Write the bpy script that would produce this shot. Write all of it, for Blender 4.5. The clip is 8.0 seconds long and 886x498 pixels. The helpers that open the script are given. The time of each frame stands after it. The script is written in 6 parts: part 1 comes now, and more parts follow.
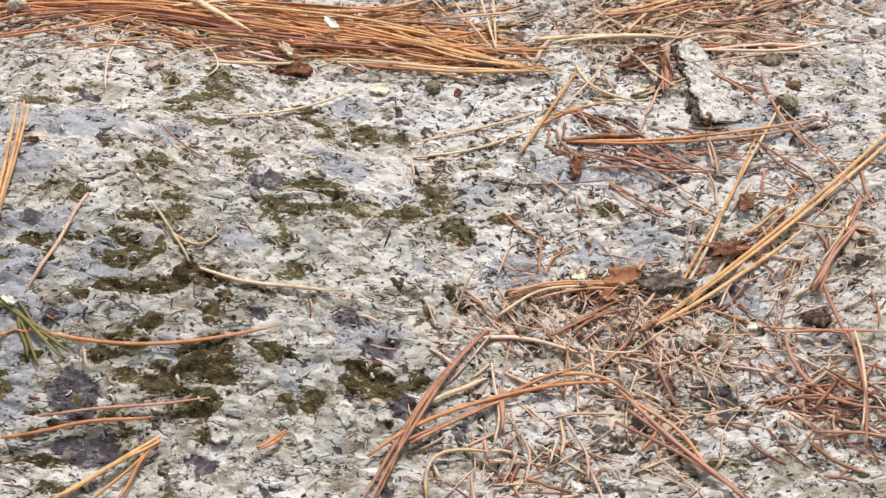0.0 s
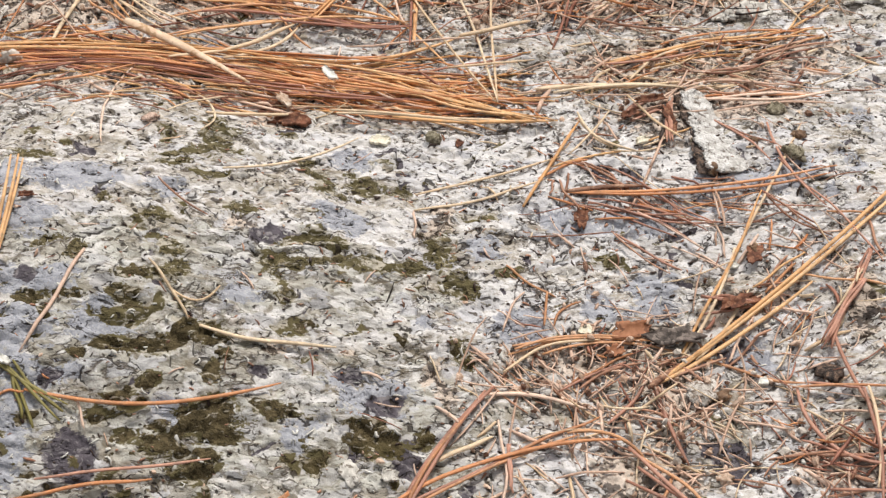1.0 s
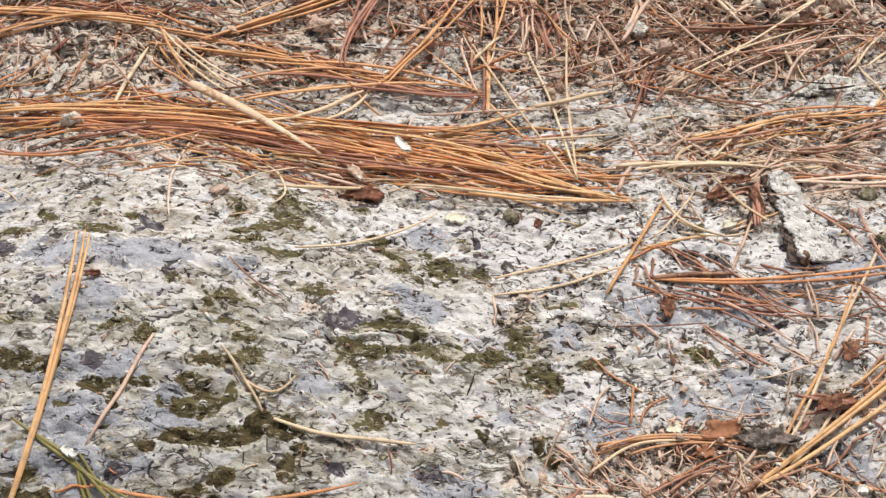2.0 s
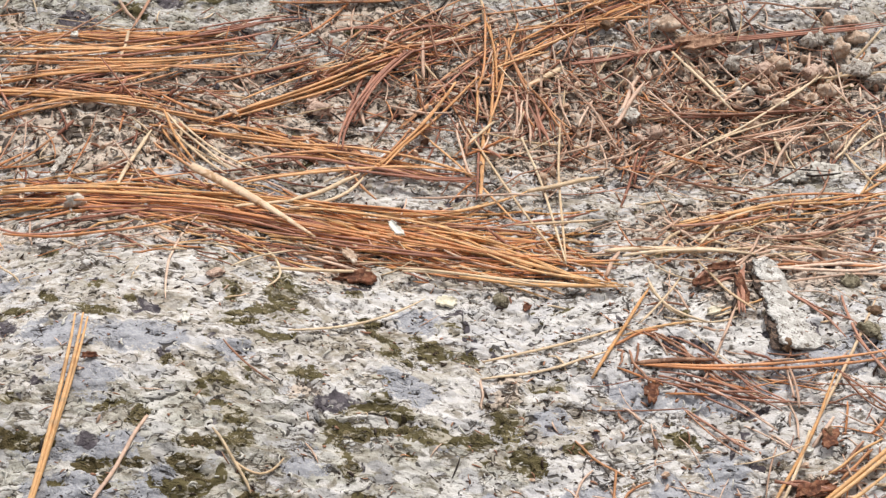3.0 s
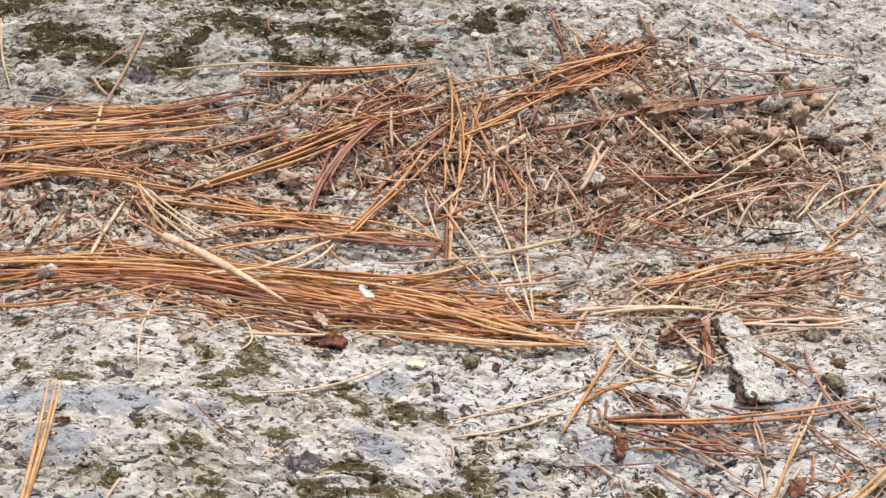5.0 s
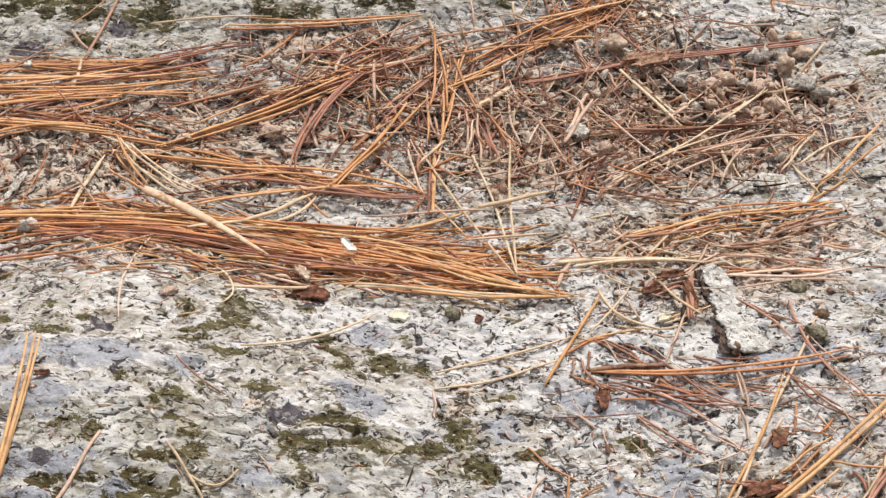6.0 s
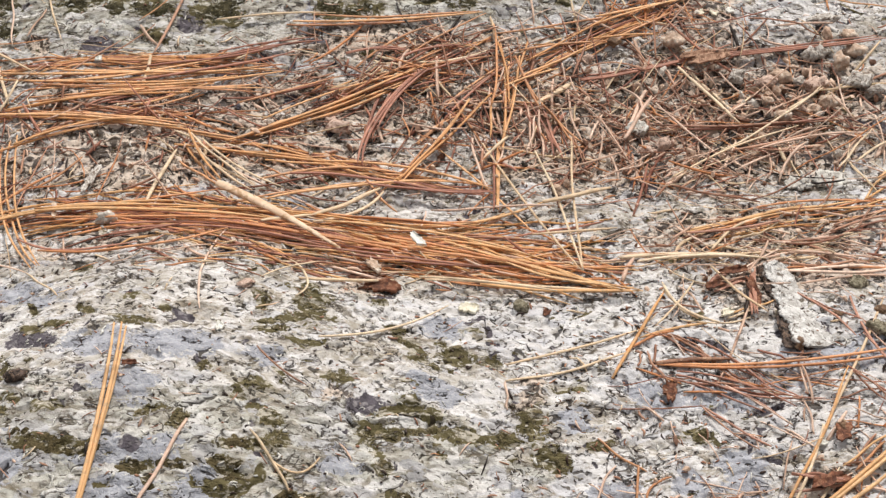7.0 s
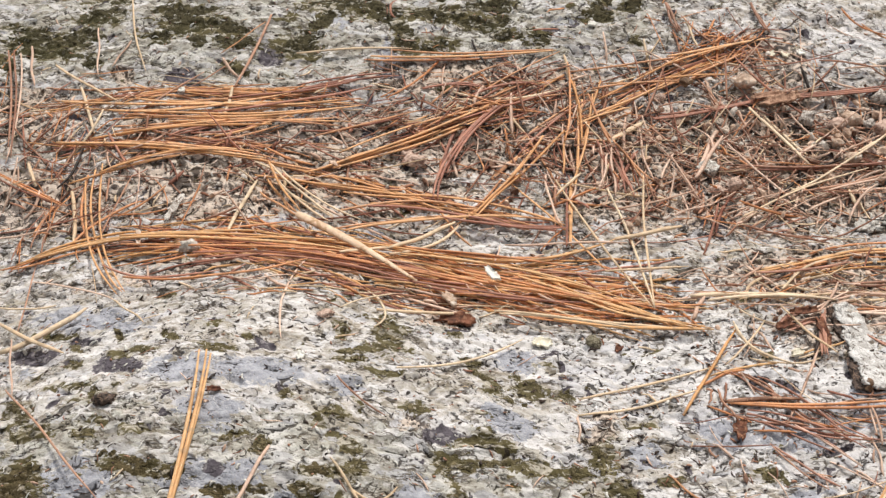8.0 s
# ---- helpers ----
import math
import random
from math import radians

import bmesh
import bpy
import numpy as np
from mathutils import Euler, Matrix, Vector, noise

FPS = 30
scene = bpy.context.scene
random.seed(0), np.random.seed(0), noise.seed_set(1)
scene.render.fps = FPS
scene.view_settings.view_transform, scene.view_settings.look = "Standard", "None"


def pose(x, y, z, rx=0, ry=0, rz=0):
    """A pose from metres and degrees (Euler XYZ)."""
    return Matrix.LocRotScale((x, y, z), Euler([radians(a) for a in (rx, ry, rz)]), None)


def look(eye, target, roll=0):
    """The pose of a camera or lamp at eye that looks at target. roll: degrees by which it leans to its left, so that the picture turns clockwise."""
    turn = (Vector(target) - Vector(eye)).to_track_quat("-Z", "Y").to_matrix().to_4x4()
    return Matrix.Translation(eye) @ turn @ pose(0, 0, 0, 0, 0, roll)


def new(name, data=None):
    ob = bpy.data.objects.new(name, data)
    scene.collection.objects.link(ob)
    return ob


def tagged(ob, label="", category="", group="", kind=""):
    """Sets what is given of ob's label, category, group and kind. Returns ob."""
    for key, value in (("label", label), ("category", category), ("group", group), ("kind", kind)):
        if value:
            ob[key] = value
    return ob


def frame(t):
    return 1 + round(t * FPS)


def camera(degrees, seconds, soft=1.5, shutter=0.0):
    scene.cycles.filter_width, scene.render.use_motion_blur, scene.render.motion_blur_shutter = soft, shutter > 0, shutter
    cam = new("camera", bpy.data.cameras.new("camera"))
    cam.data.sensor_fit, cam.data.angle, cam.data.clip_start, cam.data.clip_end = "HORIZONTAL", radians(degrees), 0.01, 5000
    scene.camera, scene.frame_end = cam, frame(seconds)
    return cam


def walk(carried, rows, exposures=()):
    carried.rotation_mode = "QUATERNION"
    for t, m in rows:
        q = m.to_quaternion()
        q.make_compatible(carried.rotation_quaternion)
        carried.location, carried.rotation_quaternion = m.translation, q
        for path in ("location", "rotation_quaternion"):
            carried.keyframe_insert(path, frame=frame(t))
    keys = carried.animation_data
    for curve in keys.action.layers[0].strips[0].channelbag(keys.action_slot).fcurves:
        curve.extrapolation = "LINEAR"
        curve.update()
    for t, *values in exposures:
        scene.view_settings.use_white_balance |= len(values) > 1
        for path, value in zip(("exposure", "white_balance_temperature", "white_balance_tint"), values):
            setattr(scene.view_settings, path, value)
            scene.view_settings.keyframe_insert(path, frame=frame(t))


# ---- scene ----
# ---- camera ----
cam = camera(32.95, 8.0, soft=1.42)
PATH = [
    (0.0, look((0.0275, -0.6694, 0.5464), (0.0294, -0.1398, -0.0533), -1.46)),
    (0.5, look((0.0241, -0.6654, 0.5459), (0.0272, -0.1244, -0.0435), -1.59)),
    (0.8, look((0.0228, -0.6610, 0.5428), (0.0314, -0.1160, -0.0428), -1.20)),
    (1.0, look((0.0175, -0.6557, 0.5390), (0.0296, -0.1091, -0.0451), -0.97)),
    (1.2, look((-0.0007, -0.6371, 0.5407), (0.0103, -0.0906, -0.0434), -0.88)),
    (1.5, look((-0.0140, -0.6174, 0.5358), (-0.0049, -0.0684, -0.0460), -0.40)),
    (1.7, look((-0.0179, -0.6094, 0.5363), (-0.0069, -0.0589, -0.0440), 0.04)),
    (2.8, look((-0.0061, -0.6123, 0.5518), (-0.0055, -0.0407, -0.0080), 0.13)),
    (3.0, look((-0.0035, -0.6134, 0.5597), (-0.0036, -0.0371, 0.0048), 0.08)),
    (3.5, look((0.0000, -0.6163, 0.5648), (0.0000, -0.0265, 0.0243), 0.00)),
    (4.0, look((0.0054, -0.6229, 0.5632), (0.0063, -0.0235, 0.0334), -0.19)),
    (4.2, look((0.0089, -0.6238, 0.5617), (0.0125, -0.0217, 0.0349), -0.22)),
    (5.3, look((0.0010, -0.6310, 0.5585), (0.0123, -0.0249, 0.0364), -0.34)),
    (5.5, look((0.0095, -0.6288, 0.5555), (0.0209, -0.0265, 0.0291), -0.34)),
    (6.0, look((0.0072, -0.6306, 0.5531), (0.0222, -0.0380, 0.0159), -0.26)),
    (6.2, look((0.0037, -0.6308, 0.5556), (0.0206, -0.0421, 0.0141), -0.03)),
    (6.5, look((-0.0069, -0.6360, 0.5581), (0.0078, -0.0478, 0.0161), -0.20)),
    (6.8, look((-0.0140, -0.6375, 0.5633), (-0.0031, -0.0507, 0.0196), -0.38)),
    (7.0, look((-0.0200, -0.6413, 0.5691), (-0.0151, -0.0533, 0.0267), -0.56)),
    (7.5, look((-0.0333, -0.6471, 0.5800), (-0.0436, -0.0555, 0.0416), -0.90)),
    (8.0, look((-0.0343, -0.6505, 0.5845), (-0.0556, -0.0536, 0.0523), -1.05)),
]
walk(cam, PATH)

# ---- sky: bright overcast ----
SUN_UP, SUN_ROUND = radians(58), radians(-30)
world = bpy.data.worlds.new("sky")
world.use_nodes = True
scene.world = world
wn, wl = world.node_tree.nodes, world.node_tree.links
sky = wn.new("ShaderNodeTexSky")
sky.sky_type, sky.sun_disc = "NISHITA", False
sky.sun_elevation, sky.sun_rotation = SUN_UP, SUN_ROUND
sky.dust_density, sky.air_density = 4.0, 1.0
cloud = wn.new("ShaderNodeHueSaturation")
cloud.inputs["Saturation"].default_value = 0.10
wl.new(sky.outputs[0], cloud.inputs["Color"])
wl.new(cloud.outputs[0], wn["Background"].inputs["Color"])
wn["Background"].inputs["Strength"].default_value = 0.090
sun = new("sun", bpy.data.lights.new("sun", "SUN"))
sun.data.energy, sun.data.angle, sun.data.color = 2.85, radians(11), (1.0, 0.95, 0.88)
sun.matrix_world = look((0, 0, 0), (math.sin(-SUN_ROUND) * -math.cos(SUN_UP), -math.cos(SUN_ROUND) * math.cos(SUN_UP), -math.sin(SUN_UP)))
scene.view_settings.exposure = 0.18


# ---- materials ----
def material(name, rough=0.8):
    m = bpy.data.materials.new(name)
    m.use_nodes = True
    t = m.node_tree
    b = t.nodes["Principled BSDF"]
    b.inputs["Roughness"].default_value = rough
    b.inputs["Specular IOR Level"].default_value = 0.3
    return m, t, b


def tex_noise(t, scale, detail=3.0, rough=0.55, distortion=0.0, where=None):
    n = t.nodes.new("ShaderNodeTexNoise")
    n.inputs["Scale"].default_value = scale
    n.inputs["Detail"].default_value = detail
    n.inputs["Roughness"].default_value = rough
    n.inputs["Distortion"].default_value = distortion
    t.links.new(where or coords(t), n.inputs["Vector"])
    return n.outputs["Fac"]


def coords(t, kind="Object"):
    for n in t.nodes:
        if n.type == "TEX_COORD":
            return n.outputs[kind]
    return t.nodes.new("ShaderNodeTexCoord").outputs[kind]


def step(t, value, low, high, to_low=0.0, to_high=1.0):
    n = t.nodes.new("ShaderNodeMapRange")
    n.interpolation_type = "SMOOTHSTEP"
    for k, v in zip(("From Min", "From Max", "To Min", "To Max"), (low, high, to_low, to_high)):
        n.inputs[k].default_value = v
    t.links.new(value, n.inputs["Value"])
    return n.outputs["Result"]


def calc(t, op, a, b):
    n = t.nodes.new("ShaderNodeMath")
    n.operation = op
    for i, v in enumerate((a, b)):
        if isinstance(v, (int, float)):
            n.inputs[i].default_value = v
        else:
            t.links.new(v, n.inputs[i])
    return n.outputs[0]


def blend(t, fac, a, b, kind="MIX"):
    n = t.nodes.new("ShaderNodeMix")
    n.data_type, n.blend_type = "RGBA", kind
    if isinstance(fac, (int, float)):
        n.inputs[0].default_value = fac
    else:
        t.links.new(fac, n.inputs[0])
    for i, v in ((6, a), (7, b)):
        if isinstance(v, tuple):
            n.inputs[i].default_value = (*v, 1)
        else:
            t.links.new(v, n.inputs[i])
    return n.outputs[2]


def attribute(t, name):
    n = t.nodes.new("ShaderNodeAttribute")
    n.attribute_name = name
    return n.outputs["Fac"]


def bump(t, b, height, distance, strength=0.8):
    n = t.nodes.new("ShaderNodeBump")
    n.inputs["Strength"].default_value, n.inputs["Distance"].default_value = strength, distance
    t.links.new(height, n.inputs["Height"])
    t.links.new(n.outputs[0], b.inputs["Normal"])


def rock_material():
    """Granite under pale crusts of lichen, with moss, bare stone, dark crystals and soil with painted gap shade where
    the mesh says so.
    """
    m, t, b = material("lichen_rock", 0.88)
    grain, fine, broad = tex_noise(t, 800, 2), tex_noise(t, 300, 3), tex_noise(t, 26, 3)
    stretch = t.nodes.new("ShaderNodeMapping")
    stretch.inputs["Scale"].default_value = (0.48, 1.0, 1.0)
    stretch.inputs["Rotation"].default_value = (0, 0, 0.12)
    t.links.new(coords(t), stretch.inputs["Vector"])
    long_way = stretch.outputs[0]
    form = tex_noise(t, 70, 7, 0.66, 1.1, long_way)
    ramp = t.nodes.new("ShaderNodeValToRGB")
    stops = ((0.28, (0.075, 0.058, 0.040)), (0.38, (0.24, 0.20, 0.15)), (0.44, (0.47, 0.415, 0.35)), (0.51, (0.635, 0.60, 0.575)),
             (0.60, (0.655, 0.625, 0.615)), (0.70, (0.50, 0.49, 0.505)))
    while len(ramp.color_ramp.elements) < len(stops):
        ramp.color_ramp.elements.new(0.5)
    for e, (at, c) in zip(ramp.color_ramp.elements, stops):
        e.position, e.color = at, (*c, 1)
    t.links.new(form, ramp.inputs[0])
    pale = blend(t, step(t, broad, 0.42, 0.64, 0, 0.5), ramp.outputs[0], (0.60, 0.585, 0.60))
    pale = blend(t, step(t, tex_noise(t, 190, 4, 0.65, 1.2, long_way), 0.50, 0.60, 0, 0.8), pale, (0.335, 0.295, 0.235))
    pale = blend(t, step(t, tex_noise(t, 330, 3, 0.6, 0.6, long_way), 0.50, 0.66, 0, 0.6), pale, (0.29, 0.26, 0.235))
    pale = blend(t, step(t, grain, 0.5, 0.72, 0, 0.35), pale, (0.70, 0.68, 0.665))
    pale = blend(t, step(t, tex_noise(t, 150, 5, 0.7, 1.4, long_way), 0.535, 0.60, 0, 0.85), pale, (0.68, 0.662, 0.66))
    stain = tex_noise(t, 34, 5, 0.65, 0.8, long_way)
    pale = blend(t, step(t, stain, 0.52, 0.66, 0, 0.62), pale, (0.235, 0.20, 0.125))
    fresh = blend(t, tex_noise(t, 120, 5, 0.68, 1.2, long_way), (0.48, 0.465, 0.47), (0.82, 0.80, 0.795))
    fresh = blend(t, step(t, tex_noise(t, 210, 4, 0.65, 1.0, long_way), 0.55, 0.63, 0, 0.7), fresh, (0.40, 0.36, 0.31))
    bare = blend(t, tex_noise(t, 140, 4, 0.6, 0.8), (0.17, 0.178, 0.21), (0.49, 0.50, 0.555))
    bare = blend(t, step(t, grain, 0.5, 0.62, 0, 0.35), bare, (0.58, 0.57, 0.58))
    moss = blend(t, tex_noise(t, 180, 4, 0.65), (0.045, 0.038, 0.016), (0.185, 0.155, 0.080))
    moss = blend(t, step(t, tex_noise(t, 190, 4, 0.65, 0.9, long_way), 0.52, 0.60), moss, (0.46, 0.42, 0.35))
    dark = blend(t, tex_noise(t, 240, 3), (0.012, 0.010, 0.014), (0.17, 0.15, 0.17))
    dark = blend(t, step(t, tex_noise(t, 210, 3, 0.6, 0.6), 0.52, 0.62, 0, 0.5), dark, (0.36, 0.335, 0.335))
    # pale soil; its near-black share also paints the shade in gaps under needles
    soil_shade = blend(t, step(t, tex_noise(t, 130, 5, 0.65, 0.9), 0.455, 0.52), (0.046, 0.026, 0.015), (0.60, 0.495, 0.41))
    ragged = calc(t, "ADD", calc(t, "MULTIPLY", calc(t, "SUBTRACT", tex_noise(t, 120, 5, 0.7, 1.0, long_way), 0.5), 3.2),
                  calc(t, "MULTIPLY", calc(t, "SUBTRACT", tex_noise(t, 520, 2), 0.5), 0.9))

    def cover(name, tear=1.0):
        return step(t, calc(t, "ADD", attribute(t, name), calc(t, "MULTIPLY", ragged, tear)), 0.42, 0.58)

    old = blend(t, step(t, tex_noise(t, 110, 5, 0.7, 1.3, long_way), 0.38, 0.58), (0.15, 0.135, 0.10), (0.50, 0.49, 0.44))
    old = blend(t, step(t, tex_noise(t, 210, 4, 0.65, 1.2, long_way), 0.36, 0.42, 0.8, 0), old, (0.07, 0.056, 0.04))
    clean = cover("fresh")
    colour = blend(t, calc(t, "MULTIPLY", clean, 0.9), pale, fresh)
    colour = blend(t, calc(t, "MULTIPLY", cover("old"), 0.8), colour, old)
    # lobes of the crust: small cells with worn edges, each a little different
    wander = t.nodes.new("ShaderNodeTexNoise")
    wander.inputs["Scale"].default_value, wander.inputs["Detail"].default_value = 170, 3
    t.links.new(long_way, wander.inputs["Vector"])
    shift = t.nodes.new("ShaderNodeVectorMath")
    shift.operation = "MULTIPLY_ADD"
    shift.inputs[1].default_value = (0.012, 0.012, 0.012)
    t.links.new(wander.outputs["Color"], shift.inputs[0])
    t.links.new(long_way, shift.inputs[2])
    cells = []
    for feature in ("F1", "DISTANCE_TO_EDGE"):
        v = t.nodes.new("ShaderNodeTexVoronoi")
        v.feature = feature
        v.inputs["Scale"].default_value = 175
        t.links.new(shift.outputs[0], v.inputs["Vector"])
        cells.append(v)
    tint = t.nodes.new("ShaderNodeSeparateColor")
    t.links.new(cells[0].outputs["Color"], tint.inputs[0])
    colour = blend(t, calc(t, "MULTIPLY", step(t, tint.outputs[0], 0.55, 0.95, 0, 0.55), calc(t, "SUBTRACT", 1.0, calc(t, "MULTIPLY", clean, 0.6))), colour, (0.40, 0.365, 0.31))
    colour = blend(t, step(t, tint.outputs[1], 0.6, 0.95, 0, 0.6), colour, (0.74, 0.72, 0.715))
    colour = blend(t, step(t, tint.outputs[2], 0.7, 0.95, 0, 0.5), colour, (0.46, 0.46, 0.50))
    seam = calc(t, "MULTIPLY", step(t, cells[1].outputs["Distance"], 0.02, 0.13, 1, 0), step(t, tex_noise(t, 60, 4, 0.65, 0.6), 0.50, 0.60))
    colour = blend(t, calc(t, "MULTIPLY", seam, 0.85), colour, (0.095, 0.075, 0.055))
    # brown hollows between the lobes of the crust, at two sizes
    mottle = tex_noise(t, 80, 6, 0.68, 1.4, long_way)
    colour = blend(t, calc(t, "MULTIPLY", step(t, mottle, 0.35, 0.44, 0.75, 0), calc(t, "SUBTRACT", 1.0, calc(t, "MULTIPLY", clean, 0.65))), colour, (0.195, 0.16, 0.11))
    chink = tex_noise(t, 190, 4, 0.7, 1.6, long_way)
    colour = blend(t, step(t, chink, 0.35, 0.412, 0.88, 0), colour, (0.075, 0.055, 0.038))
    colour = blend(t, calc(t, "MULTIPLY", cover("bare", 1.0), 0.9), colour, blend(t, step(t, chink, 0.33, 0.38, 0.7, 0), bare, (0.06, 0.055, 0.055)))
    colour = blend(t, calc(t, "MULTIPLY", cover("soil_shade"), 0.85), colour, soil_shade)
    colour = blend(t, cover("dark", 0.55), colour, dark)
    colour = blend(t, cover("moss"), colour, moss)
    # thin broken cracks and specks of dirt between the lobes of the crust
    worm = tex_noise(t, 75, 2, 0.5, 1.6, long_way)
    line = step(t, calc(t, "ABSOLUTE", calc(t, "SUBTRACT", worm, 0.5), 0), 0.006, 0.017, 1, 0)
    line = calc(t, "MULTIPLY", line, step(t, tex_noise(t, 48, 2), 0.55, 0.61))
    speck = step(t, tex_noise(t, 260, 1.5, 0.5, 0.6), 0.67, 0.71)
    dirt = calc(t, "MAXIMUM", calc(t, "MAXIMUM", line, speck), step(t, attribute(t, "pit"), 0.55, 0.9))
    colour = blend(t, calc(t, "MULTIPLY", dirt, 0.85), colour, (0.035, 0.027, 0.021))
    t.links.new(colour, b.inputs["Base Color"])
    relief = calc(t, "SUBTRACT", calc(t, "ADD", calc(t, "MULTIPLY", grain, 0.35), fine), calc(t, "ADD", calc(t, "MULTIPLY", dirt, 0.7), calc(t, "MULTIPLY", seam, 0.6)))
    bump(t, b, relief, 0.0013, 0.8)
    b.inputs["Specular IOR Level"].default_value = 0.12
    return m


def needle_material(name, low, high, rough=0.5, island=False):
    m, t, b = material(name, rough)
    if island:
        vary = t.nodes.new("ShaderNodeNewGeometry").outputs["Random Per Island"]
    else:
        vary = t.nodes.new("ShaderNodeObjectInfo").outputs["Random"]
    colour = blend(t, vary, low, high)
    streak = tex_noise(t, 70, 3)
    colour = blend(t, step(t, streak, 0.50, 0.72, 0, 0.6), colour, tuple(c * 0.42 for c in low))
    colour = blend(t, step(t, tex_noise(t, 260, 3), 0.48, 0.68, 0, 0.6), colour, tuple(c * 0.5 + 0.05 for c in high))
    colour = blend(t, step(t, tex_noise(t, 700, 2), 0.55, 0.75, 0, 0.35), colour, tuple(min(1, c * 1.35 + 0.06) for c in high))
    t.links.new(colour, b.inputs["Base Color"])
    bump(t, b, tex_noise(t, 900, 2), 0.0003, 0.5)
    return m


def rough_material(name, low, high, scale, rough=0.85, spots=None, relief=0.0008):
    m, t, b = material(name, rough)
    colour = blend(t, step(t, tex_noise(t, scale, 4, 0.6, 0.5), 0.36, 0.64), low, high)
    if spots:
        colour = blend(t, step(t, tex_noise(t, scale * 1.7, 3, 0.6, 0.8), 0.55, 0.62), colour, spots)
    t.links.new(colour, b.inputs["Base Color"])
    bump(t, b, tex_noise(t, scale * 2.2, 3), relief, 0.9)
    return m


ROCK = rock_material()
TONES = {
    "gold": ((0.63, 0.315, 0.120), (0.83, 0.525, 0.275)),
    "amber": ((0.51, 0.198, 0.078), (0.74, 0.355, 0.170)),
    "ochre": ((0.60, 0.290, 0.115), (0.84, 0.485, 0.25)),
    "tan": ((0.45, 0.202, 0.097), (0.70, 0.375, 0.197)),
    "rust": ((0.21, 0.078, 0.050), (0.50, 0.235, 0.160)),
    "russet": ((0.30, 0.135, 0.088), (0.56, 0.295, 0.21)),
    "straw": ((0.64, 0.45, 0.28), (0.82, 0.65, 0.46)),
    "brown": ((0.23, 0.100, 0.060), (0.55, 0.305, 0.20)),
    "bleached": ((0.55, 0.35, 0.255), (0.85, 0.62, 0.49)),
    # tone shared by dark needles, debris flecks and painted gap shade
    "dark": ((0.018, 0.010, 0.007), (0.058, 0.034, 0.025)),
    "green": ((0.18, 0.155, 0.045), (0.30, 0.255, 0.09)),
}
NEEDLE = {k: needle_material("needle_" + k, *v) for k, v in TONES.items()}
LITTER = {k: needle_material("litter_" + k, *TONES[k], rough=0.7, island=True) for k in ("amber", "rust", "straw", "brown", "bleached", "gold", "ochre", "tan", "russet")}


# ---- noise on arrays ----
def lattice(x, y, seed):
    """Smooth value noise, 0 to 1, for arrays of lattice coordinates."""
    xi, yi = np.floor(x).astype(np.int64), np.floor(y).astype(np.int64)
    fx, fy = x - xi, y - yi
    fx, fy = fx * fx * fx * (fx * (fx * 6 - 15) + 10), fy * fy * fy * (fy * (fy * 6 - 15) + 10)

    def corner(a, b):
        h = (a * 374761393 + b * 668265263 + seed * 1442695041) & 0xFFFFFFFF
        h = ((h ^ (h >> 13)) * 1274126177) & 0xFFFFFFFF
        return ((h ^ (h >> 16)) & 0xFFFF) / 65535.0

    top = corner(xi, yi) * (1 - fx) + corner(xi + 1, yi) * fx
    low = corner(xi, yi + 1) * (1 - fx) + corner(xi + 1, yi + 1) * fx
    return top * (1 - fy) + low * fy


def clouds(x, y, size, seed, octaves=3):
    """Layered noise about 0, within about -1 to 1, with its largest forms size metres across."""
    total, amp, out = 0.0, 1.0, 0.0
    for o in range(octaves):
        c, s = math.cos(0.6 + o), math.sin(0.6 + o)
        out = out + amp * (lattice((c * x - s * y) / size, (s * x + c * y) / size, seed + 17 * o) * 2 - 1)
        total, amp, size = total + amp, amp * 0.5, size * 0.5
    return out / total * 1.6


def soften(v, low, high):
    s = np.clip((v - low) / (high - low), 0, 1)
    return s * s * (3 - 2 * s)


# ---- the rock: one sheet, finest where the camera looks ----
SWELLS = [
    [1.5, 0.8, -9.1, -4.3, -6.7, -8.9, -3.1, 1.6],
    [1.1, 22.6, 19.4, 17.3, 0.3, -13.6, 4.8, 5.3],
    [-17.4, 3.6, 18.4, -1.2, -1.4, 5.9, 7.6, -3.3],
    [-12.1, -4.4, 5.7, -9, 1.8, -1.4, -7.9, -8.7],
    [-1.9, 4.9, -4.9, -3.8, -3.5, -20.1, -2.7, -5.1],
    [-6.3, 5.5, 1.9, -1.5, 2.1, -1.1, -4.1, -14],
    [-4.5, 2.6, 7.9, 7.1, 9.5, 6.9, -2, -7.1]
]


def swell(x, y):
    """The broad form of the rock in metres: gentle swells on a lattice, flat far away."""
    z = 0.0
    for j, row in enumerate(SWELLS):
        for i, h in enumerate(row):
            z = z + h / 1000 * np.exp(-((x + 0.36 - 0.1 * i) ** 2 + (y + 0.30 - 0.1 * j) ** 2) / (2 * 0.085**2))
    return z


def spread(low, high, cell):
    """Sheet lines: even inside, wider and wider out to the horizon."""
    inner = np.arange(low, high + cell / 2, cell)
    out, gap = [0.0], cell
    while out[-1] < 300:
        gap *= 1.12
        out.append(out[-1] + gap)
    out = np.array(out[1:])
    return np.concatenate([low - out[::-1], inner, inner[-1] + out])


CELL = 0.00095
LINES_X, LINES_Y = spread(-0.42, 0.35, CELL), spread(-0.36, 0.34, CELL)
GX, GY = np.meshgrid(LINES_X, LINES_Y)
WARP_X = GX + 0.0085 * clouds(GX, GY, 0.024, 5, 4)
WARP_Y = GY + 0.0065 * clouds(GX, GY, 0.024, 9, 4)
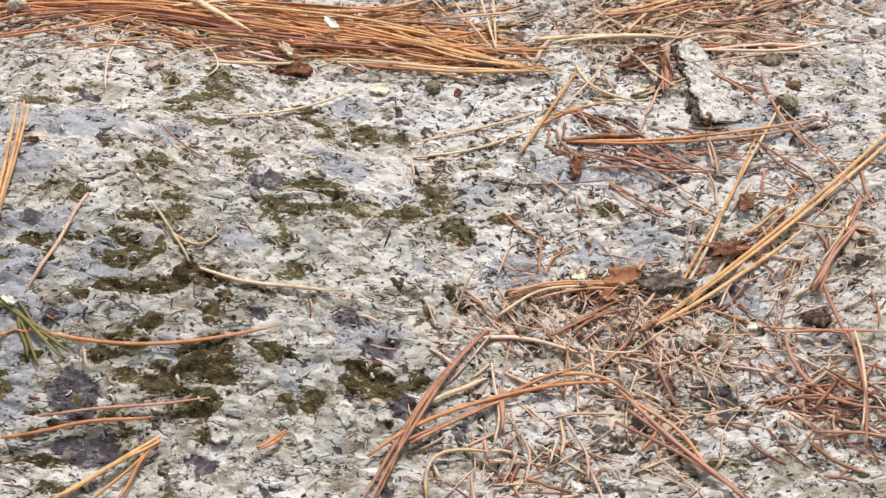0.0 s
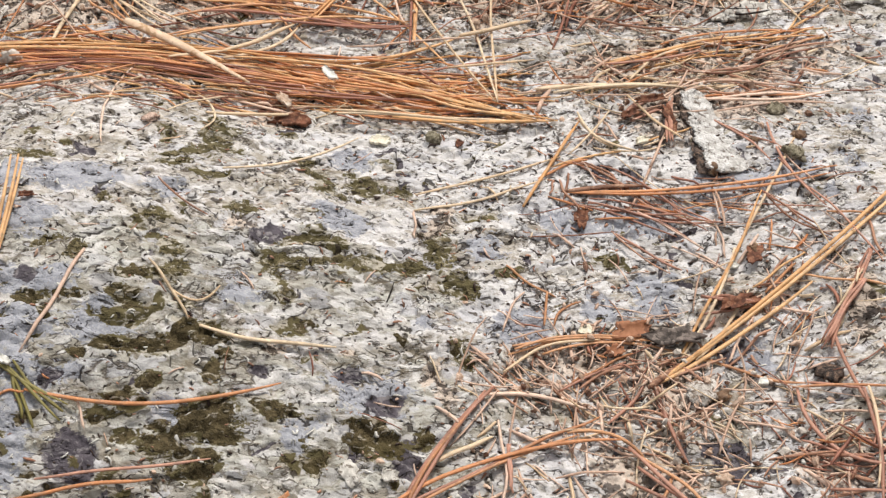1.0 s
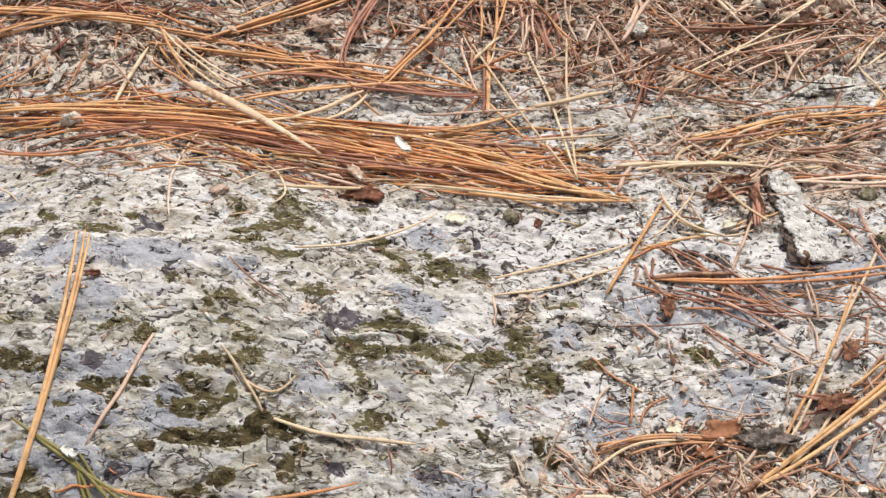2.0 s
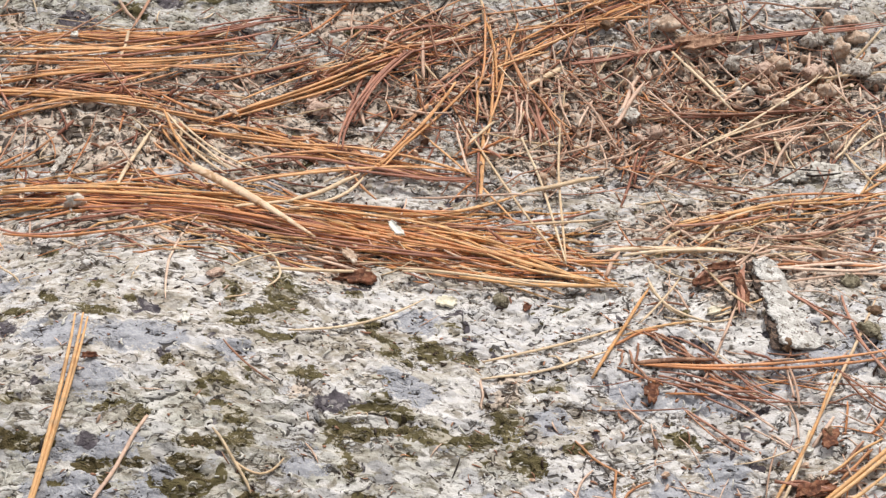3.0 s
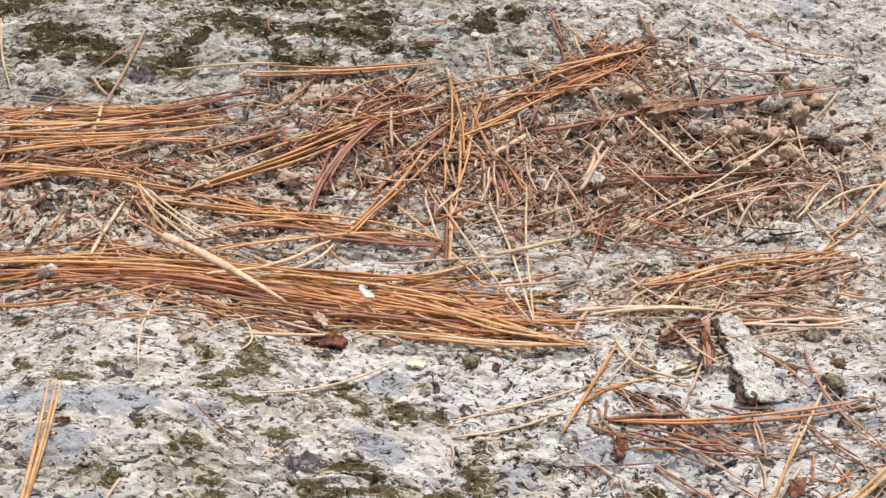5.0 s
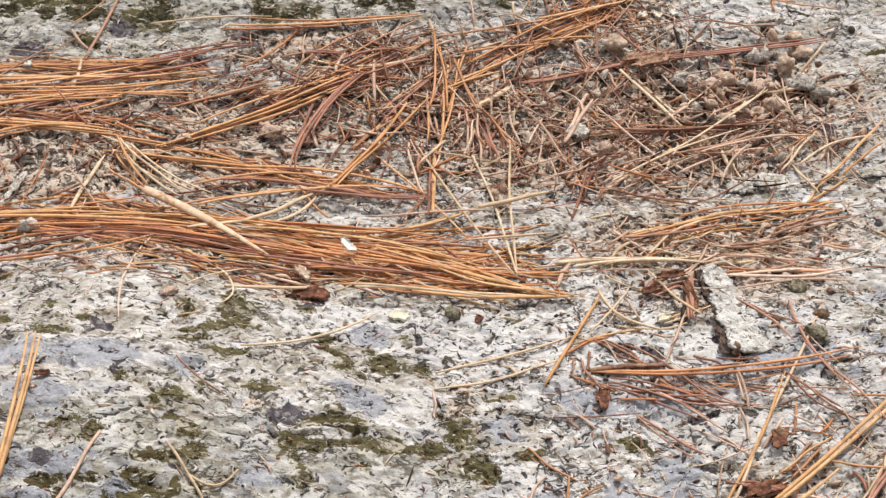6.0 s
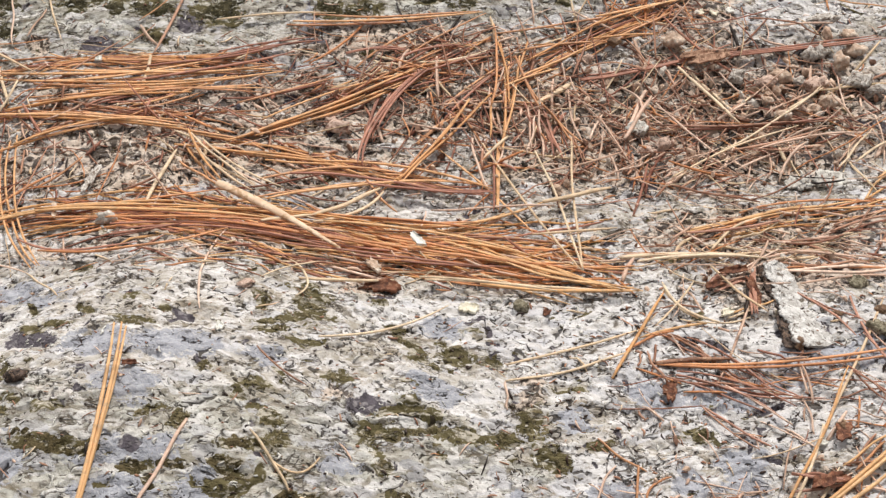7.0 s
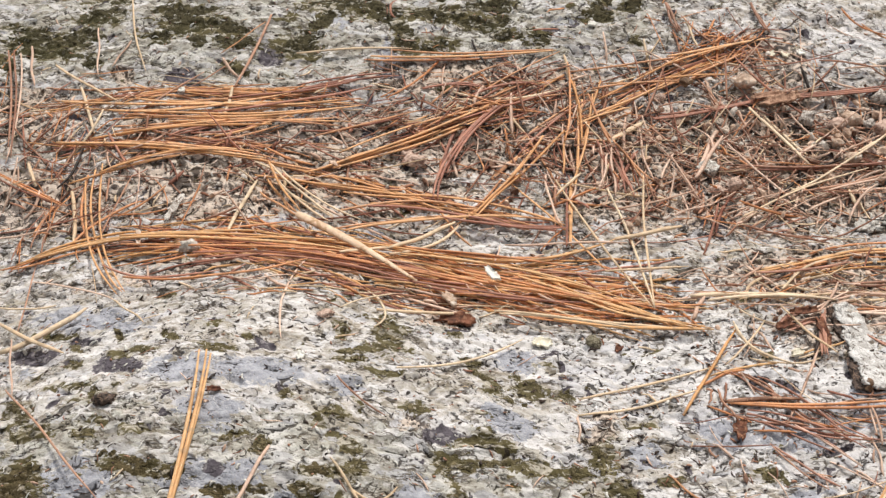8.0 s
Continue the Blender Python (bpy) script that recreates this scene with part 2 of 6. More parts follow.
# the edges of the patches: a finer, gentler warp
EDGE_X = GX + 0.0042 * clouds(GX * 0.6, GY, 0.011, 15, 4)
EDGE_Y = GY + 0.0030 * clouds(GX * 0.6, GY, 0.011, 25, 4)
COVER = {k: np.zeros_like(GX) for k in ("moss", "bare", "dark", "soil_shade", "fresh", "old")}


PATCHES = []


def patch(kind, x, y, ax, ay, bx, by):
    """A ragged patch of one cover: middle in metres, two half-axes in millimetres."""
    ax, ay, bx, by = ax / 1000, ay / 1000, bx / 1000, by / 1000
    reach = 1.8 * max(abs(ax) + abs(bx), abs(ay) + abs(by)) + 0.006
    i0, i1 = np.searchsorted(LINES_X, (x - reach, x + reach))
    j0, j1 = np.searchsorted(LINES_Y, (y - reach, y + reach))
    part_x, part_y = EDGE_X[j0:j1, i0:i1] - x, EDGE_Y[j0:j1, i0:i1] - y
    det = ax * by - ay * bx
    u, v = (part_x * by - part_y * bx) / det, (ax * part_y - ay * part_x) / det
    d = np.sqrt(u * u + v * v) * (0.72 if y > 0.17 else 0.84)
    if kind == "moss":
        PATCHES.append((x, y, ax, ay, bx, by, i0, i1, j0, j1, d))
        d = d * 0.9 + 0.15
    COVER[kind][j0:j1, i0:i1] = np.maximum(COVER[kind][j0:j1, i0:i1], soften(d, 1.5, 0.35))


patch("moss", -0.167, -0.118, 11.2, -1.0, 0.6, -3.9)
patch("moss", -0.197, -0.099, 5.6, -3.1, 0.6, -4.5)
patch("moss", -0.155, -0.103, 4.0, 0.2, 0.5, -3.2)
patch("moss", -0.206, -0.058, 8.2, -2.6, 1.0, -4.6)
patch("moss", -0.207, -0.113, 7.7, -2.3, 0.8, -3.3)
patch("moss", -0.108, -0.092, 3.8, -4.6, -1.6, -5.9)
patch("moss", -0.084, -0.085, 8.5, 2.5, 1.1, -15.1)
patch("moss", -0.090, -0.105, 14.3, 4.1, 0.3, -4.0)
patch("moss", -0.100, -0.115, 7.6, 2.0, 0.3, -2.8)
patch("moss", -0.051, -0.077, 4.4, -0.4, -0.3, -4.3)
patch("moss", -0.131, -0.150, 3.7, 0.5, 0.5, -4.5)
patch("moss", -0.107, -0.157, 7.9, 0.5, 0.1, -4.7)
patch("moss", -0.111, -0.167, 3.0, -3.3, -1.4, -2.4)
patch("moss", -0.070, -0.145, 8.1, 2.1, 0.2, -3.9)
patch("soil_shade", -0.067, -0.156, 7.5, 1.8, 0.2, -5.1)
patch("moss", -0.154, -0.179, 7.3, 5.0, 1.1, -2.2)
patch("moss", -0.141, -0.183, 3.8, 0.3, 0.6, -5.9)
patch("moss", -0.099, -0.179, 6.3, -4.4, -1.7, -3.9)
patch("moss", -0.038, -0.104, 4.3, -5.1, -2.0, -4.9)
patch("moss", -0.027, -0.120, 8.4, -7.6, -2.3, -5.9)
patch("moss", -0.009, -0.117, 8.4, -2.0, -1.5, -8.1)
patch("moss", 0.009, -0.117, 6.3, -3.6, -1.6, -4.7)
patch("moss", -0.016, -0.106, 4.4, 0.8, -0.0, -2.7)
patch("moss", 0.046, -0.132, 7.9, -0.2, -0.6, -4.4)
patch("soil_shade", 0.027, -0.131, 7.1, 0.9, -0.2, -3.0)
patch("moss", 0.025, -0.157, 6.3, -3.8, -5.1, -10.9)
patch("moss", -0.041, -0.174, 15.0, 1.5, -0.3, -5.0)
patch("moss", -0.012, -0.171, 16.5, 1.9, -0.3, -4.8)
patch("moss", 0.010, -0.170, 8.4, 1.6, -0.2, -4.7)
patch("moss", -0.023, -0.168, 7.7, 1.7, -0.0, -3.4)
patch("dark", -0.051, -0.159, 9.1, 2.2, 0.2, -7.2)
patch("dark", -0.038, -0.159, 6.4, 1.5, 0.0, -4.0)
patch("bare", -0.027, -0.142, 6.9, -5.6, -2.7, -6.4)
patch("bare", -0.015, -0.146, 5.6, -5.6, -3.5, -6.6)
patch("bare", -0.017, -0.094, 12.3, 2.1, -0.1, -8.0)
patch("moss", -0.158, -0.212, 8.9, 0.3, 0.4, -3.8)
patch("moss", -0.151, -0.217, 2.1, 0.1, 0.3, -4.0)
patch("moss", -0.139, -0.212, 4.9, 0.3, 0.3, -3.6)
patch("moss", -0.114, -0.211, 9.7, -5.1, -1.5, -3.3)
patch("moss", -0.108, -0.196, 10.7, 3.1, 0.8, -4.1)
patch("moss", -0.095, -0.190, 6.2, 0.9, 0.2, -4.4)
patch("moss", -0.112, -0.232, 15.8, 0.3, 0.0, -4.8)
patch("moss", -0.093, -0.225, 14.2, 4.1, 1.2, -5.8)
patch("moss", -0.081, -0.224, 7.1, 0.8, 0.2, -5.1)
patch("moss", -0.135, -0.233, 4.2, 0.2, 0.2, -2.4)
patch("moss", -0.115, -0.222, 2.8, 0.2, 0.1, -2.0)
patch("moss", -0.152, -0.230, 3.5, 0.1, 0.1, -1.4)
patch("moss", -0.086, -0.210, 4.7, 0.6, 0.1, -3.2)
patch("moss", -0.076, -0.240, 4.9, -1.4, -2.1, -6.6)
patch("moss", -0.071, -0.231, 4.7, 0.5, 0.1, -3.2)
patch("dark", -0.057, -0.238, 4.0, 0.5, 0.1, -3.5)
patch("moss", -0.106, -0.248, 6.0, 0.4, 0.1, -3.0)
patch("moss", -0.116, -0.253, 6.0, 0.3, 0.1, -2.3)
patch("moss", -0.077, -0.261, 12.0, 0.8, 0.2, -6.5)
patch("moss", -0.126, -0.261, 4.1, 0.2, 0.1, -2.2)
patch("moss", -0.102, -0.264, 3.7, 0.2, 0.1, -1.4)
patch("moss", -0.180, -0.257, 9.1, 0.1, 0.3, -3.1)
patch("moss", -0.184, -0.248, 4.6, 0.0, 0.3, -2.9)
patch("moss", -0.159, -0.265, 2.7, 0.1, 0.2, -2.6)
patch("bare", -0.164, -0.225, 16.8, 0.3, 0.9, -10.1)
patch("bare", -0.175, -0.203, 10.0, -0.0, 0.9, -7.5)
patch("bare", -0.124, -0.220, 13.5, 1.0, 0.6, -8.9)
patch("bare", -0.148, -0.245, 8.3, 0.3, 0.4, -5.9)
patch("bare", -0.145, -0.199, 9.5, 0.5, 0.6, -6.8)
patch("dark", -0.162, -0.201, 4.0, 0.1, 0.4, -4.0)
patch("dark", -0.146, -0.244, 4.6, 0.2, 0.3, -4.1)
patch("bare", -0.065, -0.199, 6.3, 1.1, 0.1, -5.2)
patch("moss", 0.035, -0.179, 7.4, -5.4, -3.2, -5.4)
patch("moss", -0.037, -0.210, 4.2, 3.5, 1.2, -2.2)
patch("moss", -0.047, -0.195, 4.4, 0.8, 0.1, -3.6)
patch("moss", 0.006, -0.215, 2.7, -2.8, -1.7, -2.1)
patch("soil_shade", -0.013, -0.221, 3.7, 0.6, -0.0, -2.2)
patch("moss", 0.037, -0.215, 6.7, -5.7, -2.5, -3.4)
patch("soil_shade", 0.022, -0.230, 4.3, -0.7, -2.5, -8.9)
patch("soil_shade", 0.029, -0.240, 3.7, 0.5, -0.3, -6.0)
patch("soil_shade", -0.048, -0.224, 6.2, 0.9, 0.0, -2.6)
patch("moss", -0.050, -0.255, 7.5, 0.7, 0.0, -2.9)
patch("bare", -0.007, -0.244, 16.5, 2.2, -0.3, -11.0)
patch("dark", 0.001, -0.247, 8.3, 1.1, -0.1, -4.7)
patch("dark", -0.014, -0.234, 5.4, 0.8, -0.1, -3.7)
patch("moss", -0.007, -0.259, 11.0, 1.2, -0.1, -2.5)
patch("bare", 0.017, -0.202, 5.1, 0.9, -0.1, -3.3)
patch("moss", 0.109, -0.159, 10.0, -1.1, -0.7, -3.8)
patch("bare", 0.063, -0.198, 13.2, 1.4, -0.8, -9.0)
patch("bare", 0.048, -0.154, 8.1, 0.9, -0.5, -7.5)
patch("bare", -0.168, -0.164, 15.4, -0.1, 1.5, -10.3)
patch("bare", -0.145, -0.135, 17.9, -1.0, 0.9, -10.9)
patch("bare", -0.101, -0.136, 10.0, 2.4, 0.6, -6.6)
patch("moss", -0.074, -0.263, 10.8, 0.7, 0.4, -10.7)
patch("moss", -0.098, -0.273, 8.5, 1.8, 1.3, -5.8)
patch("moss", -0.114, -0.269, 5.3, 0.2, 0.2, -3.4)
patch("moss", -0.082, -0.282, 10.6, 0.4, 0.3, -6.5)
patch("moss", -0.079, -0.296, 5.3, 0.1, 0.3, -5.5)
patch("moss", -0.119, -0.284, 6.3, 0.1, 0.2, -2.9)
patch("moss", -0.046, -0.258, 11.1, 1.0, 0.1, -2.9)
patch("moss", -0.123, -0.261, 4.4, 0.1, 0.1, -2.4)
patch("moss", -0.099, -0.265, 3.4, 0.1, 0.0, -1.0)
patch("moss", -0.041, -0.277, 4.4, 0.3, 0.1, -3.4)
patch("moss", -0.029, -0.276, 5.4, 0.4, 0.1, -4.8)
patch("moss", -0.004, -0.265, 11.5, 1.2, -0.1, -9.5)
patch("dark", 0.008, -0.272, 9.0, 0.9, -0.1, -9.6)
patch("moss", 0.001, -0.284, 4.0, 0.3, -0.0, -3.9)
patch("moss", 0.015, -0.262, 3.8, 0.4, -0.1, -4.3)
patch("soil_shade", 0.022, -0.229, 2.6, 0.4, -0.2, -6.7)
patch("moss", -0.154, -0.263, 4.8, 0.1, 0.2, -2.6)
patch("moss", -0.155, -0.296, 6.2, 0.1, 0.2, -2.4)
patch("dark", -0.134, -0.278, 8.2, 0.2, 0.8, -11.5)
patch("dark", -0.126, -0.302, 12.4, 0.1, 0.5, -6.8)
patch("bare", -0.138, -0.244, 8.8, 0.3, 0.4, -6.4)
patch("bare", -0.161, -0.275, 8.7, 0.1, 1.2, -14.8)
patch("bare", -0.094, -0.259, 6.3, 0.3, 0.3, -6.5)
patch("bare", -0.037, -0.265, 7.4, 0.6, 0.1, -8.0)
patch("moss", -0.146, -0.308, 9.5, 0.0, 0.2, -2.4)
patch("moss", -0.253, -0.199, 12.4, -2.2, 3.5, -14.6)
patch("moss", -0.199, -0.198, 22.3, -2.1, 0.6, -5.5)
patch("moss", -0.269, -0.148, 9.1, -3.6, 3.3, -10.8)
patch("moss", -0.243, -0.135, 11.7, -2.7, 1.4, -4.5)
patch("moss", -0.229, -0.148, 4.7, -1.2, 1.4, -5.7)
patch("moss", -0.246, -0.115, 6.4, -2.8, 1.7, -6.2)
patch("moss", -0.221, -0.113, 7.3, -2.3, 0.8, -3.6)
patch("moss", -0.251, -0.095, 7.4, -3.5, 1.1, -4.1)
patch("dark", -0.277, -0.091, 11.7, -5.7, 2.9, -9.5)
patch("dark", -0.221, -0.123, 13.0, -3.9, 2.1, -8.9)
patch("moss", -0.270, -0.074, 16.2, -7.6, 1.0, -3.4)
patch("moss", -0.194, -0.100, 3.1, -0.5, 0.7, -3.6)
patch("moss", -0.229, -0.090, 2.8, -1.1, 1.3, -5.3)
patch("moss", -0.229, -0.175, 6.5, -1.2, 0.8, -3.5)
patch("moss", -0.255, -0.164, 5.2, -1.6, 1.1, -4.1)
patch("moss", -0.221, -0.170, 4.1, -0.7, 0.7, -3.1)
patch("bare", -0.225, -0.202, 16.7, -1.6, 2.5, -13.2)
patch("bare", -0.153, -0.206, 15.5, 1.1, 0.9, -8.4)
patch("bare", -0.252, -0.067, 33.5, -14.3, 2.9, -10.9)
patch("bare", -0.182, -0.133, 17.4, -1.0, 1.8, -10.5)
patch("moss", -0.340, 0.223, 23.5, -3.5, 3.9, -17.4)
patch("moss", -0.362, 0.243, 12.6, -1.2, 1.7, -7.3)
patch("moss", -0.312, 0.229, 11.1, -2.2, 1.5, -7.4)
patch("moss", -0.307, 0.253, 16.4, -3.4, 2.3, -11.5)
patch("moss", -0.242, 0.236, 18.9, -2.7, 2.1, -14.1)
patch("moss", -0.262, 0.218, 12.3, -2.0, 1.3, -7.6)
patch("moss", -0.301, 0.192, 5.3, -0.9, 1.2, -6.1)
patch("soil_shade", -0.278, 0.174, 6.4, -0.9, 1.6, -8.9)
patch("moss", -0.214, 0.224, 10.3, -0.6, 1.2, -9.1)
patch("moss", -0.203, 0.209, 12.5, -0.2, 1.0, -8.7)
patch("moss", -0.232, 0.207, 5.2, -0.4, 1.0, -7.1)
patch("moss", -0.161, 0.204, 13.1, 0.6, 1.1, -12.7)
patch("moss", -0.146, 0.230, 6.3, 0.2, 0.5, -7.2)
patch("moss", -0.152, 0.246, 11.1, 0.1, 0.4, -5.1)
patch("dark", -0.237, 0.170, 11.5, -0.5, 1.5, -10.2)
patch("moss", -0.202, 0.178, 7.6, 0.2, 0.8, -6.4)
patch("dark", -0.178, 0.194, 6.9, 0.3, 0.9, -8.7)
patch("moss", -0.364, 0.200, 6.5, -0.5, 2.7, -11.1)
patch("moss", -0.123, 0.246, 16.6, 0.3, 0.5, -7.5)
patch("moss", -0.107, 0.238, 10.2, 0.2, 0.3, -6.0)
patch("moss", -0.093, 0.224, 5.5, 0.2, 0.6, -14.8)
patch("moss", -0.087, 0.205, 8.9, 0.3, 0.2, -6.0)
patch("moss", -0.064, 0.207, 10.0, 0.2, 0.1, -5.4)
patch("moss", -0.073, 0.246, 9.5, 0.1, 0.1, -4.8)
patch("moss", -0.035, 0.233, 18.0, 0.1, 0.0, -9.0)
patch("moss", -0.028, 0.248, 15.8, 0.0, -0.0, -5.9)
patch("moss", -0.017, 0.218, 8.5, 0.2, -0.0, -7.0)
patch("moss", 0.004, 0.214, 8.5, 0.3, -0.1, -7.4)
patch("moss", 0.048, 0.244, 7.1, 0.5, -0.5, -10.2)
patch("moss", 0.066, 0.248, 6.4, 0.6, -0.4, -6.8)
patch("moss", 0.072, 0.217, 7.1, 0.8, -0.2, -3.1)
patch("dark", -0.097, 0.177, 7.6, 0.4, 0.2, -3.7)
patch("soil_shade", 0.092, 0.194, 6.2, 0.8, -0.3, -4.9)
patch("moss", -0.070, 0.238, 15.1, 0.1, 0.3, -6.7)
patch("soil_shade", 0.025, -0.147, 7.4, 1.1, -0.4, -15.0)
patch("bare", 0.090, -0.134, 12.7, 0.0, -0.7, -8.9)
patch("bare", 0.128, -0.178, 11.1, -0.6, -1.4, -13.1)
patch("bare", 0.170, -0.217, 10.4, -1.4, -1.3, -9.3)
patch("soil_shade", 0.095, -0.214, 24.5, 0.9, -0.7, -8.3)
patch("soil_shade", 0.134, -0.201, 13.6, -0.8, -0.8, -7.0)
patch("soil_shade", 0.073, -0.212, 16.4, 1.4, -0.4, -5.7)
patch("soil_shade", 0.136, -0.233, 13.2, -0.8, -1.9, -15.5)
patch("soil_shade", 0.165, -0.191, 16.0, 4.7, 1.0, -6.2)
patch("soil_shade", 0.117, -0.282, 18.2, -14.3, -8.0, -13.1)
patch("soil_shade", 0.201, -0.278, 18.2, -6.9, -3.9, -11.4)
patch("soil_shade", 0.227, -0.194, 7.9, 2.2, 1.8, -19.1)
patch("bare", 0.127, -0.136, 16.6, -0.3, -0.8, -6.6)
# soil ovals below the litter and mat also carry the painted gap shade
patch("soil_shade", -0.191, 0.042, 46.0, -0.3, 3.0, -16.9)
patch("soil_shade", -0.115, 0.060, 39.7, -6.5, -0.1, -16.5)
patch("soil_shade", 0.150, 0.139, 61.9, 4.6, -3.0, -29.8)
patch("soil_shade", 0.225, 0.157, 44.4, 1.8, -4.6, -29.4)
patch("soil_shade", 0.190, 0.093, 78.0, 11.7, -3.0, -30.3)
patch("soil_shade", 0.115, 0.078, 38.4, 4.2, -3.4, -34.2)
patch("soil_shade", -0.052, 0.174, 50.8, 2.0, 0.4, -12.4)
patch("soil_shade", -0.009, 0.161, 41.8, 17.3, 3.8, -18.6)
patch("soil_shade", -0.064, 0.118, 20.9, 1.3, 0.7, -15.2)
patch("soil_shade", -0.057, -0.062, 17.3, 4.2, 0.6, -8.6)
patch("soil_shade", 0.155, -0.055, 21.1, 0.1, -3.2, -19.6)
patch("soil_shade", 0.059, 0.123, 32.2, 4.1, -1.7, -40.1)
patch("soil_shade", -0.210, 0.119, 55.6, 1.0, 2.1, -13.1)
patch("soil_shade", -0.124, 0.126, 36.6, 13.3, 3.2, -15.0)
patch("soil_shade", -0.132, 0.102, 23.7, 2.6, 1.0, -9.5)
patch("soil_shade", 0.164, 0.212, 23.3, 3.2, -2.5, -25.3)
patch("soil_shade", 0.187, -0.047, 36.8, 1.0, -2.3, -11.6)
patch("soil_shade", -0.131, -0.032, 105.7, -4.5, 1.5, -12.2)
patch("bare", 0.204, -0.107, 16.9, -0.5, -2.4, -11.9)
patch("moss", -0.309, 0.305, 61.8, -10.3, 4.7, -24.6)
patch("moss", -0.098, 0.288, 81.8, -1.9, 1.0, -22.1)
patch("soil_shade", -0.306, 0.057, 40.8, -5.0, 6.3, -30.2)
patch("soil_shade", -0.331, 0.137, 27.4, -3.0, 6.6, -29.6)
patch("soil_shade", -0.162, 0.071, 110.9, 4.2, 4.6, -32.9)
patch("soil_shade", 0.166, 0.120, 117.6, 6.1, -7.1, -58.0)
patch("soil_shade", -0.030, 0.120, 80.6, 6.1, 0.6, -30.1)
patch("soil_shade", 0.060, 0.076, 41.4, 5.0, -1.7, -32.9)
patch("soil_shade", 0.175, 0.004, 77.8, 3.4, -4.5, -24.4)
patch("fresh", 0.134, -0.104, 94.0, -0.3, -5.4, -42.2)
patch("fresh", 0.156, -0.143, 62.5, -2.6, -3.7, -26.0)
patch("fresh", 0.057, -0.085, 46.8, 2.1, -1.5, -25.4)
patch("fresh", 0.230, 0.006, 35.7, 1.1, -8.2, -35.3)
patch("fresh", 0.189, 0.226, 63.3, 10.1, -2.5, -21.4)
patch("fresh", 0.124, -0.017, 50.5, 1.9, -2.2, -17.0)
patch("fresh", 0.048, -0.029, 18.6, 0.4, -1.0, -20.4)
patch("fresh", -0.024, -0.084, 34.4, 6.7, 0.4, -14.5)
patch("fresh", -0.059, -0.165, 28.1, 6.6, 1.1, -17.2)
patch("fresh", 0.075, -0.189, 41.6, 3.1, -1.1, -16.6)
patch("fresh", 0.180, -0.206, 34.0, -4.7, -2.3, -15.6)
patch("fresh", 0.185, -0.282, 26.7, -3.5, -3.3, -17.9)
patch("fresh", 0.074, -0.276, 30.9, 1.4, -1.4, -18.2)

patch("dark", 0.152, -0.270, 8.8, -5.1, -3.4, -7.2)
patch("old", -0.250, 0.235, 150, -6, 4, -62)
patch("old", -0.060, 0.245, 110, 2, 0, -48)
patch("old", -0.130, -0.265, 95, 0, 2, -55)
patch("old", -0.150, -0.200, 60, 0, 2, -35)
patch("old", -0.230, -0.200, 60, -4, 2, -40)
patch("old", -0.040, -0.185, 60, 0, 0, -26)
patch("old", 0.000, -0.270, 45, 0, 0, -40)

NEAR = np.exp(-np.maximum(np.hypot(GX, GY) - 0.6, 0) / 3.0)
FINE = np.exp(-np.maximum(np.hypot(GX, GY) - 0.5, 0) / 0.35)
# moss also comes in small flecks, thickest on the near swell and along the far edge
flecks = clouds(WARP_X * 0.7, WARP_Y, 0.016, 31, 5)
thick = 0.48 * np.exp(-(((GX + 0.12) / 0.18) ** 2 + ((GY + 0.24) / 0.11) ** 2)) + 0.55 * np.exp(-(((GX + 0.15) / 0.22) ** 2 + ((GY - 0.31) / 0.09) ** 2))
COVER["moss"] = np.maximum(COVER["moss"], soften(flecks, 0.86 - thick * 0.8, 1.10 - thick * 0.8))
COVER["bare"] = np.maximum(COVER["bare"], soften(clouds(WARP_X, WARP_Y, 0.05, 47, 4), 0.6, 0.9) * 0.7)
COVER["dark"] = np.maximum(COVER["dark"], soften(clouds(WARP_X, WARP_Y, 0.012, 53, 3), 0.86, 1.02))
worms = np.abs(clouds(WARP_X * 0.42, WARP_Y, 0.0075, 61, 2))
gaps = soften(clouds(GX, GY, 0.013, 71, 2), -0.30, 0.12)
PIT = soften(worms, 0.13, 0.03) * gaps * FINE
for k in COVER:
    COVER[k] = COVER[k] * FINE
crust = soften(clouds(WARP_X * 0.40, WARP_Y, 0.008, 83, 3), -0.25, 0.15)
GZ = swell(GX, GY) + NEAR * (
    0.0022 * clouds(GX, GY, 0.060, 3, 3) + 0.0015 * clouds(WARP_X * 0.6, WARP_Y, 0.020, 11, 4)
    + 0.0012 * crust + 0.0011 * clouds(WARP_X * 0.7, WARP_Y, 0.0045, 19, 2) - 0.0013 * PIT
    - 0.0010 * COVER["moss"] * (1 - crust) - 0.0012 * COVER["dark"] + 0.0012 * COVER["soil_shade"] * clouds(GX, GY, 0.006, 29, 3))


def ground_z(x, y):
    """Height of the built rock at a place."""
    i = min(max(int(np.searchsorted(LINES_X, x)) - 1, 0), len(LINES_X) - 2)
    j = min(max(int(np.searchsorted(LINES_Y, y)) - 1, 0), len(LINES_Y) - 2)
    u = (x - LINES_X[i]) / (LINES_X[i + 1] - LINES_X[i])
    v = (y - LINES_Y[j]) / (LINES_Y[j + 1] - LINES_Y[j])
    return float((GZ[j, i] * (1 - u) + GZ[j, i + 1] * u) * (1 - v) + (GZ[j + 1, i] * (1 - u) + GZ[j + 1, i + 1] * u) * v)


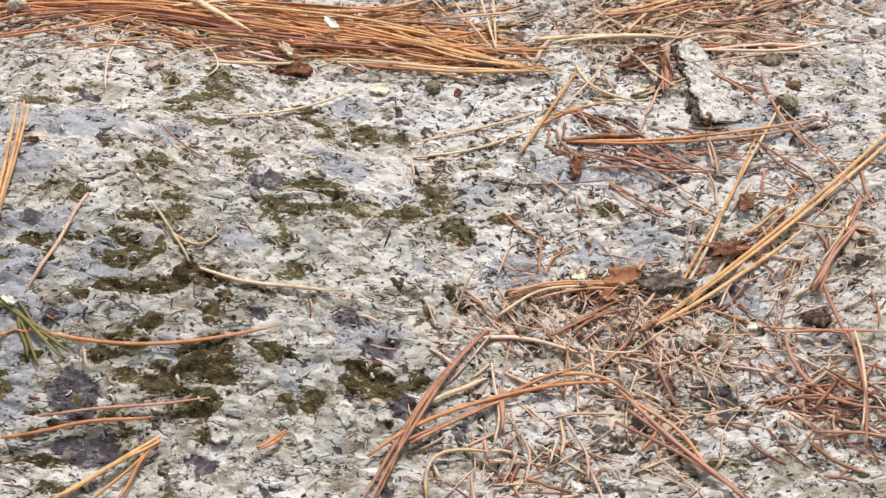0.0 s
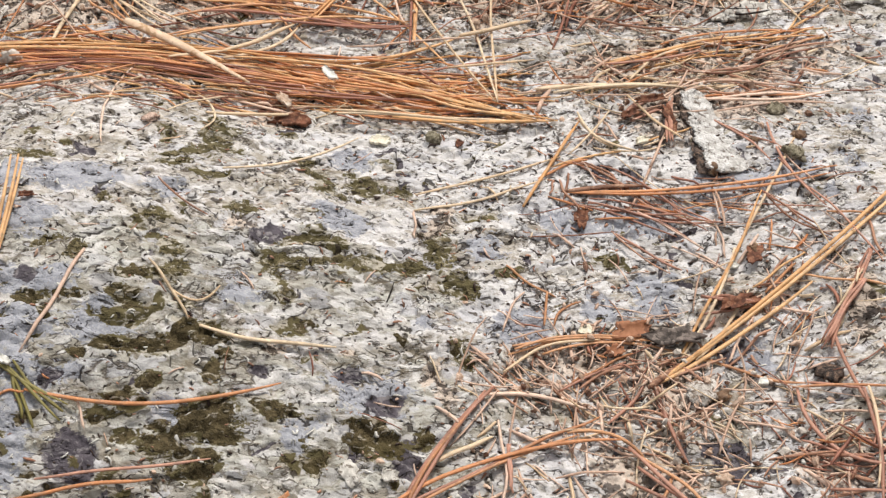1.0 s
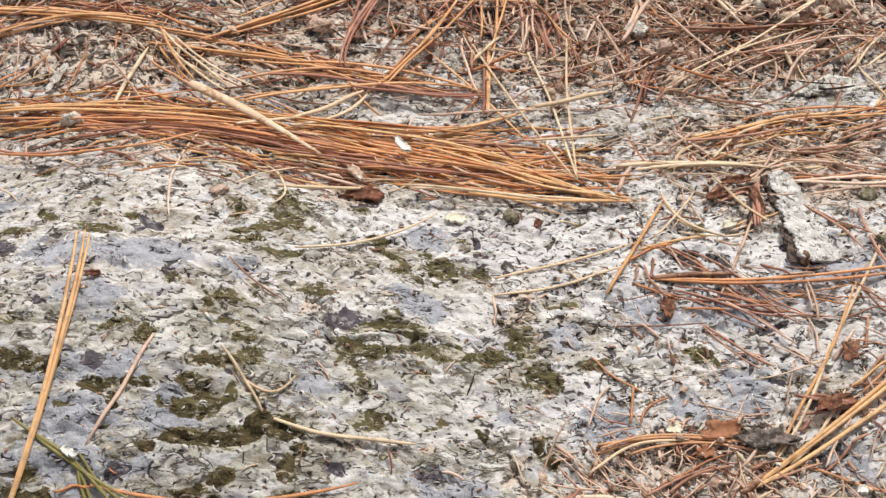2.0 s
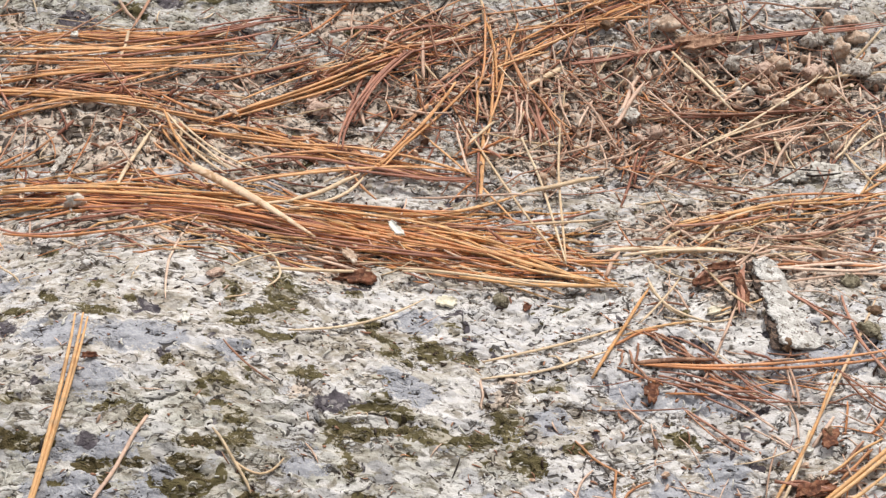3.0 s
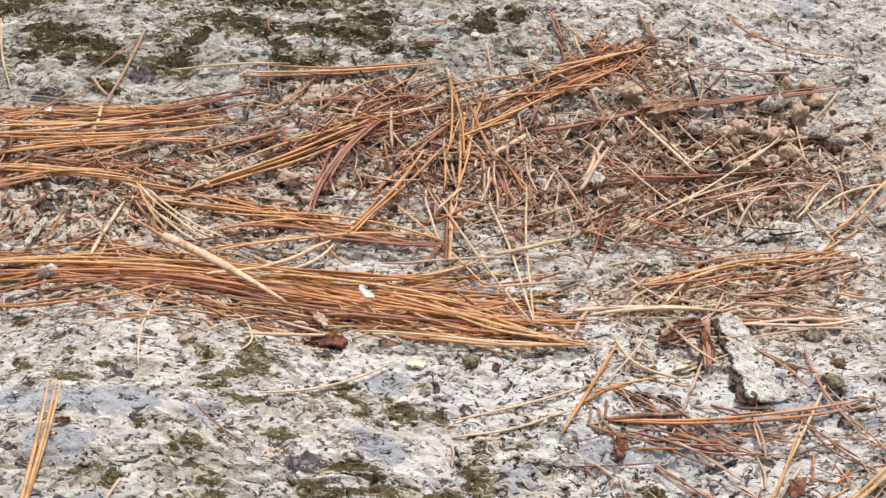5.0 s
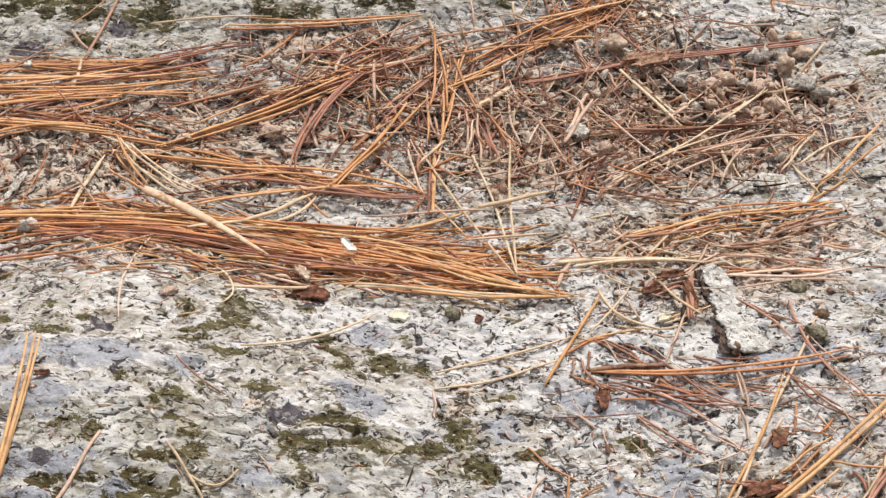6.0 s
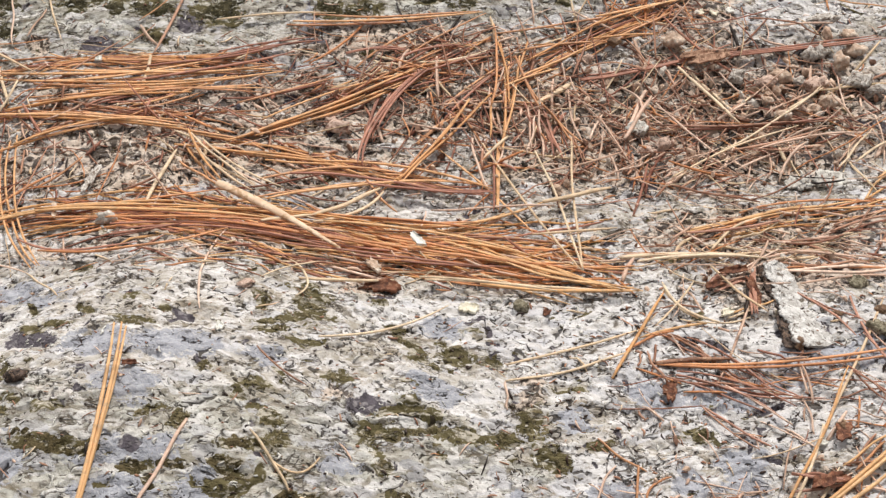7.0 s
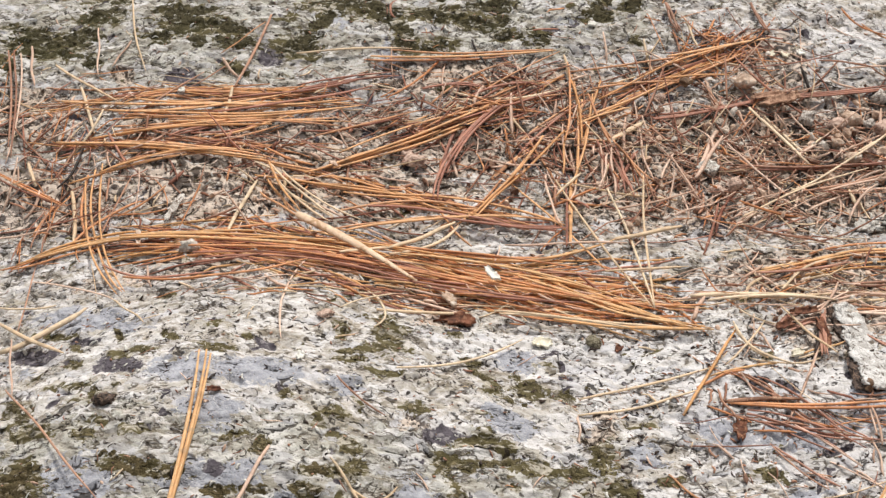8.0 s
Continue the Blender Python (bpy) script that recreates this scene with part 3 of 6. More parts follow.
def sheet():
    ny, nx = GX.shape
    me = bpy.data.meshes.new("ground")
    me.vertices.add(nx * ny)
    me.vertices.foreach_set("co", np.stack([GX, GY, GZ], -1).astype(np.float32).ravel())
    first = (np.arange(ny - 1)[:, None] * nx + np.arange(nx - 1)[None]).ravel()
    quads = np.stack([first, first + 1, first + nx + 1, first + nx], -1).astype(np.int32)
    me.loops.add(quads.size)
    me.loops.foreach_set("vertex_index", quads.ravel())
    me.polygons.add(len(quads))
    me.polygons.foreach_set("loop_start", np.arange(0, quads.size, 4, dtype=np.int32))
    me.polygons.foreach_set("use_smooth", np.ones(len(quads), bool))
    for name, values in (*COVER.items(), ("pit", PIT)):
        me.attributes.new(name, "FLOAT", "POINT").data.foreach_set("value", values.astype(np.float32).ravel())
    me.update(calc_edges=True)
    me.validate()
    me.materials.append(ROCK)
    return tagged(new("ground", me), "pale lichen-crusted granite rock with moss patches", "rock", kind="structure")


sheet()


def moss_material(name, deep, light, pale, worn):
    """Short moss, worn through in ragged gaps where worn is high."""
    m, t, b = material(name, 0.95)
    stretch = t.nodes.new("ShaderNodeMapping")
    stretch.inputs["Scale"].default_value = (0.45, 1.0, 1.0)
    t.links.new(coords(t), stretch.inputs["Vector"])
    long_way = stretch.outputs[0]
    tuft, clump = tex_noise(t, 850, 2), tex_noise(t, 170, 4, 0.65, 0.5)
    colour = blend(t, step(t, clump, 0.3, 0.7), deep, light)
    colour = blend(t, step(t, tex_noise(t, 14, 2), 0.44, 0.60, 0, 0.6), colour, blend(t, clump, tuple(c * k for c, k in zip(deep, (1.3, 1.4, 1.0))), tuple(c * k for c, k in zip(light, (1.0, 1.04, 0.85)))))
    colour = blend(t, step(t, tuft, 0.5, 0.75, 0, 0.5), colour, tuple(c * 1.35 for c in light))
    colour = blend(t, step(t, tex_noise(t, 230, 3, 0.6, 0.8, long_way), 0.57, 0.65, 0, 0.8), colour, pale)
    colour = blend(t, step(t, tex_noise(t, 330, 2), 0.60, 0.68, 0, 0.8), colour, (0.014, 0.011, 0.006))
    t.links.new(colour, b.inputs["Base Color"])
    bump(t, b, calc(t, "ADD", tuft, clump), 0.0012, 0.9)
    b.inputs["Specular IOR Level"].default_value = 0.1
    gaps = calc(t, "ADD", tex_noise(t, 130, 5, 0.72, 1.0, long_way), calc(t, "MULTIPLY", tex_noise(t, 420, 2, 0.6, 0.5, long_way), 0.35))
    t.links.new(step(t, gaps, worn, worn + 0.05, 0, 1), b.inputs["Alpha"])
    return m


MOSS = moss_material("moss", (0.020, 0.018, 0.010), (0.105, 0.090, 0.052), (0.44, 0.42, 0.36), 0.535)
MOSS_BROWN = moss_material("moss_brown", (0.032, 0.025, 0.013), (0.136, 0.106, 0.058), (0.46, 0.41, 0.33), 0.565)
MOSS_FILM = moss_material("moss_film", (0.066, 0.054, 0.028), (0.225, 0.185, 0.108), (0.48, 0.44, 0.37), 0.665)


def largest(mask):
    """The biggest joined area of a mask."""
    left, best = set(zip(*np.nonzero(mask))), set()
    while left:
        todo = [left.pop()]
        seen = set(todo)
        while todo:
            j, i = todo.pop()
            for n in ((j + 1, i), (j - 1, i), (j, i + 1), (j, i - 1)):
                if n in left:
                    left.discard(n)
                    seen.add(n)
                    todo.append(n)
        best = max(best, seen, key=len)
    out = np.zeros_like(mask)
    for n in best:
        out[n] = True
    return out


def moss_patch(number, x, y, ax, ay, bx, by, i0, i1, j0, j1, d):
    """A low cushion of moss with a ragged rim that dips into the rock."""
    px, py = GX[j0:j1, i0:i1], GY[j0:j1, i0:i1]
    grown = soften(d, 1.6, 0.2) + 0.40 * clouds(px * 0.42, py, 0.0085, 200 + number, 4) + 0.34 * clouds(px * 0.6, py, 0.0038, 300 + number, 3)
    rise = np.clip((grown - 0.66) * 0.0030, -0.0016, 0.0006) + 0.00050 * clouds(px, py, 0.0026, 400 + number, 2)
    keep = largest(grown > 0.34)
    faces_at = keep[:-1, :-1] | keep[1:, :-1] | keep[:-1, 1:] | keep[1:, 1:]
    ny, nx = px.shape
    number_of, verts, faces = {}, [], []
    z = GZ[j0:j1, i0:i1] + rise
    for j, i in zip(*np.nonzero(faces_at)):
        face = []
        for k in (j * nx + i, j * nx + i + 1, (j + 1) * nx + i + 1, (j + 1) * nx + i):
            if k not in number_of:
                number_of[k] = len(verts)
                verts.append((px.flat[k] - x, py.flat[k] - y, z.flat[k]))
            face.append(number_of[k])
        faces.append(face)
    if len(faces) < 12:
        return
    me = bpy.data.meshes.new("moss_patch")
    me.from_pydata(verts, [], faces)
    me.polygons.foreach_set("use_smooth", [True] * len(faces))
    me.materials.append(MOSS if y > 0.17 else MOSS_BROWN if y < -0.195 else MOSS_FILM)
    ob = new("moss_patch", me)
    ob.location = (x, y, 0)
    size = "broad" if len(faces) > 900 else "small" if len(faces) < 250 else "ragged"
    tagged(ob, f"{size} dark olive moss patch on pale rock" if y > 0.17 else f"{size} brownish olive moss patch on pale rock" if y < -0.195 else f"{size} worn olive film of moss on pale rock", "moss", "moss patches on the rock")


for number, row in enumerate(PATCHES):
    moss_patch(number, *row)


# ---- makers ----
def part(name, bm, mat, parent=None, label=""):
    me = bpy.data.meshes.new(name)
    bm.to_mesh(me)
    bm.free()
    for p in me.polygons:
        p.use_smooth = True
    me.materials.append(mat)
    ob = new(name, me)
    ob.parent = parent
    return tagged(ob, label)


def tube(bm, points, radii, sides=6, flat=1.0, turn=0.0):
    """A tapering rod along points, closed at both ends. flat: how much thinner it is upright than across."""
    rings = []
    for i, p in enumerate(points):
        ahead = (points[min(i + 1, len(points) - 1)] - points[max(i - 1, 0)]).normalized()
        across = ahead.cross(Vector((0, 0, 1)))
        across = across.normalized() if across.length > 1e-4 else Vector((1, 0, 0))
        above = across.cross(ahead)
        ring = []
        for k in range(sides):
            a = turn + 2 * math.pi * k / sides
            ring.append(bm.verts.new(p + radii[i] * (math.cos(a) * across + math.sin(a) * flat * above)))
        rings.append(ring)
    for low, high in zip(rings, rings[1:]):
        for k in range(sides):
            bm.faces.new((low[k], low[(k + 1) % sides], high[(k + 1) % sides], high[k]))
    bm.faces.new(rings[0][::-1])
    bm.faces.new(rings[-1])


RNG = random.Random(12)


def lying_line(x0, y0, x1, y1, bow, lift, radius, steps=14, wild=1.0):
    """Points of a bent rod that lies on the rock, bow and lift in millimetres."""
    ends = Vector((x0, y0)), Vector((x1, y1))
    along = ends[1] - ends[0]
    across = Vector((-along.y, along.x)).normalized()
    sway, phase = RNG.uniform(-0.0009, 0.0009) * wild, RNG.uniform(0, 6)
    flat = []
    for k in range(steps + 1):
        s = k / steps
        side = bow / 1000 * 4 * s * (1 - s) + sway * math.sin(phase + 7 * s) * (1 - (2 * s - 1) ** 4)
        flat.append(ends[0] + s * along + side * across)
    rise = [float(swell(p.x, p.y)) + lift / 1000 for p in flat]
    middle = rise[steps // 2]
    out = []
    for k, p in enumerate(flat):
        s = k / steps
        z = rise[0] * (1 - s) * (1 - 2 * s) + middle * 4 * s * (1 - s) + rise[-1] * s * (2 * s - 1)
        z = max(0.5 * z + 0.5 * rise[k], ground_z(p.x, p.y) + 0.8 * radius)
        out.append(Vector((p.x, p.y, z)))
    for _ in range(2):
        for k in range(1, steps):
            out[k].z = max(out[k].z, (out[k - 1].z + out[k + 1].z) / 2)
    return out


GROUP = ""
SHADES = {"russet": "dull russet", "ochre": "ochre yellow", "tan": "tan brown", "gold": "golden", "amber": "orange", "rust": "rust-brown", "straw": "pale straw", "brown": "dull brown",
          "bleached": "bleached pinkish", "dark": "blackened", "green": "olive green"}


def needle_bm(x0, y0, x1, y1, bow, lift, width):
    length = math.hypot(x1 - x0, y1 - y0)
    steps = 6 if length < 0.03 else 12 if length < 0.09 else 18
    r = width / 1540
    pts = lying_line(x0, y0, x1, y1, bow, lift, r, steps)
    radii = [r * (0.75 + 0.25 * min(1, 5 * k / steps)) * (1 if k < steps * 0.8 else 1 - 0.6 * (k / steps - 0.8) / 0.2) for k in range(steps + 1)]
    bm = bmesh.new()
    tube(bm, pts, radii, 6, 0.7, RNG.uniform(0, 1))
    return bm


SHORT = 0.046
FRAGMENTS, FRAGMENT_TONES = [], list(TONES)


def needle(x0, y0, x1, y1, bow, lift, tone, width):
    """One dry needle or stalk lying on the rock: its ends in metres, the rest in millimetres."""
    stalk = width > 1.7 and tone in ("straw", "bleached")
    if width > 1.7 and not stalk:
        top = tagged(new("needle_spray"), f"pair of {SHADES[tone]} dry pine needles lying on rock", "pine needles", GROUP)
        length = math.hypot(x1 - x0, y1 - y0)
        nx, ny = -(y1 - y0) / length, (x1 - x0) / length
        for k in range(2 if width < 2.15 else 3):
            off = (k - 0.5 if width < 2.15 else k - 1) * 0.00105
            a, c = off * RNG.uniform(0.4, 1.0), off * RNG.uniform(0.6, 1.8)
            cut = RNG.uniform(0.90, 1.0)
            ex, ey = x0 + (x1 - x0) * cut + nx * c, y0 + (y1 - y0) * cut + ny * c
            part("needle", needle_bm(x0 + nx * a, y0 + ny * a, ex, ey, bow + RNG.uniform(-0.8, 0.8), lift + RNG.uniform(-0.4, 0.6), RNG.uniform(1.15, 1.5)), NEEDLE[tone], top)
        return top
    if not stalk and math.hypot(x1 - x0, y1 - y0) < SHORT:
        r = width / 1540
        FRAGMENTS.append((lying_line(x0, y0, x1, y1, bow, lift, r, 8), r * 0.92, FRAGMENT_TONES.index(tone)))
        return None
    ob = part("dry_stalk" if stalk else "pine_needle", needle_bm(x0, y0, x1, y1, bow, lift, width), NEEDLE[tone])
    words = "long" if math.hypot(x1 - x0, y1 - y0) > 0.08 else "short broken"
    return tagged(ob, f"{words} {SHADES[tone]} dry {'grass stalk' if stalk else 'pine needle'} lying on rock",
                  "stalk" if stalk else "pine needle", GROUP)


# ---- needles, place by place ----
GROUP = "needles in the hollow"
needle(-0.182, 0.231, -0.199, 0.155, 1.3, 4.2, "brown", 1.6)
needle(-0.185, 0.224, -0.212, 0.190, -0.1, 3.8, "tan", 1.1)
needle(-0.200, 0.154, -0.203, 0.121, 0.9, 4.7, "straw", 1.8)
needle(-0.266, 0.124, -0.221, 0.170, 0.0, 4.0, "brown", 1.1)
needle(-0.254, 0.136, -0.137, 0.156, -2.0, 4.7, "tan", 1.2)
needle(-0.274, 0.131, -0.161, 0.150, -7.9, 5.9, "ochre", 1.4)
needle(-0.274, 0.125, -0.143, 0.146, -8.1, 4.2, "tan", 1.4)
needle(-0.272, 0.117, -0.160, 0.133, -5.2, 4.3, "tan", 1.3)
needle(-0.267, 0.127, -0.122, 0.145, -1.6, 3.8, "ochre", 1.2)
needle(-0.237, 0.120, -0.127, 0.121, 0.7, 6.3, "tan", 1.2)
needle(-0.201, 0.142, -0.110, 0.169, -2.7, 5.9, "rust", 1.4)
needle(-0.161, 0.150, -0.088, 0.173, 3.9, 5.9, "rust", 1.8)
needle(-0.157, 0.160, -0.096, 0.177, 1.5, 4.4, "rust", 1.2)
needle(-0.146, 0.151, -0.127, 0.166, -0.1, 5.7, "straw", 1.3)
needle(-0.212, 0.116, -0.128, 0.129, -0.8, 6.1, "tan", 1.4)
needle(-0.201, 0.134, -0.119, 0.145, 0.6, 5.3, "ochre", 1.2)
needle(-0.171, 0.140, -0.115, 0.150, -1.5, 5.0, "tan", 1.4)
needle(-0.271, 0.112, -0.193, 0.122, -1.6, 4.9, "tan", 1.2)
needle(-0.269, 0.100, -0.175, 0.093, 0.3, 3.8, "ochre", 1.6)
needle(-0.268, 0.100, -0.163, 0.084, 2.0, 6.1, "tan", 1.4)
needle(-0.263, 0.076, -0.202, 0.091, 2.0, 4.4, "tan", 1.3)
needle(-0.264, 0.080, -0.218, 0.089, 2.6, 5.2, "tan", 1.4)
needle(-0.232, 0.090, -0.166, 0.080, 3.4, 6.0, "ochre", 1.4)
needle(-0.201, 0.088, -0.129, 0.075, -0.0, 4.7, "tan", 1.3)
needle(-0.221, 0.108, -0.159, 0.133, -6.4, 4.8, "rust", 1.3)
needle(-0.206, 0.096, -0.165, 0.120, -0.0, 4.4, "tan", 1.2)
needle(-0.234, 0.103, -0.202, 0.115, 1.7, 5.9, "rust", 1.8)
needle(-0.133, 0.080, -0.078, 0.116, 1.1, 3.6, "tan", 1.2)
needle(-0.130, 0.081, -0.058, 0.131, -1.4, 4.3, "tan", 1.3)
needle(-0.121, 0.091, -0.078, 0.116, 0.7, 4.9, "ochre", 1.3)
needle(-0.111, 0.191, 0.015, 0.201, -2.7, 4.5, "ochre", 1.6)
needle(-0.115, 0.188, -0.016, 0.195, -2.3, 4.1, "tan", 1.4)
needle(-0.161, 0.191, -0.083, 0.200, 2.5, 4.1, "straw", 1.3)
needle(-0.097, 0.198, 0.013, 0.202, -3.2, 4.3, "tan", 1.3)
needle(-0.069, 0.147, -0.016, 0.188, 5.4, 5.7, "tan", 1.3)
needle(-0.037, 0.159, 0.017, 0.199, 1.6, 5.2, "tan", 1.2)
needle(-0.075, 0.160, -0.034, 0.164, 2.5, 6.2, "rust", 2.0)
needle(-0.055, 0.161, 0.017, 0.168, -8.6, 3.8, "straw", 1.6)
needle(-0.082, 0.125, -0.030, 0.156, -1.9, 4.2, "tan", 1.2)
needle(-0.083, 0.113, -0.023, 0.154, 0.1, 5.3, "ochre", 1.4)
needle(-0.091, 0.106, -0.030, 0.143, -1.0, 4.5, "ochre", 1.2)
needle(-0.078, 0.120, -0.009, 0.153, -0.9, 4.9, "tan", 1.2)
needle(-0.073, 0.124, -0.001, 0.172, 2.3, 5.6, "tan", 1.2)
needle(-0.051, 0.132, 0.017, 0.163, 0.9, 6.4, "rust", 1.4)
needle(-0.046, 0.152, 0.002, 0.169, 4.9, 6.4, "rust", 1.4)
needle(-0.031, 0.175, 0.006, 0.166, 3.3, 4.4, "rust", 1.2)
needle(-0.041, 0.148, 0.020, 0.161, -0.5, 5.8, "tan", 1.4)
needle(-0.052, 0.126, -0.062, 0.077, -2.4, 4.7, "rust", 2.0)
needle(-0.045, 0.128, -0.057, 0.082, -1.9, 5.4, "rust", 1.4)
needle(-0.023, 0.153, -0.007, 0.124, -0.3, 4.4, "straw", 1.4)
needle(-0.007, 0.124, 0.011, 0.079, 0.2, 4.8, "tan", 1.2)
needle(-0.014, 0.111, 0.024, 0.153, 2.1, 4.6, "tan", 1.2)
needle(-0.012, 0.104, 0.035, 0.159, 3.6, 4.5, "rust", 1.4)
needle(-0.029, 0.081, 0.002, 0.116, 2.3, 3.5, "tan", 1.8)
needle(0.002, 0.117, 0.048, 0.123, 2.5, 4.0, "tan", 1.2)
needle(-0.015, 0.116, 0.031, 0.156, -0.6, 4.6, "brown", 1.4)
needle(0.020, 0.197, 0.024, 0.172, -0.1, 4.4, "straw", 1.6)
needle(0.024, 0.173, 0.029, 0.117, 2.4, 6.4, "ochre", 1.2)
needle(0.025, 0.180, 0.021, 0.067, 4.7, 4.1, "ochre", 1.3)
needle(0.031, 0.159, 0.022, 0.068, 0.1, 3.7, "ochre", 1.5)
needle(0.022, 0.139, 0.016, 0.088, -1.1, 4.0, "ochre", 1.2)
needle(0.044, 0.177, 0.029, 0.115, -0.5, 3.9, "ochre", 1.4)
needle(0.038, 0.163, 0.022, 0.080, 1.8, 5.0, "ochre", 1.2)
needle(0.031, 0.140, 0.102, 0.187, 0.7, 4.2, "ochre", 1.8)
needle(0.027, 0.134, 0.063, 0.153, 1.3, 6.5, "ochre", 1.6)
needle(0.042, 0.159, 0.103, 0.206, -0.6, 5.1, "ochre", 1.2)
needle(0.024, 0.182, 0.103, 0.204, -0.8, 4.7, "tan", 1.4)
needle(0.038, 0.168, 0.098, 0.182, 1.4, 4.9, "tan", 1.4)
needle(0.072, 0.149, 0.089, 0.195, 0.2, 4.7, "brown", 1.2)
needle(0.046, 0.123, 0.072, 0.145, -0.3, 3.6, "straw", 3.2)
needle(0.041, 0.145, 0.074, 0.089, -3.8, 4.2, "tan", 1.3)
needle(0.035, 0.162, 0.049, 0.115, -0.5, 6.0, "tan", 1.4)
needle(0.068, 0.137, 0.074, 0.090, -1.9, 3.6, "bleached", 1.3)
needle(0.043, 0.124, 0.057, 0.082, -0.1, 4.2, "rust", 1.2)
needle(0.046, 0.122, 0.055, 0.073, 1.1, 4.2, "rust", 1.2)
needle(0.050, 0.120, 0.060, 0.071, 0.5, 3.9, "rust", 1.4)
needle(0.051, 0.120, 0.070, 0.081, 0.4, 6.3, "tan", 1.2)
needle(0.041, 0.116, 0.041, 0.076, -0.0, 6.5, "bleached", 1.3)
needle(0.045, 0.109, 0.038, 0.072, 0.4, 6.2, "bleached", 1.3)
needle(0.048, 0.115, 0.048, 0.068, -0.1, 5.9, "bleached", 1.3)
needle(0.039, 0.122, 0.051, 0.075, 0.7, 5.0, "rust", 1.4)
needle(-0.018, 0.078, 0.037, -0.006, 2.9, 4.1, "ochre", 1.2)
needle(0.011, 0.080, 0.061, -0.045, -0.6, 6.1, "straw", 1.2)
needle(0.043, 0.075, 0.062, -0.046, 2.3, 6.2, "straw", 1.2)
needle(0.067, 0.091, 0.062, -0.044, -1.7, 6.3, "straw", 1.2)
needle(0.021, 0.083, 0.017, 0.012, 0.2, 4.5, "ochre", 1.8)
needle(0.017, 0.075, 0.015, 0.013, 0.8, 5.9, "rust", 1.3)
needle(0.005, 0.085, 0.015, 0.032, -3.1, 5.9, "bleached", 1.3)
needle(0.091, 0.202, 0.164, 0.229, -0.4, 5.1, "ochre", 1.7)
needle(0.091, 0.195, 0.145, 0.221, 1.1, 5.6, "ochre", 1.3)
needle(0.086, 0.181, 0.132, 0.190, 1.1, 6.3, "ochre", 1.2)
needle(0.102, 0.186, 0.143, 0.213, -0.6, 3.7, "tan", 1.4)
needle(0.105, 0.237, 0.112, 0.211, 0.0, 6.4, "straw", 1.4)
needle(0.114, 0.226, 0.129, 0.226, -0.3, 3.6, "tan", 1.4)
needle(0.096, 0.226, 0.099, 0.197, 1.5, 3.9, "brown", 1.4)
needle(0.077, 0.145, 0.172, 0.179, -1.7, 6.4, "rust", 2.2)
needle(0.153, 0.173, 0.294, 0.204, -2.6, 5.5, "rust", 2.4)
needle(0.081, 0.152, 0.182, 0.189, -4.0, 3.7, "rust", 1.6)
needle(0.146, 0.172, 0.180, 0.122, -2.8, 4.0, "straw", 1.5)
needle(0.119, 0.141, 0.101, 0.097, -0.6, 5.4, "bleached", 2.2)
needle(0.200, 0.119, 0.237, 0.148, -0.2, 5.7, "straw", 1.3)
needle(0.139, 0.106, 0.246, 0.118, -1.9, 6.3, "rust", 1.8)
needle(0.180, 0.120, 0.254, 0.119, -2.9, 3.5, "brown", 1.2)
needle(0.125, 0.110, 0.217, 0.110, 2.7, 3.5, "brown", 1.4)
needle(0.248, 0.159, 0.247, 0.123, -0.6, 6.1, "bleached", 0.9)
needle(0.234, 0.258, 0.273, 0.244, -6.8, 3.8, "tan", 1.5)
needle(0.264, 0.240, 0.302, 0.235, -0.3, 5.8, "tan", 1.4)
needle(0.136, 0.197, 0.221, 0.227, -5.1, 6.1, "rust", 0.9)
needle(0.192, 0.195, 0.206, 0.187, 0.1, 5.2, "dark", 0.9)
needle(0.174, 0.237, 0.188, 0.252, -0.5, 6.1, "dark", 1.0)
needle(0.134, 0.163, 0.139, 0.149, 0.6, 4.1, "bleached", 1.6)
needle(0.287, 0.214, 0.299, 0.219, -0.1, 4.5, "brown", 1.4)
needle(-0.183, 0.004, -0.173, 0.061, 1.1, 6.2, "straw", 2.0)
needle(-0.254, 0.031, -0.229, 0.057, -2.4, 4.9, "tan", 1.4)
needle(-0.166, 0.066, -0.145, 0.031, -2.2, 3.6, "tan", 1.3)
needle(-0.161, 0.065, -0.125, 0.023, -3.0, 5.3, "straw", 1.2)
needle(-0.164, 0.062, -0.124, 0.028, -0.5, 5.0, "straw", 1.1)
needle(-0.170, 0.050, -0.144, 0.026, -0.9, 5.3, "tan", 1.4)
needle(-0.170, 0.070, -0.152, 0.035, 0.6, 4.6, "ochre", 1.2)
needle(-0.165, 0.070, -0.082, 0.064, -6.8, 5.1, "tan", 1.4)
needle(-0.120, 0.055, -0.061, 0.051, 1.3, 6.0, "ochre", 1.2)
needle(-0.170, 0.082, -0.054, 0.052, 1.4, 3.8, "ochre", 1.4)
needle(-0.082, 0.064, -0.021, 0.045, -7.2, 4.6, "ochre", 1.3)
needle(-0.103, 0.048, -0.028, 0.049, 0.8, 4.4, "ochre", 1.4)
needle(-0.137, 0.006, -0.073, 0.035, 3.0, 5.0, "tan", 1.2)
needle(-0.086, 0.032, -0.014, 0.036, 7.9, 3.8, "ochre", 1.4)
needle(-0.044, 0.043, 0.012, 0.032, 0.4, 3.8, "rust", 2.6)
needle(-0.031, 0.043, 0.005, 0.030, -0.2, 6.2, "tan", 1.3)
needle(-0.061, 0.047, -0.041, 0.011, -1.8, 4.8, "tan", 1.3)
needle(-0.031, 0.056, -0.008, 0.087, 2.3, 6.1, "tan", 1.8)
needle(-0.044, 0.045, -0.023, 0.081, -1.2, 3.7, "tan", 1.4)
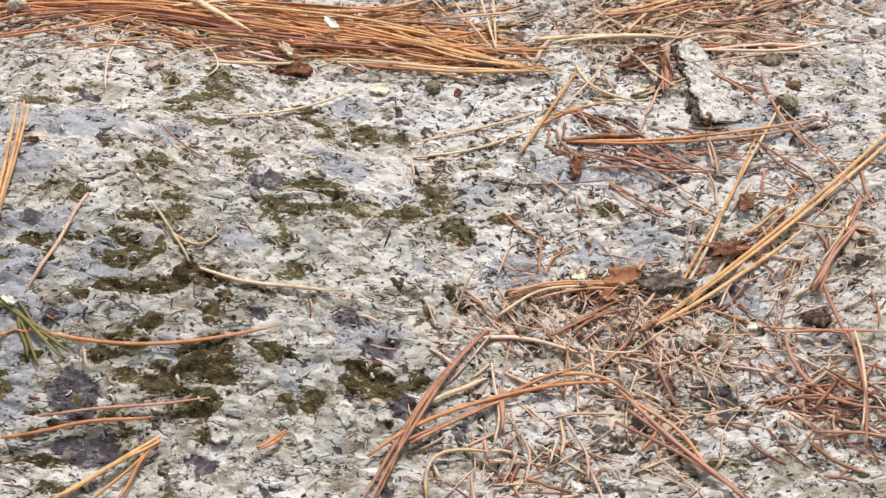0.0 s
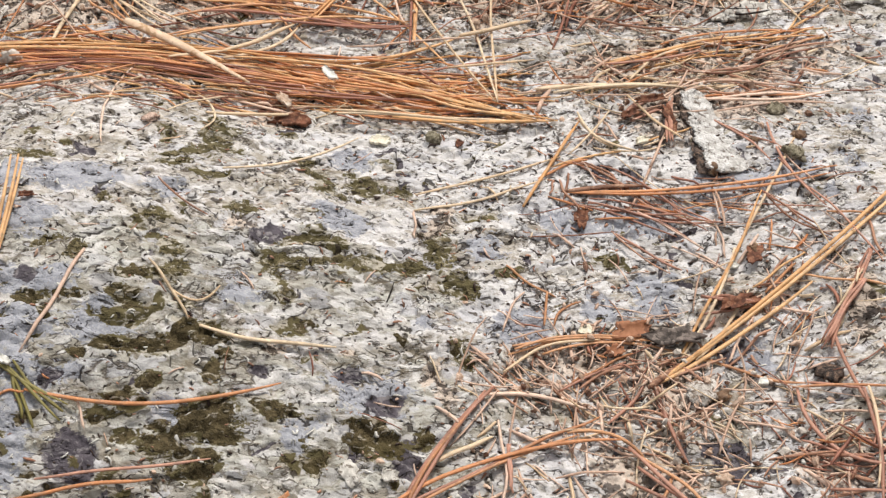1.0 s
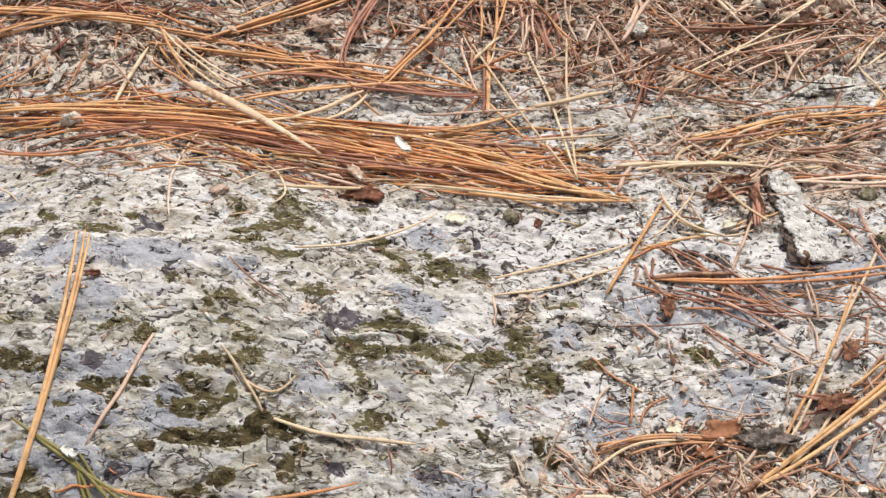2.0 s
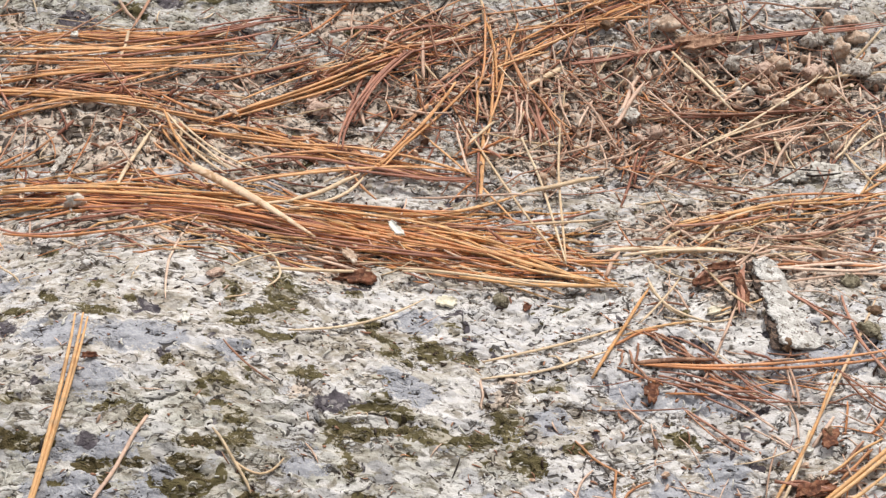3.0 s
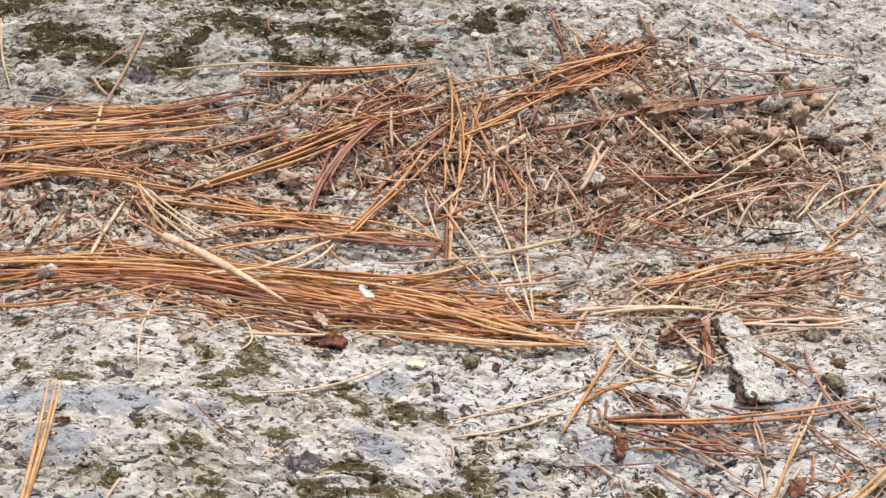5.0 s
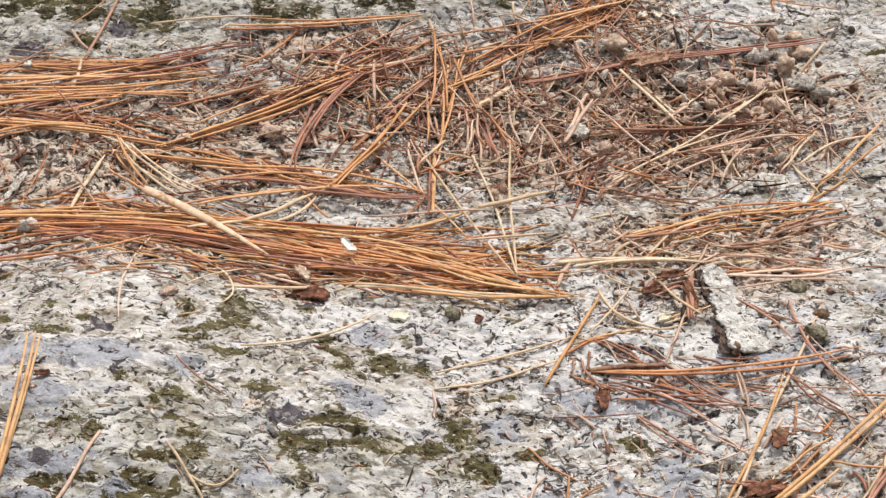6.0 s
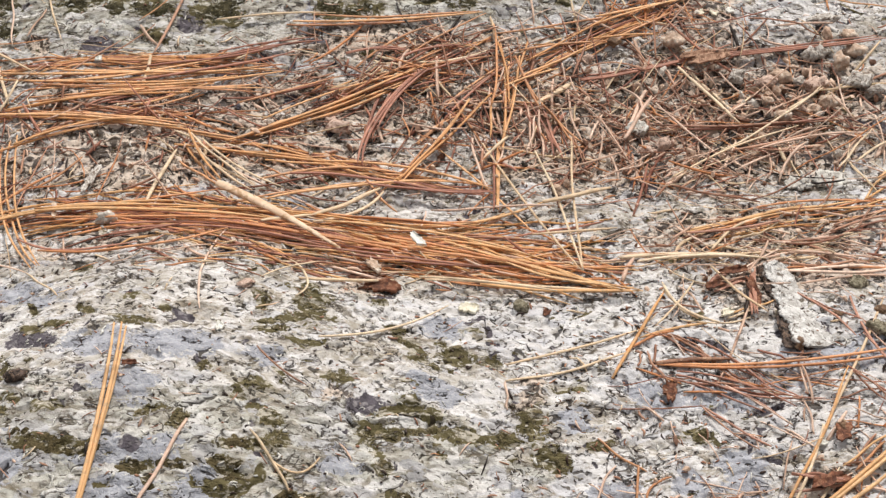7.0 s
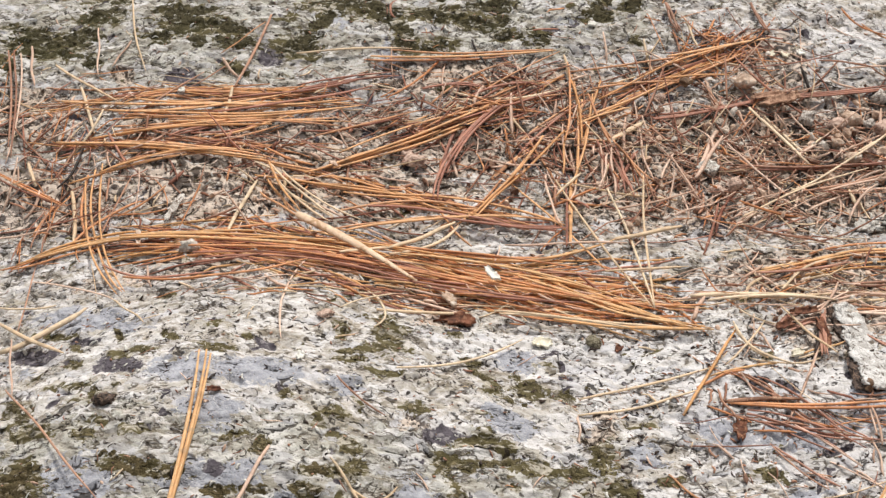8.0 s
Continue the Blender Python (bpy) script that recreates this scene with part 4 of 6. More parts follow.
needle(-0.088, -0.007, -0.049, 0.030, -6.1, 6.1, "straw", 1.8)
needle(-0.050, 0.033, -0.037, 0.051, 0.1, 4.4, "ochre", 1.2)
needle(-0.310, -0.002, -0.207, 0.004, 7.5, 6.0, "gold", 1.5)
needle(-0.299, -0.000, -0.177, -0.000, 6.6, 7.0, "gold", 1.5)
needle(-0.284, 0.003, -0.161, 0.004, 1.3, 7.0, "gold", 1.4)
needle(-0.313, -0.004, -0.252, 0.006, -1.3, 5.0, "amber", 1.2)
needle(-0.312, 0.145, -0.166, 0.141, -8.0, 6.0, "ochre", 1.5)
needle(-0.299, 0.137, -0.143, 0.136, -10.7, 6.0, "ochre", 1.4)
needle(-0.271, 0.106, -0.157, 0.127, 1.0, 6.0, "ochre", 1.5)
needle(-0.285, 0.104, -0.170, 0.117, 1.0, 7.0, "ochre", 1.5)
needle(-0.307, 0.103, -0.170, 0.083, 0.5, 7.0, "ochre", 1.7)
needle(-0.303, 0.102, -0.167, 0.081, 0.2, 6.0, "ochre", 1.5)
needle(-0.273, 0.070, -0.196, 0.088, 6.1, 8.0, "ochre", 1.6)
needle(-0.292, 0.065, -0.220, 0.086, 1.0, 6.0, "ochre", 1.4)
needle(-0.271, 0.128, -0.171, 0.120, -1.6, 6.0, "tan", 1.3)
needle(-0.208, 0.127, -0.108, 0.160, -2.8, 7.0, "rust", 1.6)
needle(-0.225, 0.121, -0.114, 0.141, -4.3, 7.0, "ochre", 1.5)
needle(-0.205, 0.104, -0.150, 0.136, -3.5, 6.0, "ochre", 1.4)
needle(-0.258, 0.141, -0.129, 0.146, -7.9, 6.0, "ochre", 1.4)
needle(-0.236, 0.118, -0.120, 0.126, -0.4, 6.0, "ochre", 1.3)
needle(-0.263, 0.126, -0.176, 0.137, 2.0, 5.0, "tan", 1.3)
needle(-0.138, 0.074, -0.025, 0.149, 1.5, 7.0, "ochre", 1.6)
needle(-0.128, 0.079, -0.033, 0.137, -2.0, 6.0, "ochre", 1.5)
needle(-0.145, 0.072, -0.062, 0.123, -0.6, 6.0, "ochre", 1.4)
needle(-0.125, 0.095, -0.018, 0.148, 7.9, 6.0, "ochre", 1.3)
needle(-0.141, 0.110, -0.077, 0.140, 0.5, 6.0, "tan", 1.3)
needle(-0.175, 0.066, -0.067, 0.054, 0.5, 6.0, "ochre", 1.5)
needle(-0.137, 0.062, -0.053, 0.041, 7.1, 6.0, "ochre", 1.4)
needle(-0.121, 0.033, -0.036, 0.047, 9.7, 7.0, "tan", 1.4)
needle(-0.115, 0.011, -0.009, 0.039, 8.3, 8.0, "ochre", 1.6)
needle(-0.104, 0.040, -0.009, 0.026, 7.4, 8.0, "rust", 1.6)
needle(-0.060, 0.035, 0.018, 0.030, -2.9, 8.0, "rust", 1.8)
needle(-0.024, 0.145, -0.062, 0.052, -10.2, 8.0, "rust", 1.6)
needle(-0.029, 0.142, -0.065, 0.054, -8.3, 8.0, "rust", 1.5)
needle(-0.021, 0.145, -0.054, 0.087, -4.4, 9.0, "rust", 1.4)
needle(0.004, 0.119, -0.039, 0.037, 0.4, 8.0, "ochre", 1.6)
needle(-0.000, 0.109, -0.041, 0.037, 1.0, 9.0, "ochre", 1.4)
needle(0.018, 0.125, -0.036, 0.045, 0.1, 8.0, "ochre", 1.4)
needle(-0.116, -0.016, -0.088, -0.004, 0.3, 9.0, "straw", 1.8)
needle(-0.088, -0.004, -0.051, 0.029, -0.7, 9.0, "straw", 2.2)
needle(-0.168, 0.078, -0.143, 0.027, -1.5, 9.0, "ochre", 1.3)
needle(-0.166, 0.076, -0.123, 0.025, -1.8, 8.0, "straw", 1.3)
needle(-0.159, 0.072, -0.107, 0.026, -4.4, 7.0, "straw", 1.2)
needle(-0.088, 0.056, 0.015, 0.034, 8.6, 7.0, "ochre", 1.4)
needle(0.142, 0.160, 0.176, 0.109, 1.1, 9.0, "straw", 1.8)
needle(0.100, 0.091, 0.122, 0.134, 0.3, 8.0, "bleached", 2.2)
needle(0.160, 0.084, 0.234, 0.146, -3.2, 8.0, "straw", 1.3)
needle(0.125, 0.053, 0.213, 0.108, 5.6, 8.0, "straw", 1.2)
needle(0.181, 0.084, 0.264, 0.096, 7.5, 8.0, "bleached", 1.3)
needle(0.121, 0.107, 0.210, 0.112, -1.3, 8.0, "brown", 1.6)
needle(0.167, 0.084, 0.230, 0.105, -1.9, 8.0, "brown", 1.5)
needle(0.240, 0.140, 0.249, 0.112, 0.2, 8.0, "bleached", 1.4)
needle(0.229, 0.064, 0.258, 0.102, 0.1, 8.0, "straw", 1.2)
needle(0.081, 0.154, 0.125, 0.154, 6.7, 8.0, "brown", 1.3)
needle(0.102, 0.140, 0.115, 0.119, 4.2, 8.0, "bleached", 1.4)
needle(0.086, 0.111, 0.100, 0.069, 0.5, 8.0, "bleached", 1.3)
needle(0.241, 0.070, 0.295, 0.097, 6.3, 7.0, "straw", 1.4)
needle(0.250, 0.052, 0.302, 0.112, -1.4, 7.0, "ochre", 1.5)
needle(0.265, 0.057, 0.296, 0.088, 1.9, 7.0, "ochre", 1.4)
needle(0.154, 0.183, 0.197, 0.192, -7.5, 6.0, "bleached", 1.0)
GROUP = "needles of the thick orange mat"
needle(-0.247, 0.005, -0.112, -0.011, -3.2, 8.2, "gold", 1.6)
needle(-0.248, 0.008, -0.141, -0.003, -2.5, 8.0, "gold", 1.3)
needle(-0.245, -0.002, -0.094, -0.012, -8.6, 8.4, "amber", 1.2)
needle(-0.225, -0.006, -0.081, -0.021, 0.6, 4.7, "amber", 1.2)
needle(-0.200, -0.017, -0.069, -0.026, 2.3, 5.7, "rust", 1.3)
needle(-0.180, -0.007, -0.045, -0.008, 5.3, 8.5, "gold", 1.3)
needle(-0.142, 0.002, -0.027, 0.005, -0.2, 4.0, "gold", 1.4)
needle(-0.192, -0.026, -0.068, -0.038, 8.3, 6.7, "rust", 1.2)
needle(-0.163, -0.016, -0.025, -0.037, 4.3, 7.6, "amber", 1.3)
needle(-0.124, -0.022, -0.026, -0.028, -2.2, 4.4, "rust", 1.3)
needle(-0.201, -0.051, -0.133, -0.026, -7.8, 8.2, "amber", 1.2)
needle(-0.236, -0.038, -0.172, -0.047, -7.6, 7.8, "amber", 1.3)
needle(-0.197, -0.032, -0.159, -0.022, -1.7, 7.1, "rust", 1.4)
needle(-0.118, -0.018, 0.020, -0.038, 2.1, 7.0, "amber", 1.4)
needle(-0.100, -0.038, 0.011, -0.046, 2.8, 8.6, "rust", 1.2)
needle(-0.082, -0.009, 0.035, -0.035, 9.4, 8.6, "gold", 1.3)
needle(-0.070, -0.001, 0.030, -0.014, 4.5, 8.3, "amber", 1.2)
needle(-0.095, 0.002, 0.005, 0.000, -2.0, 7.1, "amber", 1.4)
needle(-0.057, -0.011, 0.045, -0.035, 6.3, 4.7, "gold", 1.3)
needle(-0.045, -0.016, 0.047, -0.048, 3.4, 5.8, "amber", 1.4)
needle(-0.068, -0.036, 0.023, -0.040, -1.2, 4.7, "rust", 1.3)
needle(-0.056, -0.041, 0.035, -0.050, 7.7, 4.7, "amber", 1.2)
needle(-0.026, -0.029, 0.065, -0.054, 4.7, 4.9, "gold", 1.4)
needle(-0.014, -0.018, 0.082, -0.062, -0.9, 5.9, "gold", 1.4)
needle(0.005, -0.022, 0.091, -0.062, -5.3, 5.8, "gold", 1.3)
needle(-0.025, -0.055, 0.079, -0.063, 3.0, 4.5, "straw", 1.3)
needle(-0.028, -0.058, 0.046, -0.066, 2.6, 8.7, "straw", 1.3)
needle(0.005, -0.057, 0.093, -0.062, -2.0, 4.9, "gold", 1.7)
needle(0.020, -0.037, 0.088, -0.060, -4.6, 5.6, "gold", 1.3)
needle(-0.235, 0.009, -0.145, 0.023, -6.1, 4.1, "amber", 1.2)
needle(-0.071, -0.001, 0.046, 0.026, -13.0, 4.1, "gold", 1.6)
needle(0.044, 0.019, 0.086, 0.037, -0.3, 8.7, "straw", 2.4)
needle(0.036, -0.013, 0.085, -0.006, -0.2, 8.0, "straw", 1.4)
GROUP = "needles round the bark piece"
needle(0.125, -0.004, 0.202, 0.030, -1.0, 3.9, "gold", 1.4)
needle(0.129, 0.002, 0.233, 0.033, 3.4, 1.9, "gold", 1.5)
needle(0.161, 0.021, 0.250, 0.029, 9.8, 2.7, "amber", 1.3)
needle(0.166, 0.013, 0.251, 0.027, 3.3, 3.8, "gold", 1.3)
needle(0.131, -0.005, 0.169, 0.011, -0.6, 3.9, "amber", 1.4)
needle(0.238, 0.034, 0.266, 0.067, 2.0, 3.1, "gold", 1.2)
needle(0.240, 0.035, 0.268, 0.059, -0.2, 3.4, "gold", 1.4)
needle(0.238, 0.076, 0.246, 0.048, 0.1, 3.6, "straw", 1.3)
needle(0.240, 0.070, 0.248, 0.042, 0.1, 3.8, "straw", 1.2)
needle(0.084, -0.029, 0.148, -0.025, 1.3, 2.5, "straw", 2.2)
needle(0.146, -0.025, 0.207, -0.023, -7.4, 3.0, "straw", 1.6)
needle(0.113, -0.030, 0.198, -0.021, -0.6, 3.3, "straw", 1.4)
needle(0.083, -0.051, 0.092, -0.029, 0.6, 2.3, "bleached", 2.0)
needle(0.114, -0.036, 0.142, 0.002, 6.5, 2.1, "straw", 1.6)
needle(0.163, -0.044, 0.241, -0.037, -0.6, 2.3, "bleached", 1.5)
needle(0.172, -0.042, 0.239, -0.043, 2.6, 4.0, "amber", 1.3)
needle(0.215, -0.004, 0.251, 0.014, 2.5, 2.5, "russet", 1.4)
needle(0.162, -0.011, 0.218, -0.004, -4.2, 3.5, "brown", 1.3)
needle(0.214, 0.008, 0.257, 0.026, 1.6, 2.5, "brown", 1.2)
needle(0.127, 0.044, 0.158, 0.043, 1.0, 2.0, "bleached", 1.2)
needle(0.178, 0.083, 0.228, 0.092, 2.1, 2.9, "bleached", 2.0)
needle(0.129, 0.046, 0.164, 0.084, 1.7, 3.0, "brown", 1.4)
needle(0.231, 0.073, 0.252, 0.101, 0.8, 3.9, "bleached", 1.3)
needle(0.256, 0.079, 0.273, 0.098, 1.8, 3.1, "bleached", 2.0)
needle(0.129, -0.058, 0.158, -0.037, 4.6, 1.9, "russet", 2.2)
needle(0.133, -0.060, 0.151, -0.050, 0.4, 1.7, "russet", 2.2)
needle(0.157, -0.042, 0.150, -0.084, -0.7, 3.9, "russet", 2.4)
needle(0.153, -0.045, 0.145, -0.080, 1.0, 4.0, "dark", 1.6)
needle(-0.078, -0.120, -0.013, -0.077, -5.6, 3.8, "straw", 1.2)
needle(0.016, -0.120, 0.092, -0.090, 0.8, 2.3, "straw", 1.3)
needle(0.015, -0.132, 0.082, -0.106, -2.2, 2.1, "straw", 1.2)
needle(0.015, -0.132, 0.015, -0.153, -0.0, 2.1, "bleached", 1.1)
needle(-0.107, -0.135, -0.082, -0.158, -2.2, 3.8, "brown", 0.9)
needle(-0.135, -0.017, -0.138, -0.107, -5.8, 1.9, "bleached", 1.0)
needle(-0.098, -0.046, -0.092, -0.086, 8.0, 2.1, "straw", 1.2)
needle(-0.092, -0.065, -0.042, -0.055, -0.7, 2.2, "straw", 1.6)
needle(0.070, -0.126, 0.105, -0.061, 0.1, 3.9, "gold", 1.5)
needle(0.105, -0.061, 0.121, -0.083, -2.2, 3.5, "straw", 1.2)
needle(0.087, -0.097, 0.124, -0.087, 1.6, 2.9, "gold", 1.4)
needle(0.079, -0.106, 0.106, -0.092, 2.0, 2.2, "amber", 1.4)
needle(0.100, -0.094, 0.125, -0.114, 0.1, 2.8, "brown", 1.3)
needle(0.097, -0.092, 0.123, -0.111, -3.7, 1.9, "russet", 1.0)
needle(0.125, -0.116, 0.144, -0.131, -1.9, 1.7, "brown", 1.2)
needle(0.116, -0.109, 0.136, -0.125, 0.7, 1.6, "brown", 1.2)
needle(0.132, -0.117, 0.165, -0.139, 0.8, 1.8, "russet", 0.9)
needle(0.119, -0.127, 0.170, -0.139, -3.8, 1.7, "russet", 0.9)
needle(0.103, -0.123, 0.152, -0.151, 4.4, 4.0, "russet", 0.9)
needle(0.127, -0.130, 0.157, -0.156, 0.7, 3.7, "bleached", 1.2)
needle(0.108, -0.128, 0.152, -0.134, -0.2, 3.3, "russet", 1.1)
needle(0.115, -0.143, 0.145, -0.167, -0.9, 3.1, "russet", 1.2)
needle(0.113, -0.142, 0.139, -0.169, -2.0, 3.9, "brown", 0.8)
needle(0.090, -0.107, 0.098, -0.127, -1.1, 3.7, "brown", 1.2)
needle(0.087, -0.107, 0.084, -0.117, 0.3, 3.3, "brown", 1.0)
needle(0.103, -0.123, 0.121, -0.128, 0.3, 2.9, "russet", 0.8)
needle(0.102, -0.075, 0.122, -0.075, 2.2, 3.2, "brown", 1.2)
needle(0.151, -0.059, 0.137, -0.100, 2.3, 3.3, "bleached", 1.2)
needle(0.136, -0.080, 0.166, -0.068, -1.0, 2.9, "gold", 1.1)
needle(0.110, -0.083, 0.148, -0.083, -4.1, 2.8, "straw", 1.0)
needle(0.165, -0.137, 0.167, -0.161, 0.8, 1.9, "bleached", 1.0)
needle(0.123, -0.079, 0.113, -0.057, -1.8, 3.6, "bleached", 1.2)
needle(0.104, -0.059, 0.120, -0.083, -1.7, 2.7, "straw", 1.3)
needle(0.095, -0.101, 0.091, -0.120, 0.6, 1.7, "brown", 1.1)
needle(0.168, -0.120, 0.169, -0.144, 1.0, 3.7, "bleached", 1.2)
needle(0.167, -0.115, 0.168, -0.136, 0.1, 2.1, "bleached", 1.1)
needle(0.165, -0.171, 0.223, -0.067, -1.3, 2.5, "straw", 1.3)
needle(0.204, -0.098, 0.218, -0.131, -0.0, 3.2, "russet", 0.9)
needle(0.193, -0.126, 0.213, -0.150, 0.4, 3.7, "brown", 0.9)
needle(0.181, -0.142, 0.206, -0.137, 1.3, 2.3, "brown", 0.8)
needle(0.163, -0.070, 0.136, -0.083, 0.3, 2.6, "straw", 1.3)
needle(0.182, -0.069, 0.212, -0.094, -0.9, 1.6, "russet", 1.0)
needle(0.137, -0.022, 0.174, 0.016, 4.1, 4.0, "straw", 1.4)
needle(0.093, -0.036, 0.165, -0.033, 4.8, 5.0, "straw", 1.8)
needle(0.165, -0.033, 0.218, -0.032, 6.2, 5.0, "bleached", 1.6)
needle(0.166, -0.011, 0.223, 0.001, -9.6, 4.0, "brown", 1.3)
needle(0.209, -0.003, 0.259, 0.017, 3.5, 5.0, "brown", 1.4)
needle(0.125, -0.006, 0.183, 0.010, -2.7, 5.0, "russet", 1.4)
needle(0.133, -0.040, 0.157, -0.081, -2.1, 5.0, "straw", 1.3)
needle(0.104, -0.056, 0.131, -0.090, -7.0, 6.0, "straw", 1.5)
needle(0.121, -0.056, 0.096, -0.091, 1.4, 6.0, "straw", 1.2)
needle(0.172, -0.045, 0.247, -0.037, -5.8, 5.0, "bleached", 1.5)
needle(0.179, -0.058, 0.244, -0.051, 3.8, 5.0, "bleached", 1.2)
needle(0.171, -0.037, 0.214, -0.035, -4.0, 5.0, "brown", 1.5)
needle(0.174, -0.061, 0.200, -0.100, 1.6, 3.0, "russet", 1.1)
needle(0.204, -0.068, 0.221, -0.135, -5.7, 3.0, "russet", 1.2)
needle(0.191, -0.121, 0.214, -0.147, -0.5, 3.0, "russet", 1.1)
needle(0.104, -0.120, 0.161, -0.145, 4.9, 3.0, "russet", 1.0)
needle(0.112, -0.097, 0.152, -0.137, 4.1, 3.0, "russet", 1.1)
needle(0.098, -0.124, 0.145, -0.147, 1.7, 3.0, "russet", 1.0)
needle(0.145, -0.129, 0.176, -0.141, -3.2, 3.0, "russet", 0.9)
needle(0.103, -0.095, 0.121, -0.116, 3.8, 3.0, "brown", 1.2)
GROUP = "needles on the near rock"
needle(0.139, -0.214, 0.191, -0.122, -1.6, 3.7, "gold", 1.3)
needle(0.183, -0.183, 0.200, -0.168, 0.1, 1.5, "tan", 1.3)
needle(0.226, -0.259, 0.215, -0.274, -1.3, 2.7, "russet", 1.3)
needle(0.115, -0.297, 0.126, -0.279, -1.0, 3.8, "tan", 1.4)
needle(0.134, -0.226, 0.159, -0.218, 0.4, 3.6, "brown", 1.3)
needle(0.080, -0.278, 0.079, -0.299, 1.0, 3.0, "straw", 1.4)
needle(0.085, -0.229, 0.116, -0.212, 0.9, 3.1, "tan", 1.2)
needle(0.079, -0.234, 0.112, -0.217, 0.9, 3.6, "russet", 1.2)
needle(0.073, -0.214, 0.138, -0.214, 8.0, 3.2, "tan", 1.1)
needle(0.057, -0.215, 0.112, -0.205, 4.0, 2.3, "tan", 1.1)
needle(0.054, -0.264, 0.054, -0.289, -0.7, 3.7, "russet", 1.8)
needle(0.048, -0.271, 0.097, -0.246, 0.0, 2.3, "tan", 1.3)
needle(0.152, -0.183, 0.180, -0.191, 0.8, 3.6, "russet", 1.8)
needle(0.151, -0.193, 0.176, -0.191, -0.4, 3.7, "russet", 1.4)
needle(0.184, -0.193, 0.204, -0.200, 0.7, 3.1, "bleached", 1.4)
needle(0.200, -0.176, 0.240, -0.189, 0.0, 3.2, "tan", 1.2)
needle(0.220, -0.139, 0.250, -0.144, 0.0, 3.0, "tan", 1.2)
needle(0.192, -0.123, 0.220, -0.155, -3.8, 2.8, "brown", 1.0)
needle(0.215, -0.123, 0.240, -0.175, 2.1, 4.0, "russet", 1.0)
needle(0.239, -0.143, 0.242, -0.170, -0.7, 1.7, "brown", 1.3)
needle(0.078, -0.178, 0.075, -0.198, 0.1, 3.3, "tan", 1.1)
needle(0.080, -0.197, 0.094, -0.183, 3.2, 2.7, "tan", 1.1)
needle(0.059, -0.165, 0.082, -0.181, -1.3, 2.9, "tan", 1.1)
needle(0.055, -0.203, 0.067, -0.179, 1.8, 3.0, "bleached", 1.0)
needle(0.108, -0.240, 0.133, -0.253, 2.1, 2.0, "brown", 1.2)
needle(0.149, -0.215, 0.193, -0.235, -2.6, 1.7, "tan", 1.3)
needle(0.193, -0.236, 0.217, -0.243, 0.0, 3.8, "russet", 1.4)
needle(0.198, -0.252, 0.226, -0.257, 0.3, 3.2, "bleached", 1.2)
needle(0.155, -0.248, 0.184, -0.258, -1.9, 1.8, "bleached", 1.2)
needle(0.163, -0.294, 0.177, -0.309, -1.1, 3.6, "brown", 1.4)
needle(-0.082, -0.221, -0.022, -0.223, -2.3, 2.8, "straw", 1.6)
needle(-0.135, -0.185, -0.158, -0.238, 1.6, 1.5, "bleached", 1.5)
needle(-0.106, -0.189, -0.087, -0.218, 1.1, 3.6, "straw", 1.2)
needle(-0.096, -0.203, -0.074, -0.199, -7.6, 3.1, "straw", 1.1)
needle(-0.155, -0.253, -0.046, -0.244, -8.5, 3.1, "amber", 1.5)
needle(-0.169, -0.256, -0.155, -0.254, -0.0, 3.3, "amber", 1.2)
needle(-0.189, -0.227, -0.139, -0.266, 2.0, 3.0, "green", 1.3)
needle(-0.182, -0.232, -0.136, -0.259, -2.0, 3.0, "green", 1.3)
needle(-0.162, -0.244, -0.150, -0.269, 0.5, 3.0, "green", 1.3)
needle(-0.160, -0.242, -0.138, -0.262, -1.5, 3.0, "green", 1.3)
needle(-0.161, -0.246, -0.155, -0.265, 0.3, 3.0, "green", 1.3)
needle(-0.133, -0.255, -0.129, -0.268, -0.0, 1.6, "bleached", 1.0)
needle(0.049, -0.235, -0.005, -0.329, -4.5, 5.0, "russet", 1.5)
needle(0.045, -0.237, -0.009, -0.327, -3.1, 4.0, "russet", 1.5)
needle(0.032, -0.253, -0.003, -0.326, -0.9, 4.0, "russet", 1.4)
needle(0.036, -0.251, 0.002, -0.316, -3.6, 5.0, "tan", 1.4)
needle(-0.006, -0.305, 0.106, -0.260, 11.0, 5.0, "amber", 1.6)
needle(0.012, -0.297, 0.086, -0.257, 2.3, 4.0, "tan", 1.5)
needle(0.003, -0.300, 0.059, -0.266, -0.7, 4.0, "russet", 1.4)
needle(0.081, -0.257, 0.114, -0.269, 6.7, 5.0, "tan", 1.5)
needle(0.108, -0.264, 0.158, -0.328, -0.2, 5.0, "russet", 1.6)
needle(0.111, -0.274, 0.158, -0.325, 0.9, 4.0, "russet", 1.5)
needle(0.105, -0.281, 0.153, -0.320, 2.4, 4.0, "russet", 1.4)
needle(0.110, -0.267, 0.144, -0.311, 4.6, 5.0, "tan", 1.4)
needle(0.124, -0.229, 0.134, -0.274, -1.0, 4.0, "russet", 1.6)
needle(0.019, -0.325, 0.046, -0.299, 12.6, 4.0, "straw", 1.6)
needle(0.044, -0.239, 0.091, -0.243, 3.4, 4.0, "bleached", 1.8)
needle(0.021, -0.275, 0.047, -0.260, 0.2, 3.0, "straw", 1.8)
needle(-0.163, -0.300, -0.099, -0.290, 0.9, 4.0, "amber", 1.5)
needle(-0.148, -0.290, -0.075, -0.280, -0.2, 3.0, "russet", 1.2)
needle(-0.139, -0.327, -0.095, -0.298, -0.1, 4.0, "gold", 1.6)
needle(-0.136, -0.326, -0.095, -0.301, 0.3, 5.0, "gold", 1.4)
needle(-0.112, -0.328, -0.096, -0.300, 0.8, 4.0, "amber", 1.5)
